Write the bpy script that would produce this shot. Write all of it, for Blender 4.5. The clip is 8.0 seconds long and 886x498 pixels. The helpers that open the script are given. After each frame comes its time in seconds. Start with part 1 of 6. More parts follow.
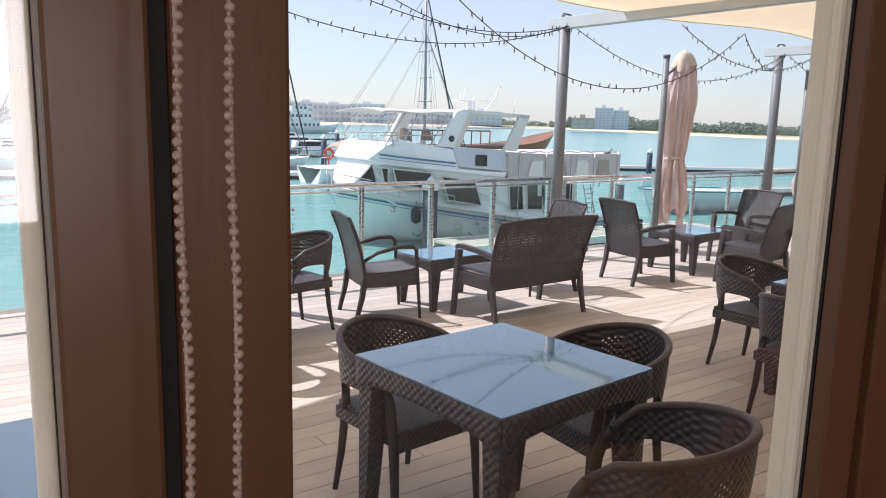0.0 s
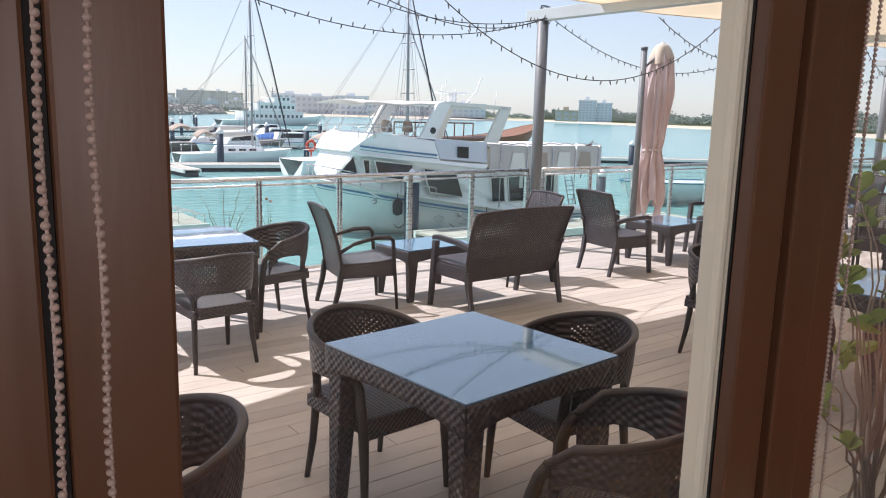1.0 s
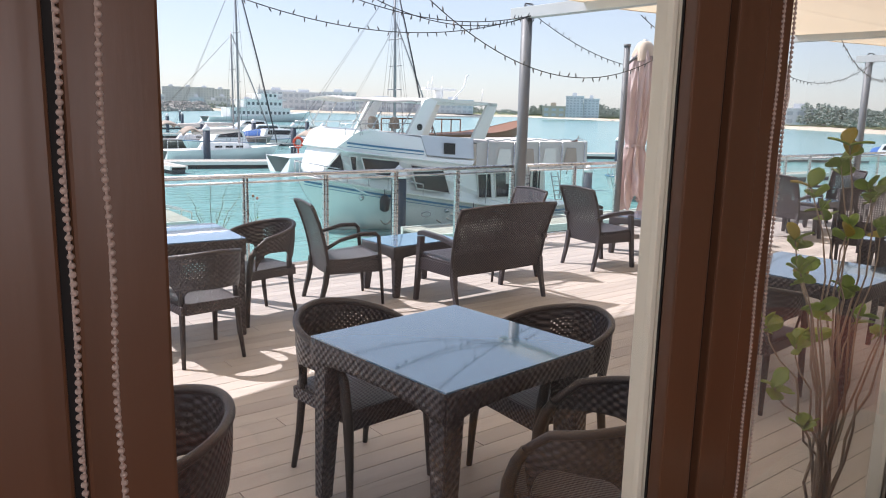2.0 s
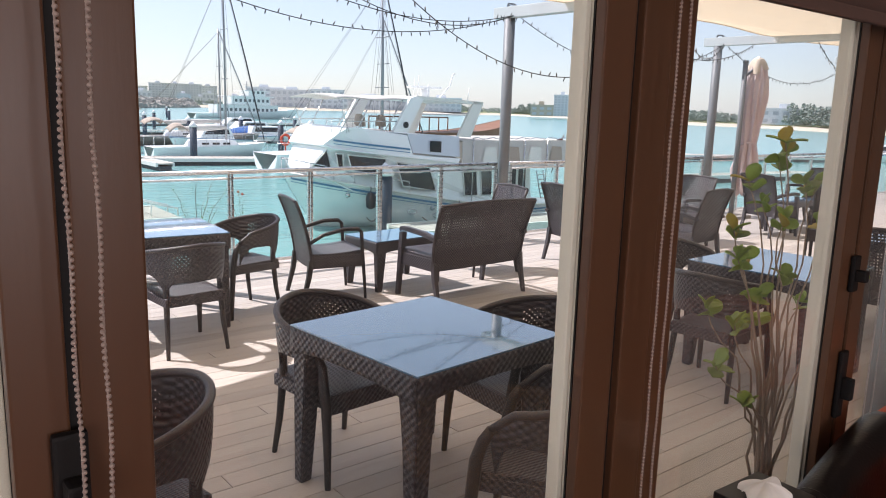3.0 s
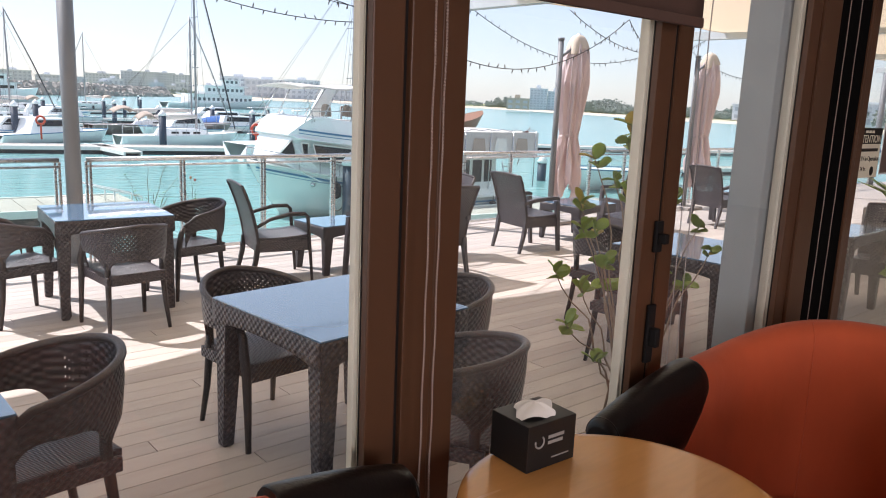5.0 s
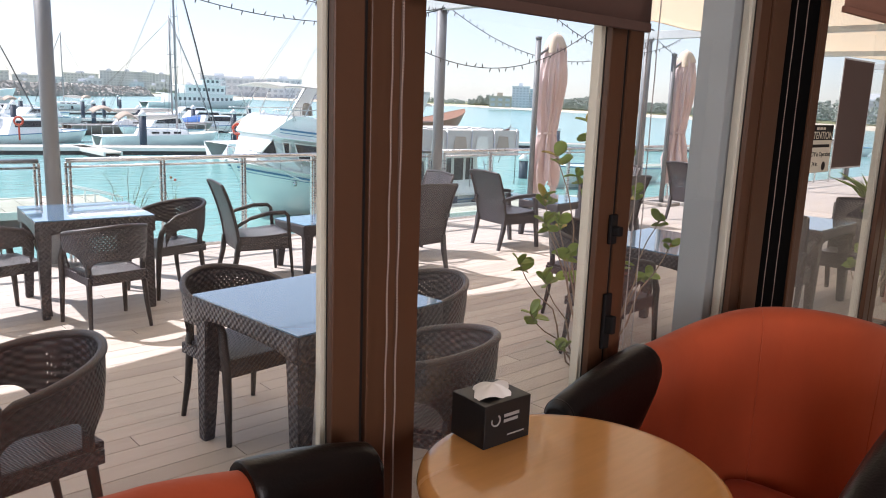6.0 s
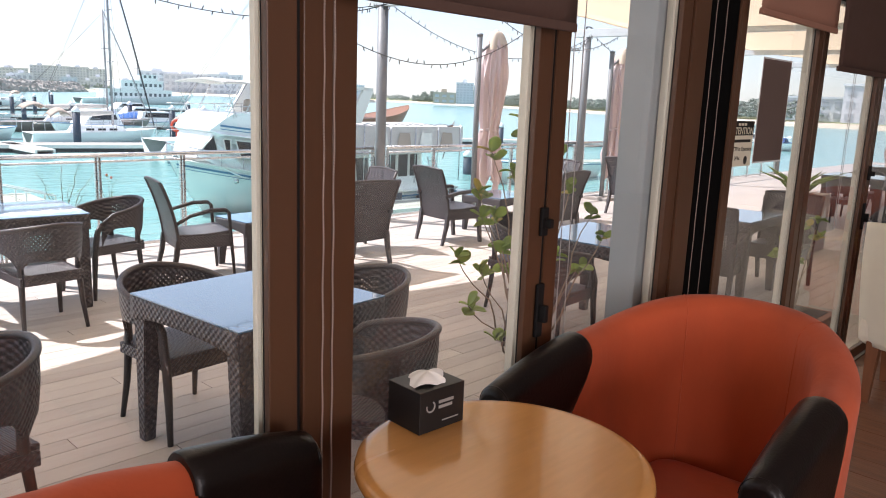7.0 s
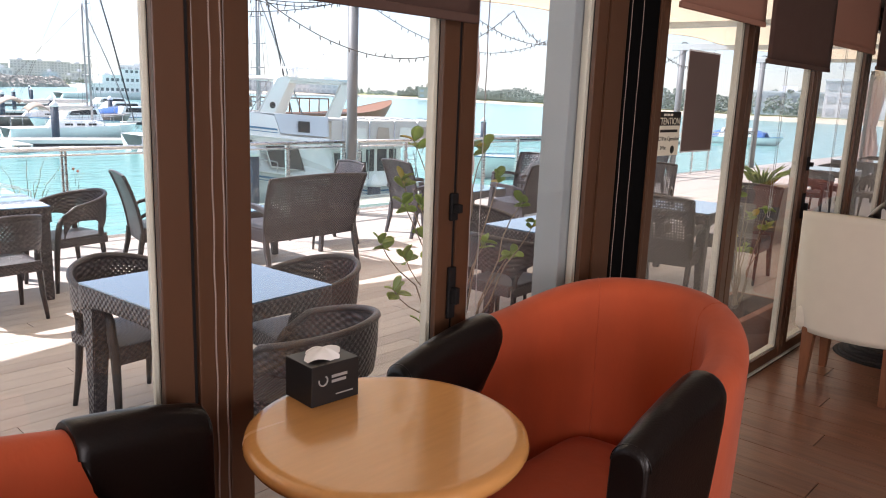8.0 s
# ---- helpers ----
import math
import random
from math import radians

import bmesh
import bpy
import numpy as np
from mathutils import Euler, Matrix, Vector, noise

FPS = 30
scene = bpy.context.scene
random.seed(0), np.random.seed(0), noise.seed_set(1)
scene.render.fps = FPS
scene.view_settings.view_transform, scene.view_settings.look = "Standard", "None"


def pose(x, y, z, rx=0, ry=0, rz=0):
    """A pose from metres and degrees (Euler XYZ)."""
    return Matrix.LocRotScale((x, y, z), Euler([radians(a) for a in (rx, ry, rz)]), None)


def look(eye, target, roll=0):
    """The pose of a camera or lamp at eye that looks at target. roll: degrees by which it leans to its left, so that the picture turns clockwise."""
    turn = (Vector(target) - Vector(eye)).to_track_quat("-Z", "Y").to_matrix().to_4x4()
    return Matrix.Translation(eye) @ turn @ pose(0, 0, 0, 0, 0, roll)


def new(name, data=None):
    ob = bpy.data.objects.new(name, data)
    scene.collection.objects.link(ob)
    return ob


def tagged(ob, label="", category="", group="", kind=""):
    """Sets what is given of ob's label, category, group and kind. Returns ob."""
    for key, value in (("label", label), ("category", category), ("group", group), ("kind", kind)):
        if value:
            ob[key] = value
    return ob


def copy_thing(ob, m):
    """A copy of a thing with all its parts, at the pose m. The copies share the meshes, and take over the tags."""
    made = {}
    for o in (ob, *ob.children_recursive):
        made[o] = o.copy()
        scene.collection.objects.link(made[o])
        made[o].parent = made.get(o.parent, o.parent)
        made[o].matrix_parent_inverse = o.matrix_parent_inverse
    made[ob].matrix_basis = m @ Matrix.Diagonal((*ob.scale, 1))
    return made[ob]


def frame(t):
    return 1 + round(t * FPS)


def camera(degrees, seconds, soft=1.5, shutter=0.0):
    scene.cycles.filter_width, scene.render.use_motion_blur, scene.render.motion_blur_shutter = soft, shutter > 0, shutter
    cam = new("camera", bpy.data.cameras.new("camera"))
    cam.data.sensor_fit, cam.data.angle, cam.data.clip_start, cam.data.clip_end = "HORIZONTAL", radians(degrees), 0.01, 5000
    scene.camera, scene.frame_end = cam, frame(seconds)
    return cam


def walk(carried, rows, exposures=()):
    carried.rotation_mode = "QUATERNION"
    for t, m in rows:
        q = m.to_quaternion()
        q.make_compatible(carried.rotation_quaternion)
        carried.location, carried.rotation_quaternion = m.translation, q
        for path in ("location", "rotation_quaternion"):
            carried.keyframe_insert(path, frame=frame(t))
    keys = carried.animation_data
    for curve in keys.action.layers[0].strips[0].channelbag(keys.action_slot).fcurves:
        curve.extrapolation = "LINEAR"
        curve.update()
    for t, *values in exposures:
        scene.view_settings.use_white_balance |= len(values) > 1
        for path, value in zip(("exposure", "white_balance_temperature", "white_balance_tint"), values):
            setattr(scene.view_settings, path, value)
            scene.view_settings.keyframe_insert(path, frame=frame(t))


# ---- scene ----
cam = camera(61.0, 8.0, soft=1.0)
PATH = [
    (0, (0.019, -0.042, 1.784), (1.177, 1.554, 1.448), 1.4),
    (0.5, (0.041, -0.087, 1.773), (1.212, 1.497, 1.43), 1.4),
    (1, (0.055, -0.113, 1.778), (1.245, 1.455, 1.423), 1.5),
    (1.5, (0.039, -0.147, 1.789), (1.243, 1.409, 1.429), 1.4),
    (3, (-0.024, -0.374, 1.792), (1.214, 1.153, 1.424), 1.7),
    (3.5, (-0.044, -0.438, 1.79), (1.216, 1.073, 1.426), 1.9),
    (4, (0.002, -0.525, 1.791), (1.278, 0.97, 1.42), 2.0),
    (4.5, (0.034, -0.636, 1.786), (1.316, 0.85, 1.402), 2.2),
    (5, (0.066, -0.77, 1.773), (1.351, 0.713, 1.388), 2.4),
    (6.5, (0.018, -0.897, 1.786), (1.38, 0.515, 1.395), 2.0),
    (7, (0.016, -0.941, 1.785), (1.435, 0.413, 1.393), 2.2),
    (7.5, (0.077, -1.073, 1.787), (1.518, 0.258, 1.396), 2.3),
    (8, (0.106, -1.161, 1.777), (1.549, 0.164, 1.374), 2.2),
]
walk(cam, [(t, look(eye, target, roll)) for t, eye, target, roll in PATH],
     exposures=[(0.0, 1.44, 6550, 22), (4.0, 1.58, 6550, 22), (6.5, 1.82, 6550, 22), (8.0, 2.02, 6550, 22)])

# ---- daylight: high sun ahead and to the left over the water, hazy sky ----
SUN_TRAVEL = Vector((0.37, -0.60, -1.0)).normalized()
world = bpy.data.worlds.new("sky")
scene.world = world
world.use_nodes = True
wn = world.node_tree
sky = wn.nodes.new("ShaderNodeTexSky")
sky.sky_type = "NISHITA"
sky.sun_disc = False
sky.sun_elevation = math.asin(-SUN_TRAVEL.z)
sky.sun_rotation = math.atan2(-SUN_TRAVEL.x, -SUN_TRAVEL.y)
sky.air_density, sky.dust_density, sky.ozone_density = 1.0, 0.5, 2.5
pale = wn.nodes.new("ShaderNodeHueSaturation")
pale.inputs["Saturation"].default_value = 0.9
wn.links.new(sky.outputs[0], pale.inputs["Color"])
haze = wn.nodes.new("ShaderNodeMix")
haze.data_type = "RGBA"
haze.inputs["Factor"].default_value = 0.55
haze.inputs["B"].default_value = (3.0, 3.45, 3.95, 1)
wn.links.new(pale.outputs[0], haze.inputs["A"])
wn.links.new(haze.outputs["Result"], wn.nodes["Background"].inputs[0])
wn.nodes["Background"].inputs[1].default_value = 0.082
sun = new("sun", bpy.data.lights.new("sun", "SUN"))
sun.data.energy, sun.data.angle, sun.data.color = 2.55, radians(0.6), (1.0, 0.975, 0.945)
sun.matrix_world = look((0, 0, 30), Vector((0, 0, 30)) + SUN_TRAVEL)


# ---- materials ----
def mat(name, col, rough=0.6, metal=0.0, spread=0.12, scale=8.0, bump=0.0, bump_scale=60.0, stretch=(1, 1, 1), ior=1.45, coat=0.0,
        per_object=0.0, stain=0.0, trans=0.0, sheen=0.0):
    """A painted or natural surface with grain, stains and fine relief."""
    m = bpy.data.materials.new(name)
    m.use_nodes = True
    t = m.node_tree
    b = t.nodes["Principled BSDF"]
    b.inputs["Roughness"].default_value, b.inputs["Metallic"].default_value, b.inputs["IOR"].default_value = rough, metal, ior
    b.inputs["Coat Weight"].default_value, b.inputs["Sheen Weight"].default_value = coat, sheen
    co = t.nodes.new("ShaderNodeTexCoord")
    mp = t.nodes.new("ShaderNodeMapping")
    mp.inputs["Scale"].default_value = stretch
    t.links.new(co.outputs["Object"], mp.inputs[0])
    n1 = t.nodes.new("ShaderNodeTexNoise")
    n1.inputs["Scale"].default_value, n1.inputs["Detail"].default_value = scale, 6
    n2 = t.nodes.new("ShaderNodeTexNoise")
    n2.inputs["Scale"].default_value, n2.inputs["Detail"].default_value = scale * 0.13 + 0.2, 3
    for n in (n1, n2):
        t.links.new(mp.outputs[0], n.inputs["Vector"])
    mix = t.nodes.new("ShaderNodeMix")
    mix.data_type = "RGBA"
    lo, hi = [max(c * (1 - spread), 0) for c in col], [min(c * (1 + spread), 1) for c in col]
    mix.inputs["A"].default_value, mix.inputs["B"].default_value = (*lo, 1), (*hi, 1)
    t.links.new(n1.outputs[0], mix.inputs["Factor"])
    out = mix.outputs["Result"]
    if stain:
        st = t.nodes.new("ShaderNodeMix")
        st.data_type, st.blend_type = "RGBA", "MULTIPLY"
        ramp = t.nodes.new("ShaderNodeMapRange")
        ramp.inputs["From Min"].default_value, ramp.inputs["From Max"].default_value = 0.45, 0.7
        ramp.inputs["To Max"].default_value = stain
        t.links.new(n2.outputs[0], ramp.inputs["Value"])
        t.links.new(ramp.outputs[0], st.inputs["Factor"])
        st.inputs["B"].default_value = (0.62, 0.58, 0.54, 1)
        t.links.new(out, st.inputs["A"])
        out = st.outputs["Result"]
    if per_object:
        oi = t.nodes.new("ShaderNodeObjectInfo")
        hv = t.nodes.new("ShaderNodeHueSaturation")
        mr = t.nodes.new("ShaderNodeMapRange")
        mr.inputs["To Min"].default_value, mr.inputs["To Max"].default_value = 1 - per_object, 1 + per_object
        t.links.new(oi.outputs["Random"], mr.inputs["Value"])
        t.links.new(mr.outputs[0], hv.inputs["Value"])
        t.links.new(out, hv.inputs["Color"])
        out = hv.outputs[0]
    t.links.new(out, b.inputs["Base Color"])
    rr = t.nodes.new("ShaderNodeMapRange")
    rr.inputs["To Min"].default_value, rr.inputs["To Max"].default_value = max(rough - 0.08, 0.01), min(rough + 0.08, 1)
    t.links.new(n2.outputs[0], rr.inputs["Value"])
    t.links.new(rr.outputs[0], b.inputs["Roughness"])
    if bump:
        n3 = t.nodes.new("ShaderNodeTexNoise")
        n3.inputs["Scale"].default_value, n3.inputs["Detail"].default_value = bump_scale, 4
        t.links.new(mp.outputs[0], n3.inputs["Vector"])
        bp = t.nodes.new("ShaderNodeBump")
        bp.inputs["Strength"].default_value, bp.inputs["Distance"].default_value = bump, 0.01
        t.links.new(n3.outputs[0], bp.inputs["Height"])
        t.links.new(bp.outputs[0], b.inputs["Normal"])
    if trans:
        b.inputs["Transmission Weight"].default_value = trans
    return m


def wicker(name, col, pitch=0.014):
    """Woven plastic cane: strands over and under one another."""
    m = mat(name, col, 0.34, spread=0.25, scale=30)
    t = m.node_tree
    b = t.nodes["Principled BSDF"]
    co = t.nodes.new("ShaderNodeTexCoord")
    sep = t.nodes.new("ShaderNodeSeparateXYZ")
    t.links.new(co.outputs["Object"], sep.inputs[0])

    def op(kind, a, c=None):
        n = t.nodes.new("ShaderNodeMath")
        n.operation = kind
        for k, v in enumerate((a, c)):
            if v is None:
                continue
            if isinstance(v, (int, float)):
                n.inputs[k].default_value = v
            else:
                t.links.new(v, n.inputs[k])
        return n.outputs[0]
    geo = t.nodes.new("ShaderNodeNewGeometry")
    sn = t.nodes.new("ShaderNodeSeparateXYZ")
    t.links.new(geo.outputs["Normal"], sn.inputs[0])
    flat = op("GREATER_THAN", op("ABSOLUTE", sn.outputs[2]), 0.75)
    w = math.pi / pitch
    across = op("ADD", sep.outputs[0], sep.outputs[1])
    along = op("ADD", op("MULTIPLY", sep.outputs[2], op("SUBTRACT", 1.0, flat)), op("MULTIPLY", op("SUBTRACT", sep.outputs[0], sep.outputs[1]), flat))
    su = op("SINE", op("MULTIPLY", across, w))
    sz = op("SINE", op("MULTIPLY", along, w * 1.15))
    h = op("MULTIPLY", su, sz)
    bp = t.nodes.new("ShaderNodeBump")
    # Base colour drops where the weave dips and rises on its crowns.
    weave_tone = t.nodes.new("ShaderNodeMapRange")
    weave_tone.inputs["From Min"].default_value, weave_tone.inputs["From Max"].default_value = -0.9, 0.6
    weave_tone.inputs["To Min"].default_value, weave_tone.inputs["To Max"].default_value = 0.55, 1.25
    t.links.new(h, weave_tone.inputs["Value"])
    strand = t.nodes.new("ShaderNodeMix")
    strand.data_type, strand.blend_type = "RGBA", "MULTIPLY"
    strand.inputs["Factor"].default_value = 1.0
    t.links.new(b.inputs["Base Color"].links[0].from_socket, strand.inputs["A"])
    t.links.new(weave_tone.outputs[0], strand.inputs["B"])
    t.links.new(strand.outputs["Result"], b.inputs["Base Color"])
    bp.inputs["Strength"].default_value, bp.inputs["Distance"].default_value = 0.7, 0.005
    t.links.new(h, bp.inputs["Height"])
    t.links.new(bp.outputs[0], b.inputs["Normal"])
    return m


def pane_glass(name, tint=(0.96, 0.98, 0.97), gloss=0.8, dust=0.03):
    """A thin clear pane: mostly lets through, mirrors at a slant, with a film of dust."""
    m = bpy.data.materials.new(name)
    m.use_nodes = True
    t = m.node_tree
    t.nodes.remove(t.nodes["Principled BSDF"])
    out = t.nodes["Material Output"]
    tr, gl, lw = t.nodes.new("ShaderNodeBsdfTransparent"), t.nodes.new("ShaderNodeBsdfGlossy"), t.nodes.new("ShaderNodeLayerWeight")
    tr.inputs[0].default_value = (*tint, 1)
    gl.inputs["Roughness"].default_value = 0.02
    gl.inputs[0].default_value = (gloss, gloss, gloss, 1)
    lw.inputs["Blend"].default_value = 0.5
    pw, fr = t.nodes.new("ShaderNodeMath"), t.nodes.new("ShaderNodeMath")
    pw.operation, fr.operation = "POWER", "MULTIPLY_ADD"
    pw.inputs[1].default_value, fr.inputs[1].default_value, fr.inputs[2].default_value = 5.0, 0.9, 0.035
    t.links.new(lw.outputs["Facing"], pw.inputs[0])
    t.links.new(pw.outputs[0], fr.inputs[0])
    mx = t.nodes.new("ShaderNodeMixShader")
    t.links.new(fr.outputs[0], mx.inputs[0])
    t.links.new(tr.outputs[0], mx.inputs[1])
    t.links.new(gl.outputs[0], mx.inputs[2])
    df, m2, nz, mr = t.nodes.new("ShaderNodeBsdfDiffuse"), t.nodes.new("ShaderNodeMixShader"), t.nodes.new("ShaderNodeTexNoise"), t.nodes.new("ShaderNodeMapRange")
    nz.inputs["Scale"].default_value = 2.5
    nz.inputs["Detail"].default_value = 6
    mr.inputs["From Min"].default_value, mr.inputs["From Max"].default_value = 0.35, 0.75
    mr.inputs["To Max"].default_value = dust
    df.inputs[0].default_value = (0.7, 0.68, 0.64, 1)
    t.links.new(nz.outputs[0], mr.inputs["Value"])
    t.links.new(mr.outputs[0], m2.inputs[0])
    t.links.new(mx.outputs[0], m2.inputs[1])
    t.links.new(df.outputs[0], m2.inputs[2])
    t.links.new(m2.outputs[0], out.inputs[0])
    return m


FRAME_BROWN = mat("brown_foil_frame", (0.082, 0.038, 0.020), 0.33, spread=0.05, scale=5, stretch=(3, 3, 0.4), bump=0.015, ior=1.36)
FRAME_CREAM = mat("cream_outer_frame", (0.62, 0.58, 0.50), 0.45, spread=0.05, scale=20, stain=0.3)
GASKET = mat("black_rubber", (0.008, 0.007, 0.007), 0.65, ior=1.3)
BLACK = mat("black_painted_panel", (0.004, 0.004, 0.004), 0.75, ior=1.1)
PANE = pane_glass("window_glass")
PANE_DUSTY = pane_glass("dusty_window_glass", dust=0.09)
RAIL_GLASS = pane_glass("balustrade_glass", (0.90, 0.97, 0.95), 0.8)
STEEL = mat("brushed_steel", (0.62, 0.61, 0.60), 0.28, 1.0, spread=0.06, scale=40, stretch=(1, 1, 8))
GREY_PAINT = mat("grey_painted_steel", (0.18, 0.19, 0.20), 0.5, spread=0.06, scale=10, stain=0.25)
BEAM_PAINT = mat("pale_grey_painted_steel", (0.60, 0.61, 0.60), 0.5, spread=0.06, scale=10, stain=0.25)
PILLAR = mat("grey_rendered_pillar", (0.30, 0.33, 0.36), 0.8, spread=0.05, scale=12, stain=0.25, bump=0.05)
DECKING = mat("brown_composite_decking", (0.452, 0.402, 0.368), 0.58, spread=0.10, scale=10, stretch=(0.4, 6, 6), bump=0.12, bump_scale=30, per_object=0.10, stain=0.25)
UNDER = mat("dark_underlay", (0.05, 0.035, 0.03), 0.9)
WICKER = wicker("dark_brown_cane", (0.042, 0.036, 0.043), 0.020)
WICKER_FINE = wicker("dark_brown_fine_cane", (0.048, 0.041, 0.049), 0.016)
CANE_RIM = mat("dark_brown_cane_rim", (0.034, 0.027, 0.030), 0.40, spread=0.3, scale=60, bump=0.35, bump_scale=120)
LEG_PLASTIC = mat("dark_brown_leg", (0.022, 0.018, 0.020), 0.45, spread=0.15)
SAIL = mat("tan_shade_cloth", (0.66, 0.47, 0.24), 0.9, spread=0.06, scale=6, bump=0.1, bump_scale=200)
UMBRELLA_CLOTH = mat("dusty_pink_umbrella_cloth", (0.76, 0.62, 0.61), 0.9, spread=0.08, scale=12, bump=0.15, bump_scale=90, stain=0.35)
CAP_CLOTH = mat("sun_bleached_beige_cloth", (0.66, 0.55, 0.44), 0.9, spread=0.08, scale=12, bump=0.15, bump_scale=90, stain=0.3)
CABLE = mat("black_cable", (0.02, 0.02, 0.02), 0.6)
BULB = mat("small_grey_bulb", (0.14, 0.14, 0.14), 0.35)
ORANGE = mat("orange_suede", (0.43, 0.070, 0.019), 0.85, spread=0.22, scale=7, stretch=(1, 1, 0.45), bump=0.35, bump_scale=13, sheen=0.08, stain=0.25)
LEATHER = mat("black_brown_leather", (0.007, 0.0045, 0.004), 0.33, spread=0.2, scale=12, bump=0.10, bump_scale=140, ior=1.33)
TABLE_WOOD = mat("honey_beech_veneer", (0.56, 0.27, 0.085), 0.24, spread=0.12, scale=9, stretch=(1.0, 7, 1), coat=0.3)
FLOOR_WOOD = mat("dark_walnut_floor", (0.150, 0.066, 0.036), 0.30, spread=0.55, scale=5, stretch=(0.7, 7, 1), bump=0.10, bump_scale=14, per_object=0.16, stain=0.45, ior=1.4)
WALNUT = mat("walnut_leg", (0.16, 0.062, 0.028), 0.4, spread=0.2, scale=12, stretch=(6, 6, 0.6))
CREAM_CLOTH = mat("cream_upholstery", (0.60, 0.54, 0.44), 0.85, spread=0.05, scale=10, bump=0.06, bump_scale=220, stain=0.15)
WALL_PAINT = mat("warm_white_wall_paint", (0.74, 0.68, 0.60), 0.8, spread=0.03, scale=6, stain=0.08)
CEILING_PAINT = mat("white_ceiling_paint", (0.78, 0.76, 0.72), 0.85, spread=0.02)
BLIND_DARK = mat("dark_brown_roller_cloth", (0.075, 0.040, 0.030), 0.8, spread=0.08, scale=60, bump=0.1, bump_scale=300)
BLIND_TAN = mat("tan_roller_cloth", (0.36, 0.18, 0.125), 0.8, spread=0.06, scale=60, bump=0.1, bump_scale=300)
BEAD = mat("pale_bead_chain", (0.29, 0.225, 0.195), 0.4)
DARK_BEAD = mat("steel_bead_chain", (0.40, 0.38, 0.37), 0.35, 0.6)
LEAF = mat("glossy_green_leaf", (0.23, 0.33, 0.06), 0.42, spread=0.3, scale=14, per_object=0.25)
LEAF_YELLOW = mat("yellowing_leaf", (0.36, 0.28, 0.03), 0.45, spread=0.2, scale=14)
STEM = mat("pale_brown_stem", (0.26, 0.19, 0.14), 0.8, spread=0.2, scale=30)
TERRACOTTA = mat("terracotta_planter", (0.34, 0.15, 0.10), 0.8, spread=0.1, scale=10, stain=0.35)
POT_GREY = mat("grey_stone_planter", (0.34, 0.31, 0.29), 0.85, spread=0.1, scale=10, stain=0.3)
CARD_BLACK = mat("black_printed_card", (0.008, 0.007, 0.007), 0.5, spread=0.1)
TISSUE = mat("white_tissue", (0.80, 0.78, 0.74), 0.9, spread=0.02, bump=0.2, bump_scale=60)
PRINT_WHITE = mat("white_print", (0.72, 0.72, 0.70), 0.6, spread=0.02)
PRINT_FAINT = mat("faint_grey_print", (0.28, 0.27, 0.26), 0.6, spread=0.05)
PRINT_GREY = mat("grey_print", (0.05, 0.045, 0.045), 0.5)
SIGN_CREAM = mat("cream_sticker", (0.70, 0.66, 0.52), 0.5, spread=0.03)
SIGN_BLACK = mat("black_print", (0.015, 0.014, 0.012), 0.5)
SIGN_YELLOW = mat("yellow_print", (0.72, 0.50, 0.06), 0.5)
POSTER_BROWN = mat("brown_poster_back", (0.20, 0.145, 0.125), 0.8, spread=0.06, scale=4)
GEL_WHITE = mat("white_gelcoat", (0.92, 0.92, 0.90), 0.22, spread=0.02, scale=2, stain=0.08)
GEL_CREAM = mat("cream_gelcoat", (0.78, 0.76, 0.70), 0.3, spread=0.03, scale=2)
STRIPE_BLUE = mat("teal_blue_stripe", (0.05, 0.20, 0.34), 0.3, spread=0.05)
DARK_GLASS = mat("smoked_boat_window", (0.018, 0.022, 0.026), 0.08, spread=0.1)
CANVAS = mat("pale_boat_canvas", (0.72, 0.68, 0.64), 0.85, spread=0.05, scale=3, bump=0.1, bump_scale=8)
TAUPE_CANVAS = mat("taupe_canvas", (0.42, 0.34, 0.28), 0.85, spread=0.08, scale=4)
SHIP_WINDOW = mat("dark_ship_window", (0.13, 0.15, 0.16), 0.3)
FENDER = mat("black_fender", (0.03, 0.035, 0.045), 0.55)
ROPE = mat("grey_rope", (0.25, 0.23, 0.20), 0.9)
PILE_BLUE = mat("dark_blue_pile_sleeve", (0.035, 0.055, 0.085), 0.6, spread=0.15, scale=4, stain=0.3)
CAP_WHITE = mat("white_pile_cap", (0.80, 0.80, 0.78), 0.4, spread=0.02)
DOCK = mat("weathered_dock_boards", (0.46, 0.42, 0.37), 0.8, spread=0.15, scale=4, stain=0.3)
DOCK_FLOAT = mat("dark_dock_float", (0.07, 0.075, 0.08), 0.7, spread=0.2)
ALUMINIUM = mat("grey_mast_aluminium", (0.30, 0.30, 0.31), 0.4, 0.4, spread=0.1)
ORANGE_RED = mat("lifebuoy_red", (0.60, 0.07, 0.03), 0.5)
BLUE_CANVAS = mat("blue_boat_canvas", (0.04, 0.13, 0.36), 0.8, spread=0.1)
DHOW_WOOD = mat("varnished_dhow_wood", (0.24, 0.11, 0.06), 0.5, spread=0.2)
SAND = mat("pale_sand", (0.50, 0.44, 0.35), 0.95, spread=0.08, scale=0.05, stain=0.2)
SCRUB = mat("dry_green_scrub", (0.22, 0.24, 0.11), 0.95, spread=0.25, scale=0.06)
ROCK = mat("grey_breakwater_rock", (0.36, 0.34, 0.31), 0.95, spread=0.25, scale=0.5)
# Far trees, facades and windows carry the distance haze in their base colours.
FAR_TREE = mat("hazed_tree_foliage", (0.36, 0.41, 0.38), 0.95, spread=0.3, scale=0.2)
FAR_WALL = mat("hazed_pale_facade", (0.70, 0.71, 0.73), 0.9, spread=0.08, scale=0.1, per_object=0.12)
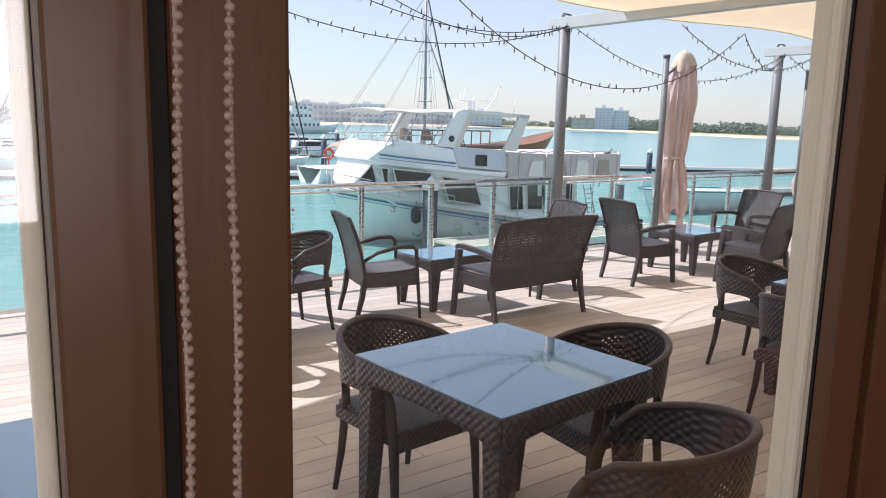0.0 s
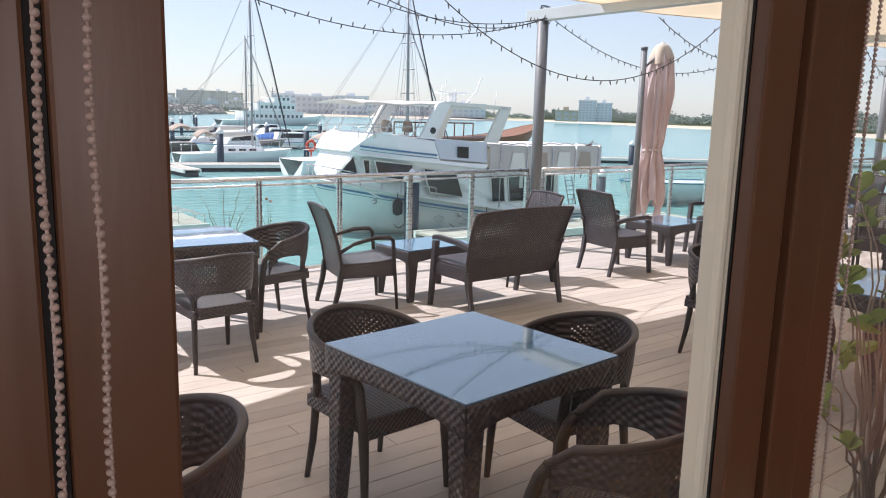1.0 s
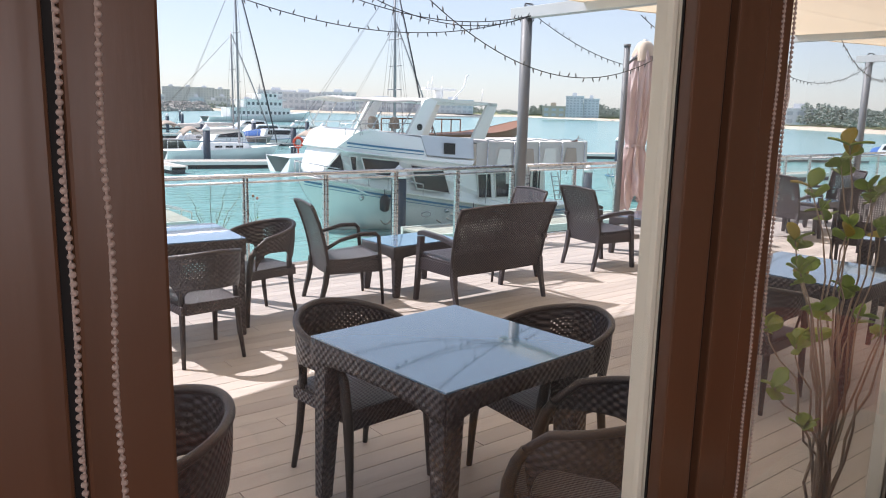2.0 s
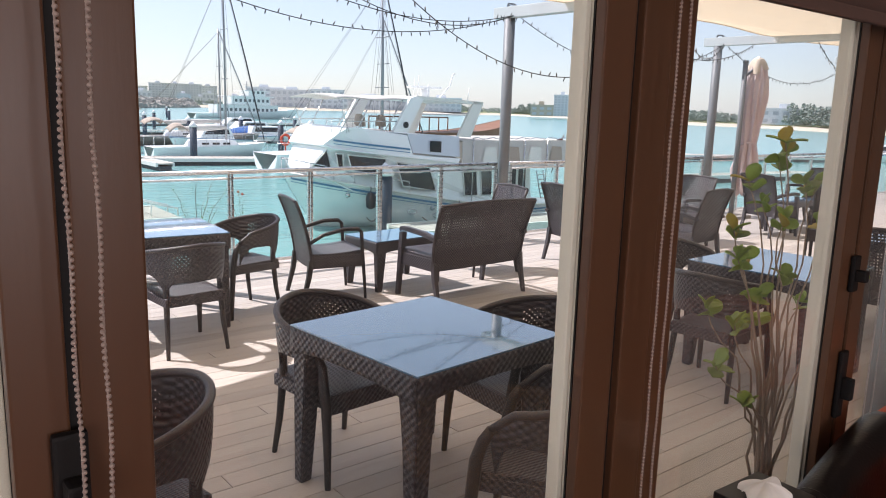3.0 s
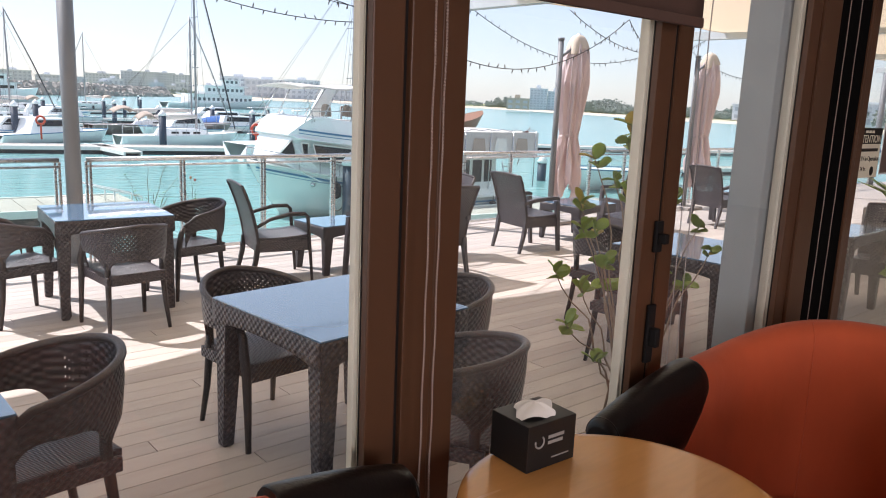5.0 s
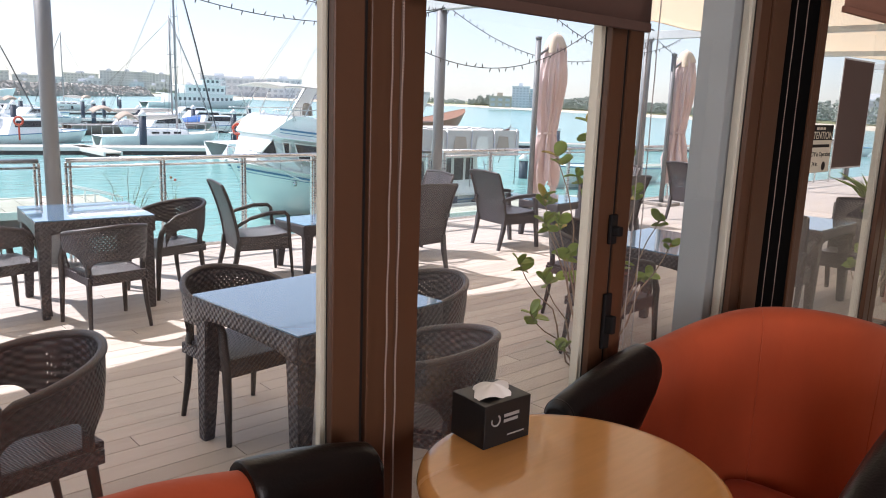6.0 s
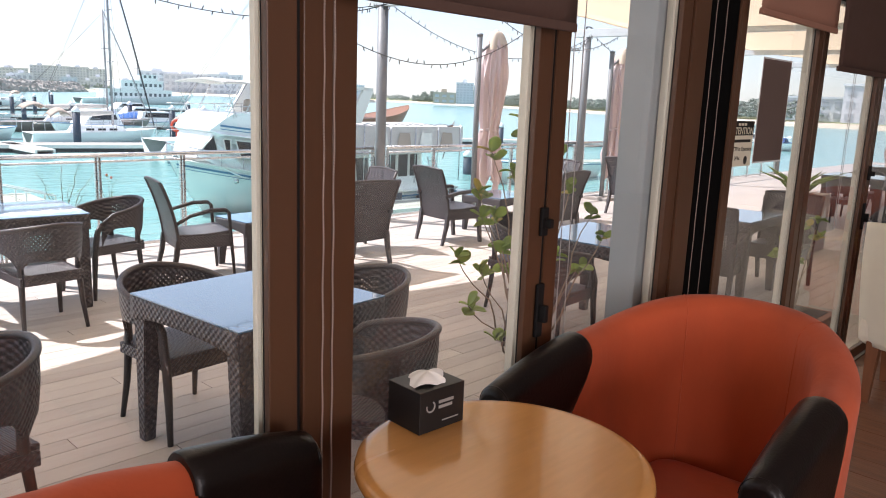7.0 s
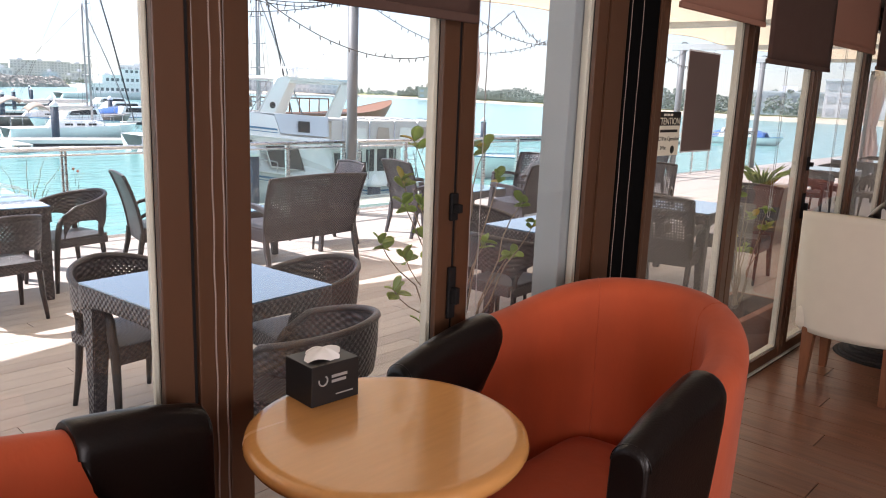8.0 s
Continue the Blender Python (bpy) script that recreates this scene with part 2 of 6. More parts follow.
FAR_BLUE = mat("hazed_pale_blue_facade", (0.68, 0.70, 0.72), 0.8, spread=0.08, scale=0.1)
FAR_WINDOW = mat("hazed_grey_window", (0.46, 0.49, 0.52), 0.5)


def deep_water():
    m = bpy.data.materials.new("turquoise_water")
    m.use_nodes = True
    t = m.node_tree
    b = t.nodes["Principled BSDF"]
    b.inputs["Roughness"].default_value, b.inputs["IOR"].default_value = 0.14, 1.22
    co = t.nodes.new("ShaderNodeTexCoord")
    mp = t.nodes.new("ShaderNodeMapping")
    mp.inputs["Scale"].default_value = (0.35, 1.0, 1.0)
    mp.inputs["Rotation"].default_value = (0, 0, radians(-40))
    t.links.new(co.outputs["Object"], mp.inputs[0])
    big, mid, fine = (t.nodes.new("ShaderNodeTexNoise") for _ in range(3))
    for n, sc in ((big, 0.012), (mid, 0.6), (fine, 2.6)):
        n.inputs["Scale"].default_value, n.inputs["Detail"].default_value = sc, 5
        t.links.new(mp.outputs[0], n.inputs["Vector"])
    mix = t.nodes.new("ShaderNodeMix")
    mix.data_type = "RGBA"
    mix.inputs["A"].default_value, mix.inputs["B"].default_value = (0.155, 0.33, 0.335, 1), (0.20, 0.40, 0.385, 1)
    t.links.new(big.outputs[0], mix.inputs["Factor"])
    t.links.new(mix.outputs["Result"], b.inputs["Base Color"])
    add = t.nodes.new("ShaderNodeMath")
    add.operation = "MULTIPLY_ADD"
    add.inputs[1].default_value = 0.5
    t.links.new(fine.outputs[0], add.inputs[0])
    t.links.new(mid.outputs[0], add.inputs[2])
    bp = t.nodes.new("ShaderNodeBump")
    bp.inputs["Strength"].default_value, bp.inputs["Distance"].default_value = 0.6, 0.25
    t.links.new(add.outputs[0], bp.inputs["Height"])
    t.links.new(bp.outputs[0], b.inputs["Normal"])
    return m


WATER = deep_water()


def table_glass():
    """Tinted glass laid on a dark cane frame."""
    # Part of the sky's reflection is put into the blue base colour.
    m = mat("sky_tinted_table_glass", (0.090, 0.195, 0.325), 0.03, spread=0.05, scale=3, ior=1.75, coat=0.7)
    m.node_tree.nodes["Principled BSDF"].inputs["Coat Roughness"].default_value = 0.02
    m.node_tree.nodes["Principled BSDF"].inputs["Coat IOR"].default_value = 1.7
    return m


TABLE_GLASS = table_glass()


def let_light_through(m, colour, share):
    """Thin cloth or leaf that glows when lit from behind."""
    t = m.node_tree
    tl, mx = t.nodes.new("ShaderNodeBsdfTranslucent"), t.nodes.new("ShaderNodeMixShader")
    tl.inputs[0].default_value = (*colour, 1)
    mx.inputs[0].default_value = share
    t.links.new(t.nodes["Principled BSDF"].outputs[0], mx.inputs[1])
    t.links.new(tl.outputs[0], mx.inputs[2])
    t.links.new(mx.outputs[0], t.nodes["Material Output"].inputs[0])


let_light_through(SAIL, (0.90, 0.82, 0.70), 0.70)
let_light_through(LEAF, (0.30, 0.42, 0.06), 0.35)
let_light_through(LEAF_YELLOW, (0.60, 0.48, 0.05), 0.35)
let_light_through(UMBRELLA_CLOTH, (0.70, 0.52, 0.48), 0.2)
let_light_through(POSTER_BROWN, (0.40, 0.30, 0.26), 0.4)
let_light_through(BLIND_TAN, (0.38, 0.19, 0.13), 0.2)
let_light_through(FAR_TREE, (0.32, 0.38, 0.29), 0.45)
let_light_through(CANVAS, (0.75, 0.70, 0.66), 0.3)


# ---- mesh tools ----
def box(bm, x0, x1, y0, y1, z0, z1, bevel=0.0, m=None):
    r = bmesh.ops.create_cube(bm, size=1.0)
    vs = r["verts"]
    bmesh.ops.transform(bm, verts=vs, matrix=Matrix.LocRotScale(((x0 + x1) / 2, (y0 + y1) / 2, (z0 + z1) / 2), None, (x1 - x0, y1 - y0, z1 - z0)))
    if bevel:
        es = list({e for v in vs for e in v.link_edges})
        g = bmesh.ops.bevel(bm, geom=es, offset=bevel, segments=2, affect="EDGES", profile=0.6)
        vs = list({v for f in g["faces"] for v in f.verts} | {v for v in vs if v.is_valid})
    if m:
        bmesh.ops.transform(bm, verts=vs, matrix=m)
    return vs


def tube(bm, pts, r, seg=8, caps=True):
    """A round bar along points; r may be one radius or one for each point."""
    pts = [Vector(p) for p in pts]
    rs = r if isinstance(r, (list, tuple)) else [r] * len(pts)
    rings, up = [], None
    for i, p in enumerate(pts):
        d = (pts[min(i + 1, len(pts) - 1)] - pts[max(i - 1, 0)]).normalized()
        if up is None:
            up = Vector((0, 0, 1)) if abs(d.z) < 0.9 else Vector((0, 1, 0))
        a = d.cross(up)
        a = a.normalized() if a.length > 1e-6 else d.orthogonal().normalized()
        b = a.cross(d).normalized()
        up = b
        rings.append([bm.verts.new(p + rs[i] * (math.cos(k * 2 * math.pi / seg) * a + math.sin(k * 2 * math.pi / seg) * b)) for k in range(seg)])
    for q, s in zip(rings, rings[1:]):
        for k in range(seg):
            f = bm.faces.new((q[k], q[(k + 1) % seg], s[(k + 1) % seg], s[k]))
            f.smooth = True
    if caps:
        bm.faces.new(rings[0][::-1])
        bm.faces.new(rings[-1])


def bar(bm, pts, w, d):
    """A square-section bar along points; w and d may be lists (half sizes in x and y)."""
    n = len(pts)
    ws = w if isinstance(w, (list, tuple)) else [w] * n
    ds = d if isinstance(d, (list, tuple)) else [d] * n
    rings = [[bm.verts.new((x + sx * ws[i], y + sy * ds[i], z)) for sx, sy in ((-1, -1), (1, -1), (1, 1), (-1, 1))] for i, (x, y, z) in enumerate(pts)]
    for q, s in zip(rings, rings[1:]):
        for k in range(4):
            bm.faces.new((q[k], q[(k + 1) % 4], s[(k + 1) % 4], s[k]))
    bm.faces.new(rings[0][::-1])
    bm.faces.new(rings[-1])


def lathe(bm, prof, seg=24, at=(0, 0, 0), smooth=True):
    rings = [[bm.verts.new((at[0] + r * math.cos(a), at[1] + r * math.sin(a), at[2] + z)) for a in (k * 2 * math.pi / seg for k in range(seg))] for r, z in prof]
    for q, s in zip(rings, rings[1:]):
        for k in range(seg):
            f = bm.faces.new((q[k], q[(k + 1) % seg], s[(k + 1) % seg], s[k]))
            f.smooth = smooth
    bm.faces.new(rings[0][::-1])
    bm.faces.new(rings[-1])


def sheet(bm, f, nu, nv, thick=0.0, keep=None, smooth=True):
    """A surface f(u, v), u and v from 0 to 1, with thickness along its normal; keep(i, j) leaves holes."""
    P = [[Vector(f(i / nu, j / nv)) for j in range(nv + 1)] for i in range(nu + 1)]
    N = []
    for i in range(nu + 1):
        row = []
        for j in range(nv + 1):
            du = P[min(i + 1, nu)][j] - P[max(i - 1, 0)][j]
            dv = P[i][min(j + 1, nv)] - P[i][max(j - 1, 0)]
            c = du.cross(dv)
            row.append(c.normalized() if c.length > 1e-9 else Vector((0, 0, 1)))
        N.append(row)
    A = [[bm.verts.new(P[i][j] + N[i][j] * thick / 2) for j in range(nv + 1)] for i in range(nu + 1)]
    B = [[bm.verts.new(P[i][j] - N[i][j] * thick / 2) for j in range(nv + 1)] for i in range(nu + 1)] if thick else None
    for i in range(nu):
        for j in range(nv):
            if keep and not keep(i, j):
                continue
            bm.faces.new((A[i][j], A[i + 1][j], A[i + 1][j + 1], A[i][j + 1])).smooth = smooth
            if B:
                bm.faces.new((B[i][j + 1], B[i + 1][j + 1], B[i + 1][j], B[i][j])).smooth = smooth
    if B:
        for i in range(nu):
            bm.faces.new((A[i + 1][0], A[i][0], B[i][0], B[i + 1][0]))
            bm.faces.new((A[i][nv], A[i + 1][nv], B[i + 1][nv], B[i][nv]))
        for j in range(nv):
            bm.faces.new((A[0][j], A[0][j + 1], B[0][j + 1], B[0][j]))
            bm.faces.new((A[nu][j + 1], A[nu][j], B[nu][j], B[nu][j + 1]))


def part(name, bm, material, parent=None, label=""):
    me = bpy.data.meshes.new(name)
    bmesh.ops.recalc_face_normals(bm, faces=bm.faces)
    for v in [v for v in bm.verts if not v.link_faces]:
        bm.verts.remove(v)
    bm.to_mesh(me)
    bm.free()
    me.materials.append(material)
    ob = new(name, me)
    ob.parent = parent
    if label:
        ob["label"] = label
    return ob


def thing(name, label, category, group="", at=None, kind=""):
    ob = new(name)
    ob.empty_display_size = 0.1
    if at is not None:
        ob.matrix_world = at
    return tagged(ob, label, category, group, kind)


def boxpart(name, dims, material, parent, label="", bevel=0.0):
    bm = bmesh.new()
    box(bm, *dims, bevel)
    return part(name, bm, material, parent, label)


def writing(name, words, size, material, m, parent):
    """Letters cut from a thin sheet with the built-in font, as a mesh."""
    cu = bpy.data.curves.new(name, "FONT")
    cu.body, cu.size, cu.extrude, cu.align_x = words, size, 0.0004, "CENTER"
    tmp = bpy.data.objects.new(name, cu)
    me = bpy.data.meshes.new_from_object(tmp)
    bpy.data.objects.remove(tmp)
    me.materials.clear()
    me.materials.append(material)
    ob = new(name, me)
    ob.parent = parent
    ob.matrix_basis = m
    return ob

# ---- the cafe room: floor at 0.2, glass wall along x at y 0.36 to 0.43 ----
FLOOR, HEAD, CEIL = 0.20, 2.42, 3.0
DECK_Z = -0.075
X0, X1, YB = -4.6, 12.6, -5.4
WINDOW_POWER = 36.0

bm = bmesh.new()
box(bm, X0 - 0.2, X1 + 0.2, YB - 0.2, 0.44, FLOOR - 0.2, FLOOR - 0.006)
floor = tagged(part("floor", bm, UNDER), "dark walnut plank floor of the cafe", "floor", kind="structure")
bm = bmesh.new()
box(bm, X0 - 0.2, X1 + 0.2, YB - 0.2, 0.5, CEIL, CEIL + 0.2)
tagged(part("ceiling", bm, CEILING_PAINT), "plain white painted ceiling", "ceiling", kind="structure")
# a window in the back wall and one in the side wall look onto the sky
WX = (-0.6,)
WY = -4.6
WW, WZ0, WZ1 = 1.9, 0.9, 2.7
bm = bmesh.new()
box(bm, X0 - 0.2, X1 + 0.2, YB - 0.2, YB, FLOOR - 0.2, WZ0)
box(bm, X0 - 0.2, X1 + 0.2, YB - 0.2, YB, WZ1, CEIL)
xs = [X0 - 0.2] + [v for x in WX for v in (x, x + WW)] + [X1 + 0.2]
for a, b in zip(xs[::2], xs[1::2]):
    box(bm, a, b, YB - 0.2, YB, WZ0, WZ1)
tagged(part("wall_south", bm, WALL_PAINT), "plain warm white back wall of the cafe", "wall", kind="structure")
for m, power in ((pose(WX[0], YB - 0.1, WZ0), WINDOW_POWER), (pose(X0 - 0.1, WY + WW, WZ0, 0, 0, -90), WINDOW_POWER * 1.1)):
    wd = thing("window", "brown-framed window of the cafe room", "window", "room windows", m, "structure")
    for d in ((0, WW, -0.04, 0.04, 0, 0.06), (0, WW, -0.04, 0.04, WZ1 - WZ0 - 0.06, WZ1 - WZ0), (0, 0.06, -0.04, 0.04, 0.06, WZ1 - WZ0 - 0.06), (WW - 0.06, WW, -0.04, 0.04, 0.06, WZ1 - WZ0 - 0.06), (WW / 2 - 0.04, WW / 2 + 0.04, -0.04, 0.04, 0.06, WZ1 - WZ0 - 0.06)):
        boxpart("window_frame", d, FRAME_BROWN, wd)
    lamp = new("window_daylight", bpy.data.lights.new("window_daylight", "AREA"))
    lamp.data.shape, lamp.data.size, lamp.data.size_y = "RECTANGLE", WW - 0.12, WZ1 - WZ0 - 0.12
    lamp.data.energy, lamp.data.color = power, (1.0, 0.96, 0.93)
    at, to = m @ Vector((WW / 2, -0.06, (WZ1 - WZ0) / 2)), m @ Vector((WW / 2, 1.0, (WZ1 - WZ0) / 2))
    lamp.matrix_world = look(at, to)
bm = bmesh.new()
box(bm, X0 - 0.2, X0, YB, 0.44, FLOOR - 0.2, WZ0)
box(bm, X0 - 0.2, X0, YB, 0.44, WZ1, CEIL)
box(bm, X0 - 0.2, X0, YB, WY, WZ0, WZ1)
box(bm, X0 - 0.2, X0, WY + WW, 0.44, WZ0, WZ1)
tagged(part("wall_west", bm, WALL_PAINT), "plain warm white side wall", "wall", kind="structure")
bm = bmesh.new()
box(bm, X1, X1 + 0.2, YB, 0.44, FLOOR - 0.2, CEIL)
tagged(part("wall_east", bm, WALL_PAINT), "plain warm white side wall", "wall", kind="structure")
bm = bmesh.new()
box(bm, X0 - 0.2, X1 + 0.2, 0.36, 0.56, HEAD + 0.06, CEIL)
box(bm, X0 - 0.2, X0 + 0.2, 0.36, 0.5, DECK_Z, HEAD + 0.06)
tagged(part("wall_north", bm, WALL_PAINT), "wall over the glass doors", "wall", kind="structure")
bm = bmesh.new()
box(bm, X0 + 0.2, X1, 0.345, 0.46, HEAD, HEAD + 0.06, 0.004)
tagged(part("trim", bm, FRAME_BROWN), "brown head rail over the folding doors", "trim", kind="structure")
bm = bmesh.new()
box(bm, X0 + 0.2, X1, 0.35, 0.433, FLOOR - 0.28, FLOOR + 0.004, 0.003)
tagged(part("door_sill", bm, FRAME_CREAM), "cream door track along the floor", "sill", kind="structure")


def door_leaf(xl, xr, label, sr=0.066):
    """A folding glass door leaf: brown inside, cream outside, with gasket lines."""
    d = thing("door", label, "glass door", "folding doors of the glass wall", pose(xl, 0.36, FLOOR), "structure")
    w, h, s = xr - xl, HEAD - FLOOR - 0.01, 0.066
    for nm, x0, x1 in (("stile", 0.0, s), ("stile", w - sr, w)):
        st = boxpart(nm, (x0, x1, 0.0, 0.020, 0.006, h), FRAME_BROWN, d, "", 0.003)
        so = boxpart("outer_stile", (x0 + 0.002, x1 - 0.002, 0.0245, 0.066, 0.006, h), FRAME_CREAM, d, "cream outer face of the frame", 0.003)
        boxpart("gasket", (x0 if x0 else s - 0.004, x0 + 0.004 if x0 else s + 0.003, 0.0205, 0.0240, 0.07, h - 0.07), GASKET, st)
        gx = x0 if x0 else s
        boxpart("glazing_bead", (gx - 0.009 if x0 else gx - 0.002, gx + 0.002 if x0 else gx + 0.009, 0.030, 0.040, 0.075, h - 0.075), FRAME_CREAM, so, "", 0.002)
    for nm, z0, z1 in (("bottom_rail", 0.006, 0.075), ("top_rail", h - 0.075, h)):
        boxpart(nm, (s, w - sr, 0.001, 0.020, z0, z1), FRAME_BROWN, d, "", 0.003)
        boxpart("outer_" + nm, (s, w - sr, 0.0245, 0.065, z0, z1), FRAME_CREAM, d, "cream outer face of the frame", 0.003)
    g = boxpart("pane", (s - 0.006, w - sr + 0.006, 0.0206, 0.0240, 0.07, h - 0.07), PANE_DUSTY if xl > 1.0 else PANE, d, "clear pane with a film of dust")
    g.visible_shadow = False
    return d


LEAVES = [(-4.38, -3.40), (-3.39, -2.50), (-2.49, -1.64), (-1.63, -0.78), (-0.77, 0.126), (0.136, 0.933), (1.023, 1.803), (1.818, 2.612),
          (3.022, 3.985), (3.995, 5.040), (5.050, 6.075), (6.085, 7.100), (7.110, 8.120), (8.130, 9.150), (9.160, 10.17), (10.18, 11.19), (11.20, 12.55)]
for xl, xr in LEAVES:
    door_leaf(xl, xr, "narrow brown-framed glass folding door, shut", 0.050 if 0 < xr < 0.5 else 0.072 if 0.5 < xr < 1 else 0.066)
# fixed post between two door sets, framed pillar, black infill
for a, b in zip(LEAVES, LEAVES[1:]):
    if b[0] - a[1] < 0.03:
        bm = bmesh.new()
        box(bm, a[1] + 0.0005, b[0] - 0.0005, 0.366, 0.424, FLOOR, HEAD)
        tagged(part("door_seal", bm, GASKET), "black rubber seal between two doors", "seal", kind="structure")
bm = bmesh.new()
box(bm, 0.9335, 0.9425, 0.366, 0.42, FLOOR, HEAD)
tagged(part("door_seal", bm, GASKET), "black rubber seal beside the fixed post", "seal", kind="structure")
bm = bmesh.new()
box(bm, 1.0185, 1.0225, 0.366, 0.42, FLOOR, HEAD)
tagged(part("door_seal", bm, GASKET), "black rubber seal beside the fixed post", "seal", kind="structure")
bm = bmesh.new()
box(bm, 0.943, 1.018, 0.353, 0.425, FLOOR, HEAD, 0.003)
tagged(part("door_post", bm, FRAME_BROWN), "brown fixed post between two folding doors", "door post", kind="structure")
bm = bmesh.new()
box(bm, 2.618, 2.738, 0.352, 0.43, FLOOR, HEAD, 0.003)
tagged(part("door_post", bm, FRAME_BROWN), "brown door frame post beside the pillar", "door post", kind="structure")
bm = bmesh.new()
box(bm, 2.740, 2.996, 0.36, 0.43, FLOOR, HEAD)
tagged(part("infill_panel", bm, BLACK), "black infill panel covering the pillar's inner side", "panel", kind="structure")
bm = bmesh.new()
box(bm, 2.997, 3.020, 0.352, 0.43, FLOOR, HEAD, 0.003)
tagged(part("door_post", bm, FRAME_BROWN), "brown door frame post beside the black panel", "door post", kind="structure")
bm = bmesh.new()
box(bm, 2.50, 3.03, 0.432, 0.55, DECK_Z, 3.4, 0.006)
tagged(part("pillar", bm, PILLAR), "plain grey rendered pillar outside the doors", "pillar", kind="structure")


def bolt(x, z0, z1, name, label, y=0.352):
    t = thing(name, label, "door hardware", "", pose(x, y, z0))
    h = z1 - z0
    pl = boxpart("plate", (-0.016, 0.016, -0.006, 0.006, 0, h), GASKET, t, "", 0.004)
    bm = bmesh.new()
    box(bm, -0.010, 0.010, -0.030, -0.005, h * 0.30, h * 0.62, 0.004)
    part("lever", bm, GASKET, pl)
    return t


bolt(1.795, 1.40, 1.485, "flush_bolt", "small black bolt on the brown door stile")
bolt(1.797, 1.09, 1.255, "door_handle", "black lever handle on the brown door stile")
bolt(0.122, 1.375, 1.485, "flush_bolt", "small black bolt on the brown door stile")
bolt(5.055, 1.10, 1.26, "door_handle", "black lever handle on the brown door stile")
bolt(5.055, 1.40, 1.485, "flush_bolt", "small black bolt on the brown door stile")


def roller_blind(x0, x1, zb, cloth, label, y=0.285):
    b = thing("roller_blind", label, "roller blind", "roller blinds of the glass wall", pose(x0, y, zb))
    w, h = x1 - x0, HEAD + 0.10 - zb
    bm = bmesh.new()
    sheet(bm, lambda u, v: (u * w, 0.004 * math.sin(u * 5 + v * 2), 0.02 + v * h), 12, 10, 0.0016)
    cl = part("cloth", bm, cloth, b)
    bm = bmesh.new()
    box(bm, -0.004, w + 0.004, -0.008, 0.008, 0.0, 0.024, 0.004)
    part("bottom_bar", bm, cloth, cl)
    bm = bmesh.new()
    tube(bm, [(0.0, 0.0, h + 0.03), (w, 0.0, h + 0.03)], 0.028, 12)
    part("roller", bm, cloth, b)
    return b


roller_blind(1.03, 1.785, 1.975, BLIND_DARK, "dark brown roller blind, mostly rolled up")
roller_blind(3.02, 3.905, 2.15, BLIND_TAN, "tan roller blind, mostly rolled up")
roller_blind(3.955, 4.925, 1.985, BLIND_DARK, "dark brown roller blind drawn a little down", 0.270)
roller_blind(4.935, 5.885, 2.145, BLIND_TAN, "tan roller blind, mostly rolled up")
roller_blind(5.925, 6.94, 2.05, BLIND_DARK, "dark brown roller blind drawn a little down", 0.270)
roller_blind(6.96, 7.95, 2.15, BLIND_TAN, "tan roller blind, mostly rolled up")
roller_blind(0.16, 0.93, 2.36, BLIND_DARK, "dark brown roller blind, fully rolled up")


def bead_chain(x, y, zt, zb, dx, material, label, pitch=0.0060):
    """Two hanging lengths of ball chain that join in a loop at the foot."""
    c = thing("blind_chain", label, "blind chain", "bead chains of the blinds", pose(x, y, 0))
    n = int((zt - zb) / pitch)
    ball = bmesh.new()
    bmesh.ops.create_icosphere(ball, subdivisions=2 if x < 1.5 else 1, radius=0.0024)
    me = bpy.data.meshes.new("balls")
    ball.to_mesh(me)
    base = [tuple(v.co) for v in me.vertices]
    faces = [tuple(p.vertices) for p in me.polygons]
    bpy.data.meshes.remove(me)
    ball.free()
    for side, off in ((0, -dx / 2), (1, dx / 2)):
        vs, fs = [], []
        for i in range(n):
            z = zt - i * pitch
            o = len(vs)
            wob = 0.0012 * math.sin(i * 0.21 + side)
            vs += [(v[0] + off + wob, v[1], v[2] + z) for v in base]
            fs += [tuple(k + o for k in f) for f in faces]
        m2 = bpy.data.meshes.new("bead_string")
        m2.from_pydata(vs, [], fs)
        m2.materials.append(material)
        for p in m2.polygons:
            p.use_smooth = True
        ob = new("bead_string", m2)
        ob.parent = c
        bm = bmesh.new()
        tube(bm, [(off, 0, zb), (off, 0, zt)], 0.0010, 5)
        part("cord", bm, material, c)
    bm = bmesh.new()
    tube(bm, [(dx / 2 * math.cos(a), 0, zb - abs(dx) / 2 * math.sin(a)) for a in (k * math.pi / 10 for k in range(11))], 0.002, 6)
    part("loop", bm, material, c)
    return c


bead_chain(0.133, 0.30, 2.42, 0.45, 0.024, BEAD, "pale bead chain of a roller blind")
bead_chain(0.968, 0.30, 2.42, 0.45, 0.026, BEAD, "pale bead chain of a roller blind")
bead_chain(1.835, 0.30, 2.42, 0.55, 0.044, DARK_BEAD, "grey bead chain of a roller blind")
bead_chain(2.715, 0.30, 2.42, 0.55, 0.085, BEAD, "pale bead chain of a roller blind")
bead_chain(4.30, 0.29, 2.42, 1.20, 0.030, DARK_BEAD, "grey bead chain of a roller blind")
bead_chain(5.30, 0.29, 2.42, 1.20, 0.030, DARK_BEAD, "grey bead chain of a roller blind")

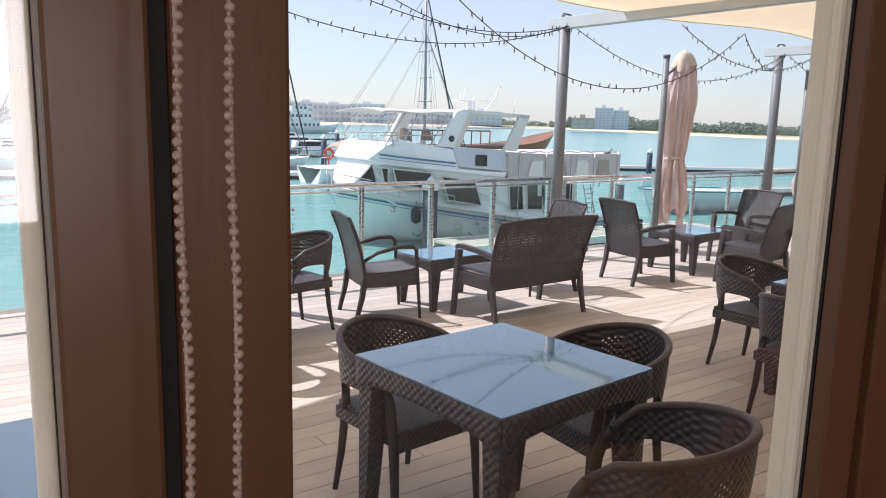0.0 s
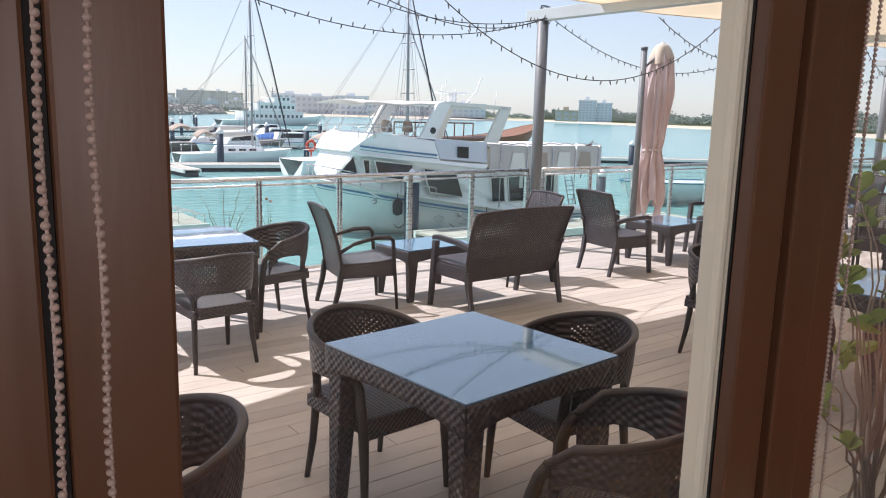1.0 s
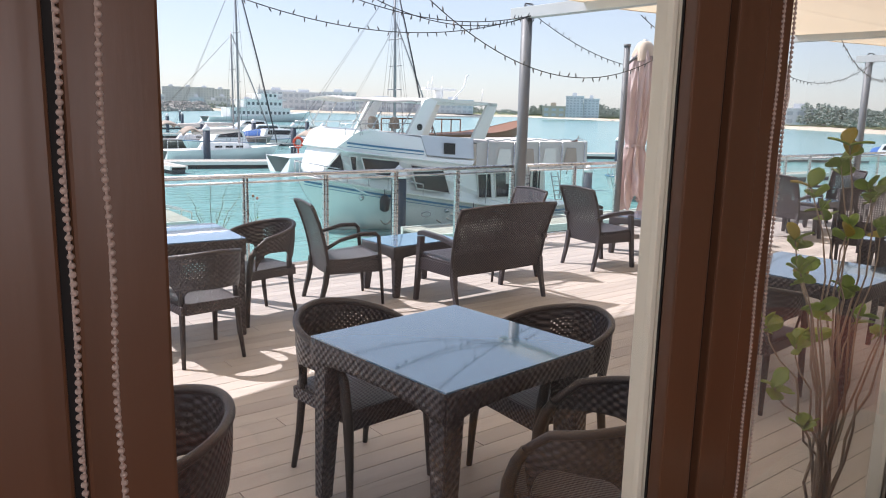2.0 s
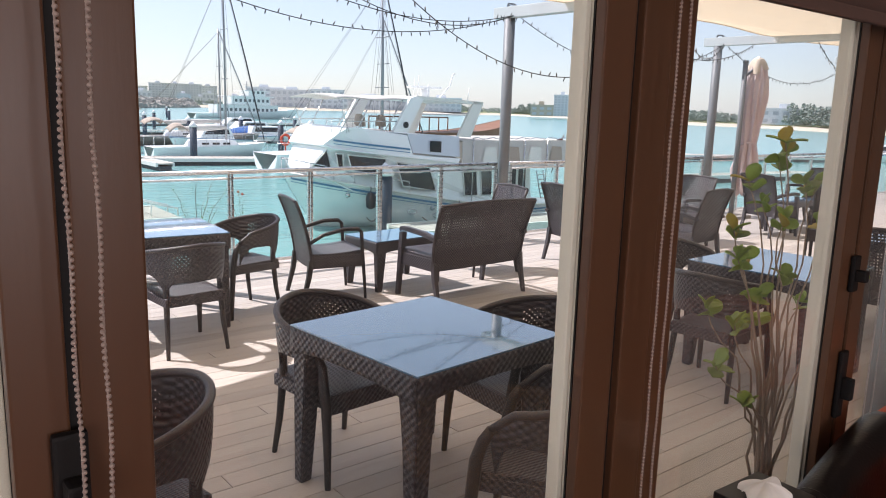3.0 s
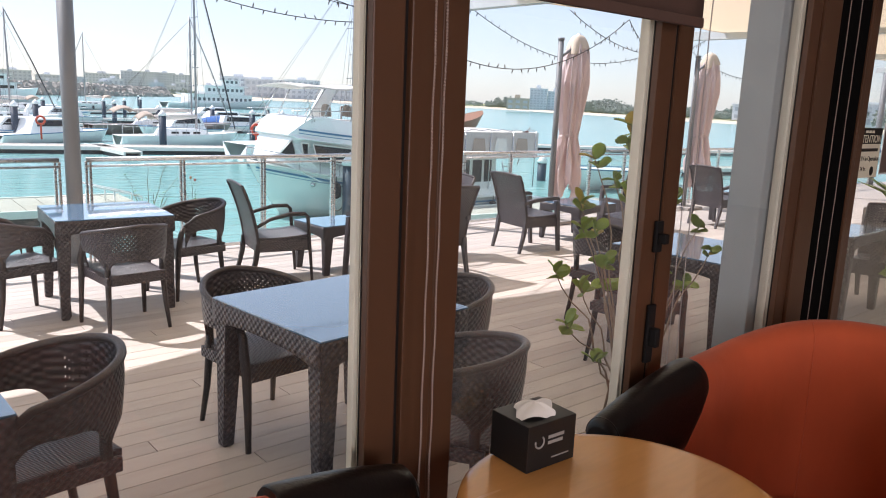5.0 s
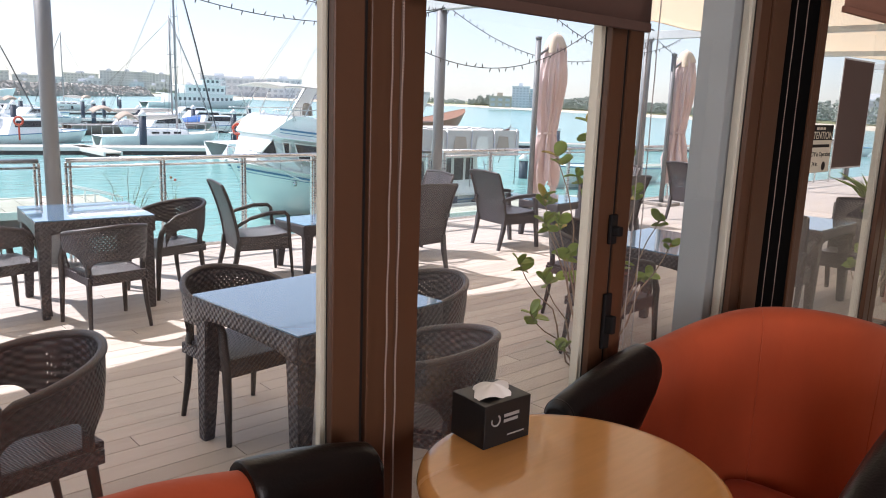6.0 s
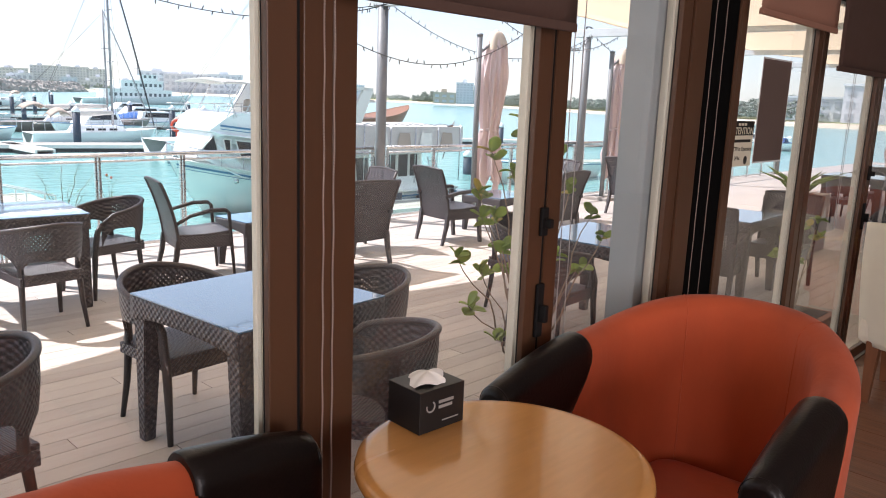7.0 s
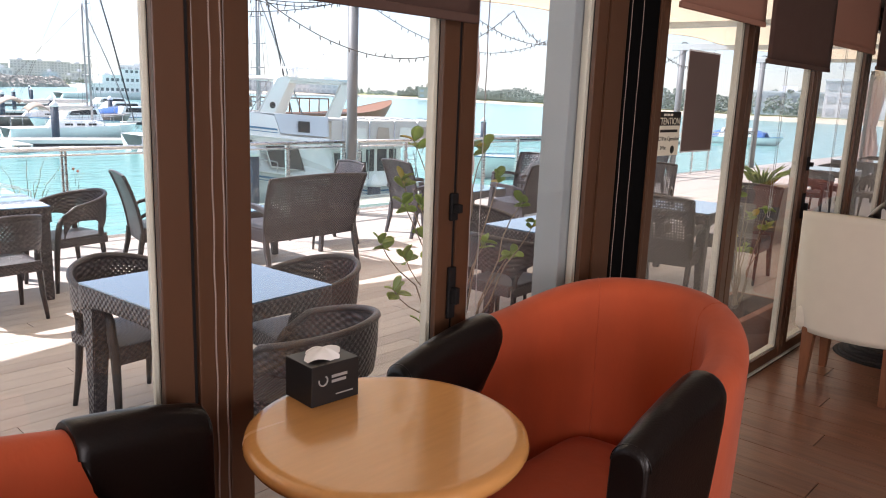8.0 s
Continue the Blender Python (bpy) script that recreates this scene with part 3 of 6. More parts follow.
# notice and poster on the glass
G = 0.3785
s = thing("warning_sign", "cream and black camera warning sticker on the glass", "sign", "", pose(3.170, G, 1.645))
boxpart("sheet", (-0.143, 0.143, 0, 0.0012, -0.095, 0.095), SIGN_CREAM, s)
boxpart("header", (-0.143, 0.143, -0.0008, 0.0, 0.035, 0.095), SIGN_BLACK, s)
writing("word", "ATTENTION", 0.042, SIGN_CREAM, pose(0.018, -0.0016, 0.040, 90), s)
for k in range(3):
    boxpart("text_bar", (-0.02 + 0.03 * k, 0.004 + 0.03 * k, -0.0014, -0.0008, 0.076, 0.086), SIGN_CREAM, s)
writing("word", "CCTV in Operation", 0.026, SIGN_BLACK, pose(0.035, -0.0008, -0.030, 90), s)
writing("word", "24 hr.", 0.024, SIGN_BLACK, pose(0.0, -0.0008, -0.068, 90), s)
boxpart("text_bar", (-0.04, 0.12, -0.0008, 0.0, 0.006, 0.018), SIGN_BLACK, s)
bm = bmesh.new()
vs = [bm.verts.new(p) for p in ((-0.135, -0.0006, -0.06), (-0.065, -0.0006, -0.06), (-0.10, -0.0006, 0.025))]
bm.faces.new(vs)
part("triangle", bm, SIGN_BLACK, s)
bm = bmesh.new()
vs = [bm.verts.new(p) for p in ((-0.126, -0.0012, -0.055), (-0.074, -0.0012, -0.055), (-0.10, -0.0012, 0.010))]
bm.faces.new(vs)
part("triangle_face", bm, SIGN_YELLOW, s)
boxpart("camera_mark", (-0.112, -0.088, -0.0018, -0.0013, -0.046, -0.030), SIGN_BLACK, s)
bm = bmesh.new()
lathe(bm, [(0.018, 0), (0.018, 0.0008)], 16)
b = part("round_mark", bm, SIGN_BLACK, s)
b.matrix_basis = pose(0.085, -0.0002, -0.070, 90)
p = thing("poster", "brown poster with a pale border taped on the glass", "poster", "", pose(3.485, G, 1.79))
boxpart("border", (-0.152, 0.178, 0, 0.0010, -0.232, 0.222), PRINT_WHITE, p, "pale see-through border")
boxpart("print_back", (-0.145, 0.170, -0.0010, -0.0002, -0.225, 0.215), POSTER_BROWN, p)

# ---- indoor furniture ----
c = thing("cafe_table", "round honey-coloured wooden pedestal table", "table", "", pose(1.180, -0.030, FLOOR))
bm = bmesh.new()
R, H = 0.314, 0.852
lathe(bm, [(0.05, H - 0.045), (R - 0.03, H - 0.045), (R - 0.008, H - 0.038), (R, H - 0.022), (R - 0.004, H - 0.008), (R - 0.016, H - 0.001), (R - 0.03, H)], 72)
part("tabletop", bm, TABLE_WOOD, c)
bm = bmesh.new()
lathe(bm, [(0.035, 0.02), (0.035, H - 0.045)], 20)
part("column", bm, GASKET, c, "black metal column")
bm = bmesh.new()
lathe(bm, [(0.21, 0.0), (0.21, 0.012), (0.16, 0.03), (0.05, 0.05), (0.035, 0.06)], 36)
part("base", bm, GASKET, c, "black round foot")

t = thing("tissue_box", "black printed card tissue box with a white tissue", "tissue box", "", pose(1.180, 0.205, FLOOR + H + 0.001, 0, 0, -3))
ct = boxpart("carton", (-0.068, 0.068, -0.055, 0.055, 0, 0.098), CARD_BLACK, t, "", 0.002)
bm = bmesh.new()
random.seed(5)


def tissue(u, v):
    a, r = 2 * math.pi * u, v
    x, y = 0.052 * r * math.cos(a), 0.040 * r * math.sin(a)
    return (x + 0.012 * r * math.sin(3 * a), y, 0.100 + 0.020 * (1 - r ** 2) + 0.006 * math.sin(5 * a) * r)


sheet(bm, tissue, 40, 8, 0.0)
part("tissue", bm, TISSUE, t, "crumpled white tissue")
for k, (w, z) in enumerate(((0.050, 0.062), (0.046, 0.050))):
    boxpart("text_bar", (-0.012, -0.012 + w * 0.9, -0.0562, -0.0552, z, z + 0.007), PRINT_FAINT, ct)
boxpart("text_bar", (0.0, 0.05, -0.0562, -0.0552, 0.018, 0.021), PRINT_FAINT, ct)
bm = bmesh.new()
tube(bm, [(0.012 * math.cos(a), 0, 0.012 * math.sin(a)) for a in (math.pi * (0.9 + 1.4 * k / 12) for k in range(13))], 0.0022, 5)
e = part("mark", bm, PRINT_FAINT, ct)
e.matrix_basis = pose(-0.036, -0.0555, 0.060)
bm = bmesh.new()
tube(bm, [(0.012 * math.cos(a), 0, 0.012 * math.sin(a)) for a in (math.pi * (0.9 + 1.4 * k / 12) for k in range(13))], 0.0022, 5)
e = part("mark", bm, PRINT_GREY, ct)
e.matrix_basis = pose(0.0685, 0.0, 0.058, 0, 0, 90)


def tub_armchair(at, label, reach=1.0):
    """A barrel chair: orange shell and seat, black leather arm pads. Faces +x; front edge at x 0, back at about x -1.0."""
    c = thing("armchair", label, "armchair", "armchairs at the round table", at)
    rx, ry, cx, arm = 0.475, 0.340, -0.46, 0.45

    def crest(u):
        """Place on the centre line, outward direction and top height, u from one arm's front round the back to the other's."""
        if u < 0.25 or u > 0.75:
            k = (0.25 - u) / 0.25 if u < 0.25 else (u - 0.75) / 0.25
            sg = 1 if u < 0.25 else -1
            return cx + arm * k, sg * ry, 0.0, sg, 0.896 - 0.090 * k ** 1.3
        th = math.pi * (0.5 + (u - 0.25) / 0.5)
        s = -math.cos(th)
        return cx + rx * math.cos(th), ry * math.sin(th), math.cos(th), math.sin(th), 0.896 + 0.084 * (s * s * (3 - 2 * s))

    def thin(u):
        return 0.060 - 0.019 * max(0.0, (abs(u - 0.5) - 0.25) / 0.25)

    def wall(u, o, z):
        x, y, dx, dy, tp = crest(u)
        o = o + 0.019 * (z - 0.4)
        return (x + dx * o, y + dy * o, z)

    def shell(u, v):
        tp, h0, half = crest(u)[4], 0.10, thin(u)
        if v < 0.4:
            return wall(u, half + 0.012 * crest(u)[2] ** 2 * math.sin(math.pi * v / 0.4), h0 + (tp - half - h0) * v / 0.4)
        if v < 0.6:
            b = math.pi * (v - 0.4) / 0.2
            return wall(u, half * math.cos(b), tp - half + half * math.sin(b))
        w = (v - 0.6) / 0.4
        return wall(u, -half - 0.010 * crest(u)[2] ** 2 * math.sin(math.pi * w), tp - half - (tp - half - h0) * w)
    bm = bmesh.new()
    sheet(bm, shell, 96, 50)
    for u in (0.0, 1.0):
        bm.faces.new([bm.verts.new(shell(u, j / 50)) for j in range(51)])
    back = part("backrest", bm, ORANGE, c)
    for u in (0.40, 0.60):
        bm = bmesh.new()
        tube(bm, [wall(u, -thin(u) - 0.009, 0.45)] + [shell(u, 1.0 - 0.03 * k) for k in range(4, 20)], 0.0024, 5)
        part("seam", bm, ORANGE, back)
    def arm_loft(prof, sgn):
        """Leather sleeve over an arm: rows of x, top, inner foot, outer foot, width share; rounded top, upright sides."""
        bm = bmesh.new()
        rings = []
        for x, zt, zi, zo, k0 in prof:
            w = (0.067 - 0.019 * max(0.0, (x - cx) / arm)) * k0
            sec = [(w, zo + (zt - w - zo) * k / 5) for k in range(6)] if zt - w > zo else [(w, zt - w)] * 6
            sec += [(w * math.cos(math.pi * k / 10), zt - w + w * math.sin(math.pi * k / 10)) for k in range(1, 10)]
            sec += [(-w, zt - w - (zt - w - zi) * k / 5) for k in range(6)] if zt - w > zi else [(-w, zt - w)] * 6
            rings.append([bm.verts.new((x, sgn * (ry + 0.019 * (z - 0.4) + o), z)) for o, z in sec])
        m = len(rings[0])
        for q, s2 in zip(rings, rings[1:]):
            for k in range(m):
                bm.faces.new((q[k], q[(k + 1) % m], s2[(k + 1) % m], s2[k])).smooth = True
        bm.faces.new(rings[0])
        bm.faces.new(rings[-1][::-1])
        return bm
    def sleeve(x):
        return -0.090 * min(1.0, max(0.0, (x - cx) / arm)) ** 1.3
    for sgn in (1, -1):
        rows = [(-0.408, 0.905, 0.875, 0.875, 0.93), (-0.400, 0.908, 0.83, 0.78, 1), (-0.375, 0.907, 0.78, 0.62, 1), (-0.33, 0.903, 0.725, 0.43, 1), (-0.24, 0.892, 0.66, 0.25, 1), (-0.13, 0.873, 0.59, 0.14, 1), (-0.05, 0.855, 0.55, 0.12, 1), (-0.006, 0.843, 0.55, 0.12, 0.99), (0.004, 0.834, 0.555, 0.125, 0.93), (0.008, 0.820, 0.565, 0.13, 0.82)]
        pad = part("arm", arm_loft([(x * reach, zt + sleeve(x * reach) - sleeve(x), zi, zo, k0) for x, zt, zi, zo, k0 in rows], sgn), LEATHER, c, "black leather arm pad")
        bm = bmesh.new()
        tube(bm, [(-0.005, sgn * (ry + 0.008 + 0.0485 * math.cos(a)), 0.790 + 0.050 * math.sin(a)) for a in (k * math.pi / 14 for k in range(15))], 0.0024, 5)
        part("piping", bm, LEATHER, pad)
    bm = bmesh.new()
    box(bm, -0.86, -0.015, -0.245, 0.245, 0.10, 0.36, 0.02)
    part("seat_base", bm, ORANGE, c)
    bm = bmesh.new()
    sheet(bm, lambda u, v: (-0.86 + 0.86 * u, -0.25 + 0.50 * v, 0.36 + 0.09 * (1 - (2 * u - 1) ** 6) * (1 - (2 * v - 1) ** 6) + 0.01 * math.sin(3 * u)), 24, 20, 0.0)
    part("seat", bm, ORANGE, c)
    for x, y in ((-0.10, 0.22), (-0.10, -0.22), (-0.78, 0.2), (-0.78, -0.2)):
        bm = bmesh.new()
        lathe(bm, [(0.02, 0), (0.026, 0.10)], 12, (x, y, 0))
        part("foot", bm, WALNUT, c)
    return c


tub_armchair(pose(1.50, -0.097, FLOOR, 0, 0, 183), "orange suede barrel armchair with black leather arms beside the table")
tub_armchair(pose(0.90, -0.080, FLOOR + 0.002, 0, 0, 1) @ Matrix.Diagonal((1.0, 1.0, 1.055, 1.0)), "orange suede barrel armchair with short black leather arms by the doors", 0.70)


def cream_chair(at, label):
    """An upholstered chair with a wrapped rounded back; faces +x, back at x 0."""
    c = thing("side_chair", label, "chair", "", at)

    def shell(u, v):
        th = radians(100 + 160 * u)
        k = 0.90 + 0.10 * math.sin(math.pi * min(0.62, 0.05 + v * 0.6)) + 0.05 * v
        z = 0.33 + (0.66 + 0.03 * math.cos((u - 0.5) * 3)) * v
        sq = 0.80
        cx, sy = math.cos(th), math.sin(th)
        return (0.30 + 0.29 * k * math.copysign(abs(cx) ** sq, cx), 0.315 * k * math.copysign(abs(sy) ** 0.85, sy), z)
    bm = bmesh.new()
    sheet(bm, shell, 40, 20, 0.07)
    bmesh.ops.bevel(bm, geom=[e for e in bm.edges if e.calc_face_angle(0) > 1.2], offset=0.02, segments=3, affect="EDGES")
    for f in bm.faces:
        f.smooth = True
    part("backrest", bm, CREAM_CLOTH, c)
    bm = bmesh.new()
    box(bm, 0.06, 0.56, -0.29, 0.29, 0.33, 0.47, 0.04)
    part("seat", bm, CREAM_CLOTH, c)
    for x, y, lean in ((0.08, 0.20, -0.02), (0.08, -0.22, -0.02), (0.50, 0.22, 0.02), (0.50, -0.22, 0.02)):
        bm = bmesh.new()
        bar(bm, [(x + lean, y, 0), (x, y, 0.35)], [0.019, 0.034], [0.019, 0.034])
        bmesh.ops.bevel(bm, geom=bm.edges[:], offset=0.003, segments=2, affect="EDGES")
        part("leg", bm, WALNUT, c, "tapered walnut leg")
    return c


cream_chair(pose(4.52, -0.115, FLOOR), "cream upholstered chair with walnut legs, seen from behind")
c = thing("cafe_table", "round wooden table with a black ribbed foot", "table", "", pose(5.55, -0.12, FLOOR))
bm = bmesh.new()
lathe(bm, [(0.05, 0.74), (0.30, 0.74), (0.34, 0.752), (0.34, 0.772), (0.32, 0.78)], 48)
part("tabletop", bm, TABLE_WOOD, c)
bm = bmesh.new()
prof = []
for k in range(9):
    r = 0.30 - 0.03 * k
    prof += [(r, 0.012 * k), (r - 0.008, 0.012 * k + 0.010)]
lathe(bm, prof, 40, smooth=False)
part("base", bm, GASKET, c, "black ribbed foot")
bm = bmesh.new()
lathe(bm, [(0.03, 0.1), (0.03, 0.74)], 16)
part("column", bm, GASKET, c)
t = thing("tissue_box", "black tissue box with a white tissue standing up", "tissue box", "", pose(5.62, 0.02, FLOOR + 0.781))
boxpart("carton", (-0.06, 0.06, -0.05, 0.05, 0, 0.09), CARD_BLACK, t, "", 0.002)
bm = bmesh.new()
sheet(bm, lambda u, v: (-0.045 + 0.09 * u + 0.01 * v, 0.012 * math.sin(4 * u + v), 0.09 + 0.085 * v * (0.8 + 0.2 * math.sin(5 * u))), 10, 8, 0.0)
part("tissue", bm, TISSUE, t)
tub_armchair(pose(6.15, -0.15, FLOOR, 0, 0, 180), "orange suede barrel armchair farther along the glass doors")

# ---- the terrace deck at z 0 ----
bm = bmesh.new()
box(bm, -12, 34, 0.434, 7.86, -0.45, DECK_Z - 0.028)
deck = tagged(part("deck", bm, UNDER), "brown composite decking boards of the terrace", "deck", kind="structure")


def rattan_chair():
    """A round-backed cane tub chair; faces +x, centre of the seat at the origin."""
    c = thing("rattan_chair", "dark brown woven rattan tub chair", "chair", "rattan chairs round the tables")
    A = radians(122)

    def rim(th):
        k = abs(th) / A
        z = 0.80 - 0.115 * k ** 1.5 - 0.12 * max(0, k - 0.85) / 0.15 * 0.5
        r = 0.300 + 0.012 * math.cos(th)
        return Vector((-math.cos(th) * (r if abs(th) < math.pi / 2 else r * 1.05), math.sin(th) * (r - 0.005), z))

    def low(th):
        """Foot of the shell: runs down into the legs, arched between them."""
        a, leg = abs(th), radians(50)
        if a < leg:
            z = 0.435 + 0.115 * (1 - (a / leg) ** 7)
        else:
            s = (a - leg) / (A - leg)
            z = 0.435 + 0.165 * (1 - abs(2 * s - 1) ** 4) * (0.92 + 0.08 * s)
        p = rim(th)
        k = 0.90 + 0.08 * max(0.0, (z - 0.44) / 0.16)
        return Vector((p.x * k, p.y * k, z))

    def f(u, v):
        th = -A + 2 * A * u
        a, b = low(th), rim(th)
        q = a.lerp(b, v)
        bulge = 0.018 * math.sin(math.pi * v)
        return (q.x * (1 + bulge), q.y * (1 + bulge), q.z)
    bm = bmesh.new()
    sheet(bm, f, 176, 30, 0.014, keep=lambda i, j: not (9 <= j <= 22 and 52 < i < 124 and (i + (j // 2) * 2) % 4 == 0 and j % 2 == 0))
    back = part("backrest", bm, WICKER, c, "woven back with small holes")
    bm = bmesh.new()
    pts = [rim(-A + 2 * A * k / 40) for k in range(41)]
    tube(bm, pts, 0.0175, 10)
    part("rim", bm, CANE_RIM, back, "rolled cane rim")
    # seat with a dished woven top
    bm = bmesh.new()

    def seat_top(u, v):
        x, y = -0.235 + 0.475 * u, (-0.235 + 0.47 * v) * (0.88 + 0.14 * u)
        return (x, y, 0.435 - 0.012 * math.sin(math.pi * u) * math.sin(math.pi * v))
    sheet(bm, seat_top, 14, 14, 0.026)
    part("seat", bm, WICKER_FINE, c, "woven seat")
    bm = bmesh.new()
    box(bm, 0.215, 0.240, -0.235, 0.235, 0.355, 0.43, 0.005)
    for sy in (-1, 1):
        box(bm, -0.225, 0.22, sy * 0.225 - 0.011, sy * 0.225 + 0.011, 0.37, 0.43, 0.005)
    box(bm, -0.235, -0.212, -0.205, 0.205, 0.37, 0.43, 0.005)
    part("apron", bm, WICKER_FINE, c)
    for sy in (-1, 1):
        e = rim(sy * A)
        bm = bmesh.new()
        tube(bm, [e, (e.x + 0.030, e.y * 0.99, e.z - 0.05), (0.215, sy * 0.252, 0.50), (0.225, sy * 0.245, 0.40), (0.240, sy * 0.250, 0.2), (0.250, sy * 0.255, 0.0)], [0.021, 0.023, 0.025, 0.025, 0.020, 0.015], 10)
        part("leg", bm, LEG_PLASTIC, c)
        b = low(sy * radians(50))
        bm = bmesh.new()
        tube(bm, [(b.x, b.y, 0.56), (b.x * 1.0, b.y, 0.44), (b.x * 1.12, b.y * 1.05, 0.2), (b.x * 1.30, b.y * 1.12, 0.0)], [0.020, 0.023, 0.019, 0.014], 10)
        part("leg", bm, LEG_PLASTIC, c)
    return c


def cane_table(size=0.97, h=0.735, label="square woven rattan table with a tinted glass top", group="rattan tables on the terrace"):
    t = thing("rattan_table", label, "table", group)
    a = size / 2
    bm = bmesh.new()
    d = 0.115
    for sx, sy, horiz in ((0, -1, 1), (0, 1, 1), (-1, 0, 0), (1, 0, 0)):
        if horiz:
            def f(u, v, sy=sy):
                x = -a + 2 * a * u
                lowz = d - 0.035 * math.sin(math.pi * min(1, max(0, (u - 0.08) / 0.84))) ** 0.4
                return (x, sy * (a - 0.004), h - 0.006 - lowz * v)
        else:
            def f(u, v, sx=sx):
                y = -a + 2 * a * u
                lowz = d - 0.035 * math.sin(math.pi * min(1, max(0, (u - 0.08) / 0.84))) ** 0.4
                return (sx * (a - 0.004), y, h - 0.006 - lowz * v)
        sheet(bm, f, 24, 4, 0.022)
    part("apron", bm, WICKER, t, "woven apron")
    boxpart("top_frame", (-a + 0.012, a - 0.012, -a + 0.012, a - 0.012, h - 0.03, h - 0.008), WICKER, t)
    boxpart("glass_top", (-a - 0.004, a + 0.004, -a - 0.004, a + 0.004, h - 0.0055, h + 0.0025), TABLE_GLASS, t, "tinted glass sheet with reflected sky in its blue", 0.002)
    for sx in (-1, 1):
        for sy in (-1, 1):
            bm = bmesh.new()
            o = a - 0.062
            bar(bm, [(sx * (o + 0.022), sy * (o + 0.022), 0.0), (sx * o, sy * o, h - 0.10), (sx * o, sy * o, h - 0.012)], [0.033, 0.055, 0.060], [0.033, 0.055, 0.060])
            bmesh.ops.bevel(bm, geom=bm.edges[:], offset=0.006, segments=2, affect="EDGES")
            part("leg", bm, WICKER, t, "tapered woven leg")
    return t


def stood(x, y, r, height, kx=1.0, ky=1.0):
    """A place on the deck for a thing whose top was drawn over a floor at zero."""
    return pose(x, y, DECK_Z, 0, 0, r) @ Matrix.Diagonal((kx, ky, (height - DECK_Z) / height, 1.0))


chair = rattan_chair()
chair.matrix_world = stood(1.95, 2.92, -85, 1.44, 1.10)                                # beyond the near table
for x, y, r in ((2.72, 2.36, 176), (2.15, 1.58, 122), (0.64, 2.25, 188), (1.95, 5.20, 94), (2.76, 5.96, 190), (1.31, 5.83, 15),
                (4.66, 2.34, 4), (-0.6, 2.2, 0), (5.35, 3.11, -92), (13.75, 2.9, 3), (15.35, 3.05, 181), (14.6, 2.15, 88), (17.1, 3.1, -4), (18.7, 3.25, 178)):
    copy_thing(chair, pose(x, y, DECK_Z, 0, 0, r))

table = cane_table()
table.matrix_world = stood(2.13, 2.398, 4.8, 0.735, 0.955, 0.955)
for x, y, r, k in ((2.04, 5.96, -5, 0.93), (0.02, 2.28, 2, 1.0), (5.37, 2.30, 2, 0.97), (7.6, 2.32, 2, 0.95), (14.55, 2.95, 3, 0.98), (17.9, 3.2, -2, 0.98)):
    copy_thing(table, pose(x, y, DECK_Z, 0, 0, r) @ Matrix.Diagonal((k / 0.955, k / 0.955, 1.0, 1.0)))


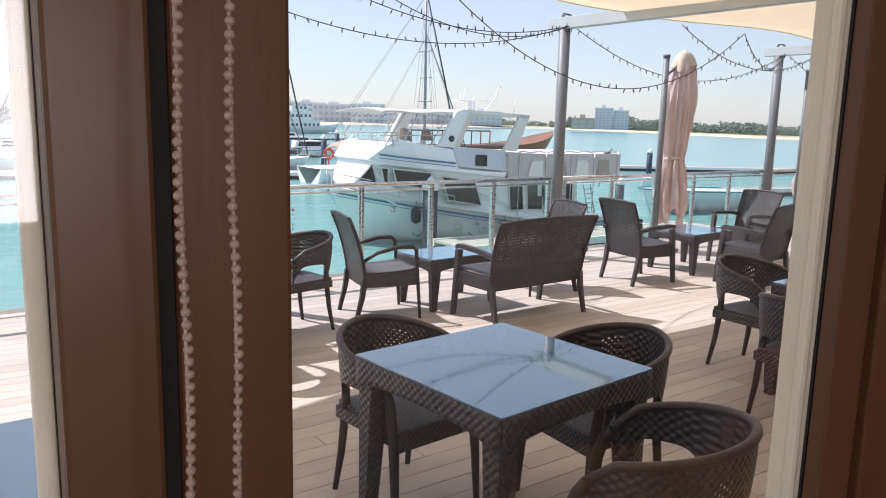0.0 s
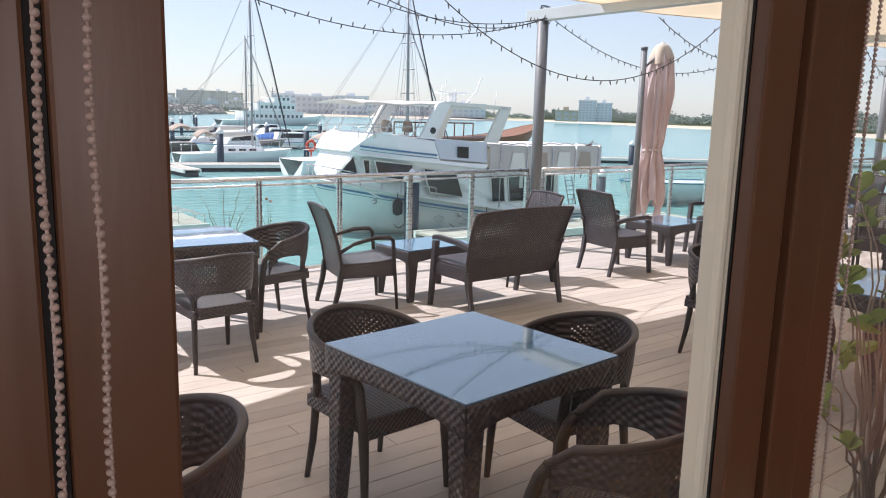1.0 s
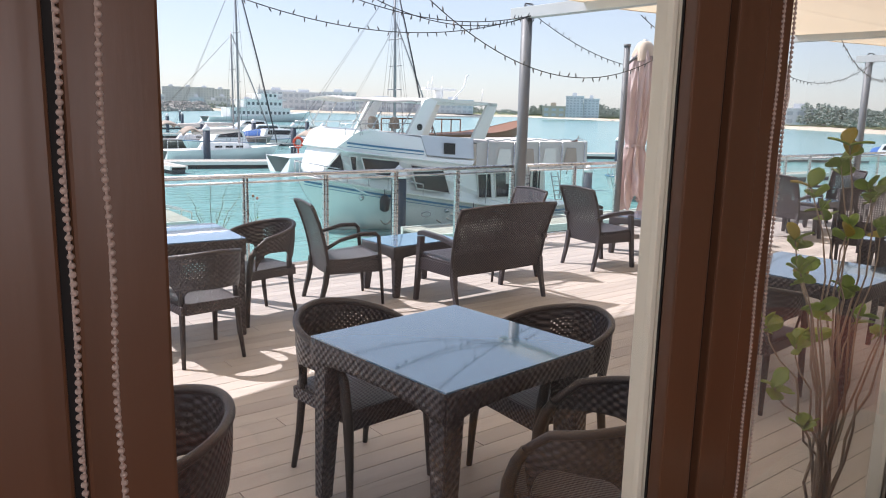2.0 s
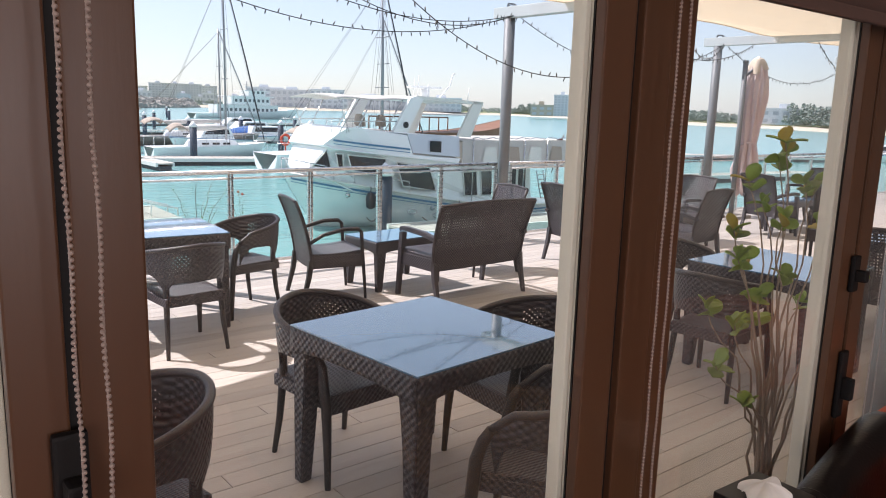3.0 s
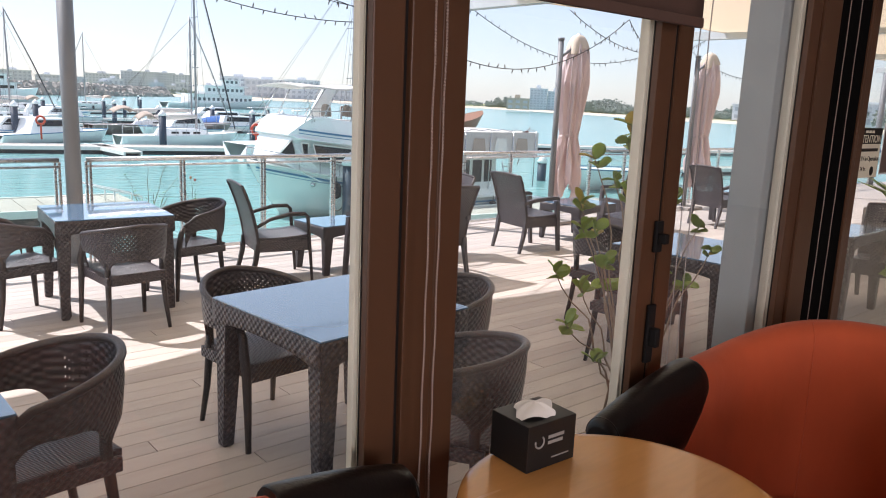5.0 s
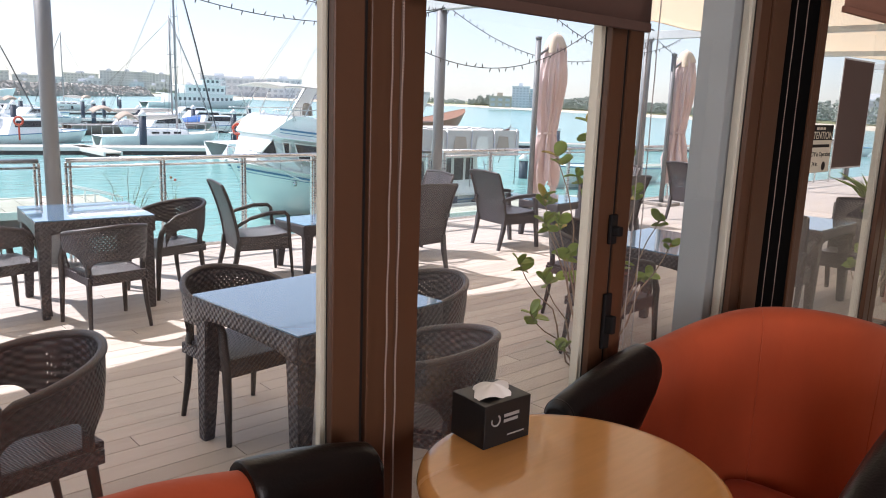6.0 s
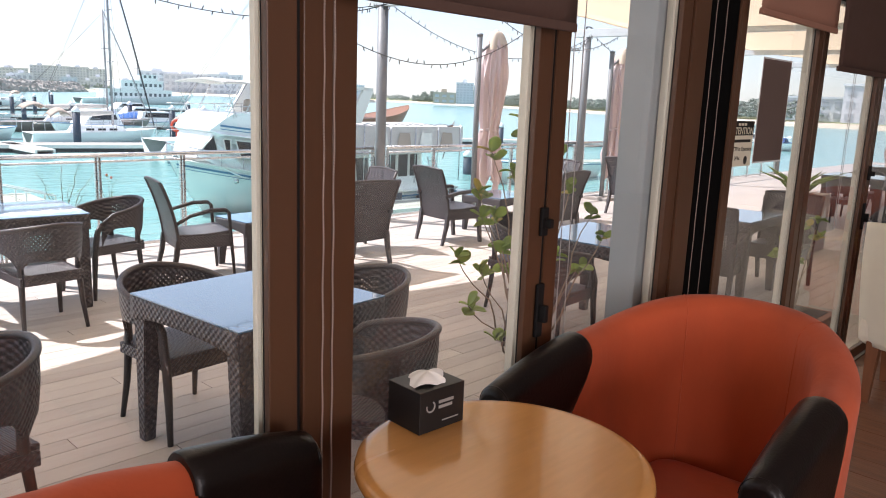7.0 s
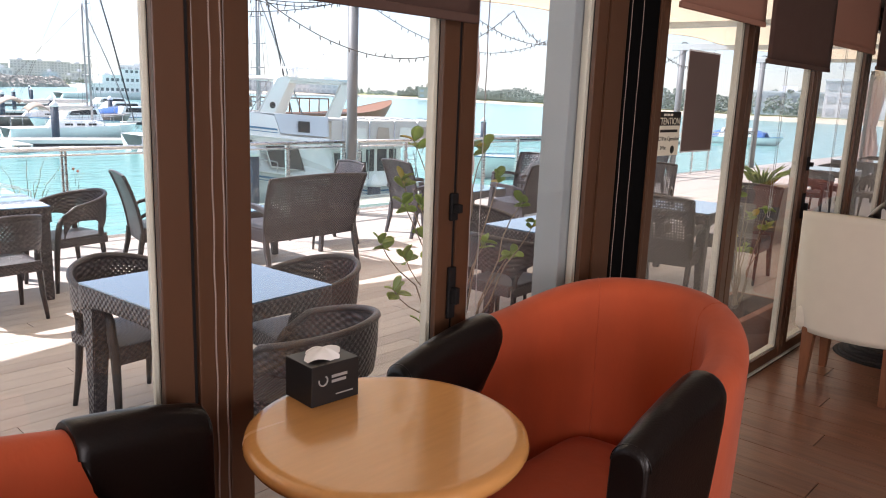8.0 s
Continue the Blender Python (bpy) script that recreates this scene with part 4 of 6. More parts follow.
def lounge_seat(width, square_arms, label, name="lounge_chair", category="chair"):
    """A high-backed cane armchair or bench; faces +x, middle of the seat at the origin."""
    c = thing(name, label, category, "lounge seats on the terrace")
    w = width / 2

    def back(u, v):
        y = -w + 0.01 + (2 * w - 0.02) * u
        z = 0.30 + 0.60 * v
        x = -0.255 - 0.03 * v - 0.13 * v * v - 0.012 * math.cos((u - 0.5) * math.pi)
        return (x, y * (1 + 0.06 * v), z + 0.018 * math.sin(math.pi * u) * v)
    n = int(width / 0.0125)
    bm = bmesh.new()
    sheet(bm, back, n, 48, 0.007, keep=lambda i, j: not (18 <= j <= 44 and 4 < i < n - 4 and i % 2 == 0 and j % 2 == 0 and (i * 7 + (j // 6) * 5) % 11 > 1))
    part("backrest", bm, WICKER_FINE, c, "woven back with rows of small holes")
    bm = bmesh.new()
    for sy in (0.0, 1.0):
        tube(bm, [back(sy, k / 8) for k in range(9)], 0.017, 8)
    tube(bm, [back(k / 10, 1.0) for k in range(11)], 0.014, 8)
    part("back_frame", bm, CANE_RIM, c)
    bm = bmesh.new()
    sheet(bm, lambda u, v: (-0.25 + 0.51 * u, -w + 0.02 + (2 * w - 0.04) * v, 0.415 + 0.02 * u - 0.012 * math.sin(math.pi * u)), 12, 12, 0.03)
    part("seat", bm, WICKER_FINE, c, "woven seat")
    bm = bmesh.new()
    box(bm, 0.235, 0.26, -w + 0.02, w - 0.02, 0.31, 0.42, 0.005)
    for sy in (-1, 1):
        box(bm, -0.25, 0.25, sy * (w - 0.02) - 0.012, sy * (w - 0.02) + 0.012, 0.30, 0.41, 0.005)
    part("apron", bm, WICKER_FINE, c)
    for sy in (-1, 1):
        y = sy * (w - 0.018)
        if square_arms:
            bm = bmesh.new()
            bar(bm, [(0.295, y, 0.0), (0.26, y, 0.30), (0.225, y, 0.60)], [0.020, 0.024, 0.026], [0.020, 0.024, 0.028])
            part("leg", bm, WICKER_FINE, c)
            bm = bmesh.new()
            prof = [(-0.335, 0.585), (-0.1, 0.625), (0.20, 0.640), (0.255, 0.625)]
            rings = []
            for x, z in prof:
                rings.append([bm.verts.new((x, y + dy, z + dz)) for dy, dz in ((-0.03, -0.022), (0.03, -0.022), (0.03, 0.018), (-0.03, 0.018))])
            for q, s2 in zip(rings, rings[1:]):
                for k in range(4):
                    bm.faces.new((q[k], q[(k + 1) % 4], s2[(k + 1) % 4], s2[k]))
            bm.faces.new(rings[0])
            bm.faces.new(rings[-1][::-1])
            bmesh.ops.bevel(bm, geom=bm.edges[:], offset=0.006, segments=2, affect="EDGES")
            part("arm", bm, WICKER_FINE, c, "square woven arm")
        else:
            bm = bmesh.new()
            tube(bm, [(-0.30, y, 0.515), (-0.15, y * 1.05, 0.60), (0.05, y * 1.08, 0.645), (0.20, y * 1.08, 0.645), (0.235, y * 1.07, 0.615), (0.25, y * 1.05, 0.42), (0.27, y * 1.05, 0.2), (0.285, y * 1.05, 0.0)],
                 [0.016, 0.017, 0.019, 0.019, 0.019, 0.019, 0.017, 0.014], 8)
            part("arm", bm, LEG_PLASTIC, c, "curved arm running into the front leg")
        bm = bmesh.new()
        bar(bm, [(-0.345, y, 0.0), (-0.285, y, 0.22), (-0.262, y, 0.38)], [0.017, 0.022, 0.024], [0.017, 0.022, 0.024])
        part("leg", bm, WICKER_FINE if square_arms else LEG_PLASTIC, c)
    return c


high = lounge_seat(0.58, False, "dark woven high-backed armchair with curved arms")
high.matrix_world = stood(3.72, 6.05, -12, 0.92)
square = lounge_seat(0.60, True, "dark woven high-backed armchair with square arms")
square.matrix_world = stood(7.26, 5.86, -8, 0.90)
copy_thing(high, pose(5.80, 6.10, DECK_Z, 0, 0, 172))
for x, y, r in ((9.47, 5.93, 176), (8.31, 5.02, 92), (7.03, 2.16, 10), (11.7, 5.7, -10), (13.5, 5.95, 170)):
    copy_thing(square, pose(x, y, DECK_Z, 0, 0, r))
copy_thing(high, pose(9.9, 3.9, DECK_Z, 0, 0, 200))
copy_thing(high, pose(8.25, 1.95, DECK_Z, 0, 0, 185))
sofa = lounge_seat(1.20, True, "dark woven two-seat garden bench with square arms, seen from behind", "garden_bench", "bench")
sofa.matrix_world = stood(4.90, 5.40, 91.5, 0.90)
low_table = cane_table(0.86, 0.45, "low woven rattan coffee table with a glass top", "low tables on the terrace")
low_table.matrix_world = stood(4.56, 6.12, 3, 0.45, 1.0, 0.66)
copy_thing(low_table, pose(8.45, 6.02, DECK_Z, 0, 0, 2) @ Matrix.Diagonal((0.95, 1.25, 1.0, 1.0)))
copy_thing(low_table, pose(12.6, 5.85, DECK_Z, 0, 0, 2))

# ---- balustrade along the water ----
RAIL_Y, RAIL_Z = 7.66, 1.045


def rail_bay(x0, x1, posts):
    r = thing("balustrade", "steel and glass balustrade along the edge of the terrace", "balustrade", "balustrade bays", pose(0, RAIL_Y, 0))
    bm = bmesh.new()
    tube(bm, [(x0, 0, RAIL_Z - 0.025), (x1, 0, RAIL_Z - 0.025)], 0.026, 12)
    part("handrail", bm, STEEL, r)
    bm = bmesh.new()
    tube(bm, [(x0, 0, RAIL_Z - 0.095), (x1, 0, RAIL_Z - 0.095)], 0.013, 8)
    part("mid_rail", bm, STEEL, r)
    for x in posts:
        bm = bmesh.new()
        for dx in (-0.020, 0.020):
            box(bm, x + dx - 0.012, x + dx + 0.012, -0.022, 0.022, DECK_Z, RAIL_Z - 0.045, 0.004)
        part("post", bm, STEEL, r, "double flat steel post")
    for a, b in zip(posts, posts[1:]):
        g = boxpart("glass_panel", (a + 0.04, b - 0.04, -0.005, 0.005, DECK_Z + 0.07, RAIL_Z - 0.12), RAIL_GLASS, r, "clear glass panel")
        g.visible_shadow = False
        boxpart("foot_rail", (a + 0.03, b - 0.03, -0.015, 0.015, DECK_Z + 0.03, DECK_Z + 0.068), STEEL, r)
    return r


POSTS = (-3.10, 2.24, 7.56, 12.86, 18.2, 23.5)
for a, b in zip(POSTS, POSTS[1:]):
    n = 5
    rail_bay(a + 0.13, b - 0.13, [a + 0.15 + (b - a - 0.30) * k / n for k in range(n + 1)])

# ---- pergola posts, beams, shade sails ----
for x in POSTS:
    p = thing("pergola_post", "grey round steel pergola post with a pale beam end", "post", "pergola posts", pose(x, 7.64, DECK_Z))
    bm = bmesh.new()
    tube(bm, [(0, 0, 0), (0, 0, 3.06 - DECK_Z)], 0.078, 18)
    part("shaft", bm, GREY_PAINT, p)
    bm = bmesh.new()
    lathe(bm, [(0.13, 0), (0.13, 0.012), (0.08, 0.014)], 16)
    part("foot_plate", bm, GREY_PAINT, p)
    b = thing("pergola_beam", "pale grey steel beam from the post to the building", "beam", "pergola beams", pose(x, 0, 0))
    boxpart("box_section", (-0.075, 0.075, 0.56, 7.90, 3.06, 3.21), BEAM_PAINT, b, "", 0.006)
    bm = bmesh.new()
    for k in range(3):
        tube(bm, [(0.02 * math.sin(3 * a + k) + 0.03 * k - 0.03, 7.62 + 0.09 * math.cos(a), 3.13 + 0.13 * math.sin(a)) for a in (j * 2 * math.pi / 20 for j in range(21))], 0.006, 5)
    part("cable_coil", bm, CABLE, b, "loops of cable wound on the beam end")
for k, (a, b) in enumerate(zip(POSTS, POSTS[1:])):
    s2 = thing("shade_sail", "tan cloth shade sail stretched between the beams", "shade sail", "shade sails", pose(0, 0, 0))
    bm = bmesh.new()

    def sail(u, v, a=a, b=b):
        x = a + 0.05 + (b - a - 0.10) * u
        front = 6.55 - 0.55 * math.sin(math.pi * u)
        y = 0.62 + (front - 0.62) * v
        return (x, y, 3.17 - 0.10 * math.sin(math.pi * u) * (1 - 0.3 * v) + 0.02 * math.sin(9 * u + 4 * v))
    sheet(bm, sail, 28, 16, 0.004)
    cl = part("cloth", bm, SAIL, s2)
    bm = bmesh.new()
    tube(bm, [sail(i / 28, 1.0) for i in range(29)], 0.012, 6)
    part("hem", bm, SAIL, cl)


# ---- string lights ----
def string_light(p, q, sag, label="drooping string of small fairy lights"):
    p, q = Vector(p), Vector(q)
    s2 = thing("string_light", label, "string light", "string lights over the terrace")
    n = max(16, int((q - p).length / 0.14))
    pts = [p.lerp(q, k / n) - Vector((0, 0, 4 * sag * (k / n) * (1 - k / n))) for k in range(n + 1)]
    bm = bmesh.new()
    tube(bm, pts, 0.0055, 5)
    cab = part("cable", bm, CABLE, s2)
    rnd = random.Random(int(p.x * 100 + q.y * 10))
    bm = bmesh.new()
    for k in range(1, n):
        d = Vector((rnd.uniform(-0.5, 0.5), rnd.uniform(-0.3, 0.3), -1 if rnd.random() < 0.72 else 0.9)).normalized()
        tube(bm, [pts[k], pts[k] + 0.028 * d, pts[k] + 0.055 * d], [0.006, 0.009, 0.004], 5)
    part("bulbs", bm, BULB, cab, "row of tiny bulbs")


P1, P2 = (7.56, 7.5, 3.10), (12.86, 7.5, 3.10)
string_light((2.24, 7.5, 3.20), P1, 0.46)
string_light((2.9, 6.9, 3.36), P1, 0.36)
string_light((3.6, 7.0, 3.42), P1, 0.42)
string_light((4.25, 6.0, 3.12), (9.25, 6.0, 3.02), 0.87)
string_light(P1, P2, 0.60)
string_light((8.2, 6.2, 3.05), (12.86, 6.9, 3.08), 0.42)
string_light((9.25, 6.0, 3.02), P2, 0.35)
string_light(P2, (18.2, 7.5, 3.10), 0.60)
string_light((12.86, 5.8, 3.05), (18.2, 6.8, 3.05), 0.50)


# ---- closed umbrellas ----
def closed_umbrella(at, label, h=2.93):
    u2 = thing("umbrella", label, "umbrella", "closed terrace umbrellas", at)
    bm = bmesh.new()

    PROF = [(0.0, 0.17), (0.04, 0.185), (0.15, 0.195), (0.28, 0.15), (0.345, 0.118), (0.375, 0.112), (0.41, 0.13), (0.55, 0.165), (0.70, 0.185), (0.85, 0.165), (0.93, 0.13), (0.985, 0.085), (1.0, 0.04)]

    def cloth(u, v):
        a = 2 * math.pi * u
        r = 0.1
        for (a0, r0), (a1, r1) in zip(PROF, PROF[1:]):
            if a0 <= v <= a1:
                r = r0 + (r1 - r0) * (v - a0) / (a1 - a0)
                break
        tw = a + 0.35 * math.sin(2.2 * v) + 0.10 * math.sin(7 * v)
        fold = 0.42 * abs(math.sin(4 * tw)) ** 0.6 - 0.10 + 0.20 * math.sin(9 * tw + 5 * v) + 0.09 * math.sin(17 * a - 4 * v)
        rr = r * (0.86 + fold * (1 if v < 0.9 else 1 - 6 * (v - 0.9)))
        zz = 0.52 + (h - 0.52) * v + (0.11 * (1 - v) ** 5) * math.sin(3 * a + 1) + 0.05 * (1 - v) ** 5 * math.sin(8 * a)
        return (rr * math.cos(a) + 0.10 * (v - 0.5), rr * math.sin(a), zz)
    sheet(bm, cloth, 144, 60)
    can = part("canopy", bm, UMBRELLA_CLOTH, u2, "furled dusty pink cloth")
    bm = bmesh.new()
    sheet(bm, lambda u, v: ((0.135 + 0.012 * math.cos(10 * math.pi * u)) * math.cos(2 * math.pi * u) - 0.015, (0.135 + 0.012 * math.cos(10 * math.pi * u)) * math.sin(2 * math.pi * u), 1.36 + 0.05 * v + 0.015 * math.sin(4 * math.pi * u)), 40, 2, 0.006)
    part("strap", bm, UMBRELLA_CLOTH, can)
    bm = bmesh.new()
    sheet(bm, lambda u, v: ((0.03 + 0.135 * v ** 0.6) * (1 + 0.16 * math.sin(8 * math.pi * u) * v) * math.cos(2 * math.pi * u) + 0.045, (0.03 + 0.135 * v ** 0.6) * (1 + 0.16 * math.sin(8 * math.pi * u) * v) * math.sin(2 * math.pi * u), h + 0.015 - 0.20 * v ** 1.6 - 0.10 * v ** 3 * (0.5 + 0.5 * math.sin(4 * math.pi * u + 1))), 64, 14)
    part("vent_flap", bm, CAP_CLOTH, can, "beige vent flap over the top")
    bm = bmesh.new()
    tube(bm, [(0.05, 0, h - 0.03), (0.05, 0, h + 0.04)], 0.03, 12)
    part("top_cap", bm, CAP_WHITE, u2)
    bm = bmesh.new()
    tube(bm, [(-0.30, 0.05, 0.05), (-0.30, 0.05, h - 0.09)], 0.045, 12)
    mast = part("mast", bm, GREY_PAINT, u2, "grey aluminium mast")
    bm = bmesh.new()
    tube(bm, [(-0.30, 0.05, h - 0.09), (-0.30, 0.05, h - 0.05)], 0.052, 12)
    part("mast_cap", bm, GREY_PAINT, mast)
    bm = bmesh.new()
    tube(bm, [(-0.30, 0.05, h - 0.35), (0.04, 0.0, h - 0.12)], 0.022, 8)
    part("arm", bm, GREY_PAINT, u2)
    bm = bmesh.new()
    box(bm, -0.55, -0.05, -0.22, 0.30, 0.0, 0.06, 0.01)
    part("base_plate", bm, POT_GREY, u2)


closed_umbrella(pose(9.47, 7.12, DECK_Z), "closed dusty pink cantilever umbrella on a grey mast")
closed_umbrella(pose(13.35, 7.12, DECK_Z), "closed dusty pink cantilever umbrella on a grey mast")
closed_umbrella(pose(23.2, 4.45, DECK_Z), "closed dusty pink cantilever umbrella farther along the terrace")

# ---- water to the horizon ----
SEA = -1.6
bm = bmesh.new()
bmesh.ops.create_grid(bm, x_segments=8, y_segments=8, size=3000)
w = part("water", bm, WATER)
w.matrix_basis = pose(0, 0, SEA)
tagged(w, "calm turquoise harbour water", "water", kind="structure")


# ---- boats ----
def hull(bm, L, B, sheer, keel, rake=0.9, full=0.35, transom=0.92, n=28, deck=True, bottom_in=0.80, x0=0.0, flare=0.25):
    """A lofted hull, bow at x 0, stern at x L; sheer(s) and keel give heights."""
    rows = []
    for i in range(n + 1):
        s = i / n
        b = B / 2 * (min(1.0, (s / full)) * (2 - min(1.0, s / full))) ** 0.62 * (1 - (1 - transom) * max(0, (s - 0.6) / 0.4) ** 1.5)
        b = max(b, 0.012)
        zs = sheer(s)
        row = []
        for k, (fy, fz) in enumerate(((0.0, 0.0), (0.55, 0.06), (bottom_in, 0.34), (0.93, 0.70), (1.0, 1.0))):
            z = keel + (zs - keel) * fz
            x = x0 + s * L + rake * (1 - fz) ** 1.2 * max(0, 1 - s / 0.5)
            row.append((x, b * fy * (flare + (1 - flare) * min(1, fz * 1.6 + s * 1.2)) if fy < 1 else b, z))
        rows.append(row)
    for side in (1, -1):
        V = [[bm.verts.new((x, side * y, z)) for x, y, z in row] for row in rows]
        for p, q in zip(V, V[1:]):
            for a, c, d, e in zip(p, q, q[1:], p[1:]):
                bm.faces.new((a, c, d, e)).smooth = True
        bm.faces.new(V[-1])
    if deck:
        for p, q in zip(rows, rows[1:]):
            bm.faces.new([bm.verts.new(v) for v in ((p[-1][0], p[-1][1], p[-1][2] - 0.03), (q[-1][0], q[-1][1], q[-1][2] - 0.03), (q[-1][0], -q[-1][1], q[-1][2] - 0.03), (p[-1][0], -p[-1][1], p[-1][2] - 0.03))])

    def edge(s, up=0.0, out=0.0, side=-1):
        i = min(n - 1, int(s * n))
        f = s * n - i
        a, c = Vector(rows[i][-1]), Vector(rows[i + 1][-1])
        p = a.lerp(c, f)
        return Vector((p.x, side * (p.y + out), p.z + up))
    return edge


def prism(bm, prof, y0, y1, taper=0.0, soft_edge=0.0):
    """A side profile (x, z) drawn out from y0 to y1; taper draws the upper points inwards."""
    zs = [z for _, z in prof]
    lo, hi = min(zs), max(zs)
    mid, half = (y0 + y1) / 2, (y1 - y0) / 2
    sides = []
    for sg in (-1, 1):
        sides.append([bm.verts.new((x, mid + sg * (half - taper * (z - lo) / max(hi - lo, 1e-6)), z)) for x, z in prof])
    n = len(prof)
    bm.faces.new(sides[0])
    bm.faces.new(sides[1][::-1])
    for k in range(n):
        bm.faces.new((sides[0][k], sides[0][(k + 1) % n], sides[1][(k + 1) % n], sides[1][k]))
    if soft_edge:
        bmesh.ops.bevel(bm, geom=bm.edges[:], offset=soft_edge, segments=3, affect="EDGES", profile=0.5)


# the motor yacht beyond the balustrade, bow to the left
YX, YY = 8.55, 18.55
y = thing("motor_yacht", "white flybridge motor yacht with teal stripes, moored at the quay", "yacht", "", pose(YX, YY, 0, 0, 0, -1.5))


def y_sheer(s):
    return -0.02 - 1.12 * min(1, s / 0.68) ** 0.93


bm = bmesh.new()
edge = hull(bm, 9.45, 3.8, y_sheer, SEA - 0.25, rake=1.2, full=0.42, bottom_in=0.97, x0=0.95, flare=0.80)
part("hull", bm, GEL_WHITE, y)
for up, th, nm in ((-0.16, 0.055, "stripe"), (-0.245, 0.018, "stripe")):
    for sd in (-1, 1):
        bm = bmesh.new()
        pts = [edge(0.015 + 0.985 * k / 40, up, 0.0, sd) for k in range(41)]
        for p, q in zip(pts, pts[1:]):
            o = Vector((0, sd * 0.012, 0))
            vs = [bm.verts.new(v) for v in (p + o + Vector((0, 0, -th / 2)), q + o + Vector((0, 0, -th / 2)), q + o + Vector((0, 0, th / 2)), p + o + Vector((0, 0, th / 2)))]
            bm.faces.new(vs)
        part(nm, bm, STRIPE_BLUE, y, "teal blue hull stripe")
for sd in (-1, 1):
    bm = bmesh.new()
    tube(bm, [edge(k / 40, -0.02, 0.02, sd) for k in range(41)], 0.035, 8)
    part("rub_rail", bm, GEL_CREAM, y)
# deckhouse, brow and flybridge in side profile (own x from the bow), rounded in plan towards the bow
def plan(x):
    f = max(0.0, (3.0 - x) / 2.0)
    return x + 0.42 * f * f, 1.0 - 0.56 * min(1.2, f * f)


def round_bow(bm):
    bmesh.ops.subdivide_edges(bm, edges=[e for e in bm.edges if abs(e.verts[0].co.x - e.verts[1].co.x) > 0.5], cuts=5)
    for v in bm.verts:
        x, k = plan(v.co.x)
        v.co.x, v.co.y = x, v.co.y * k


bm = bmesh.new()
prism(bm, [(1.02, 0.08), (1.60, 0.66), (3.0, 0.60), (5.9, 0.42), (6.05, 0.10), (9.0, 0.08), (9.0, -1.2), (5.0, -1.1), (2.4, -0.55)], -1.55, 1.55, 0.18, 0.03)
round_bow(bm)
part("deckhouse", bm, GEL_WHITE, y, "white cabin with raked windows")
bm = bmesh.new()
prism(bm, [(1.40, 0.715), (1.45, 0.765), (1.74, 0.95), (1.92, 1.07), (2.12, 1.18), (2.40, 1.225), (4.08, 1.01), (4.20, 0.45), (5.95, 0.34), (5.85, 0.20), (1.7, 0.63)], -1.66, 1.66, 0.16, 0.02)
round_bow(bm)
part("flybridge", bm, GEL_WHITE, y, "white flybridge coaming")
# Aft panel: the shade lying on it is painted in as grey.
bm = bmesh.new()
prism(bm, [(4.10, 1.06), (5.97, 0.98), (5.95, 0.38), (4.26, 0.52)], -1.58, 1.58, 0.10)
part("flybridge_side", bm, mat("painted_shade_grey", (0.62, 0.65, 0.70), 0.4, spread=0.05), y, "aft flybridge panel, shade put into its grey colour")
for dz, th in ((0.0, 0.05), (-0.075, 0.02)):
    bm = bmesh.new()
    for sd in (-1, 1):
        for j in range(12):
            q = []
            for f, up in ((j / 12, 0), ((j + 1) / 12, 0), ((j + 1) / 12, th), (j / 12, th)):
                x, z = 1.72 + 2.40 * f, 0.84 - 0.24 * f + dz + up
                x2, k = plan(x)
                q.append((x2, sd * ((1.66 - 0.16 * (z - 0.20) / 1.12) * k + 0.012), z))
            bm.faces.new([bm.verts.new(p) for p in q])
    part("stripe", bm, STRIPE_BLUE, y, "teal blue stripe on the flybridge")
bm = bmesh.new()
prism(bm, [(4.85, 0.86), (5.25, 0.84), (5.25, 0.52), (4.85, 0.55)], -1.575, -1.565)
part("side_port", bm, DARK_GLASS, y, "small dark port in the grey panel")
# windows in the near side, raked panes
WIN = [[(1.14, 0.13), (1.58, 0.57), (1.70, 0.10)], [(1.86, 0.51), (2.08, 0.49), (2.06, 0.11), (1.92, 0.13)], [(2.22, 0.48), (3.42, 0.36), (3.42, -0.10), (2.34, 0.04)],
       [(3.78, 0.26), (4.92, 0.10), (5.12, -0.60), (3.98, -0.42)], [(6.18, -0.08), (6.70, -0.08), (6.72, -0.80), (6.20, -0.78)], [(6.86, -0.06), (7.46, -0.06), (7.48, -0.82), (6.88, -0.80)]]
for w2 in WIN:
    bm = bmesh.new()
    side = [(*plan(x), z) for x, z in w2]
    for sg in (-1, 1):
        bm.faces.new([bm.verts.new((x, sg * ((1.55 - 0.18 * (z + 1.2) / 2.02) * k + 0.020), z)) for x, k, z in side])
    wn2 = part("window", bm, DARK_GLASS, y, "smoked raked window")
    bm = bmesh.new()
    loop = [(x, -((1.55 - 0.18 * (z + 1.2) / 2.02) * k + 0.022), z) for x, k, z in side]
    tube(bm, loop + loop[:1], 0.022, 5)
    part("window_frame", bm, GEL_CREAM, wn2)
# radar arch and second leg
for sd in (-1, 1):
    bm = bmesh.new()
    prism(bm, [(3.62, 1.10), (4.10, 1.08), (4.62, 2.02), (4.36, 2.10), (4.18, 2.04)], sd * 1.45 - 0.06, sd * 1.45 + 0.06)
    part("arch_leg", bm, GEL_WHITE, y)
    bm = bmesh.new()
    prism(bm, [(5.92, 0.98), (6.40, 0.95), (6.84, 1.94), (6.50, 2.02)], sd * 1.45 - 0.05, sd * 1.45 + 0.05)
    part("arch_leg", bm, GEL_CREAM, y)
bm = bmesh.new()
lathe(bm, [(0.09, 0), (0.09, 0.02)], 16)
e = part("round_badge", bm, DARK_GLASS, y)
e.matrix_basis = pose(4.02, -1.515, 1.30, 90)
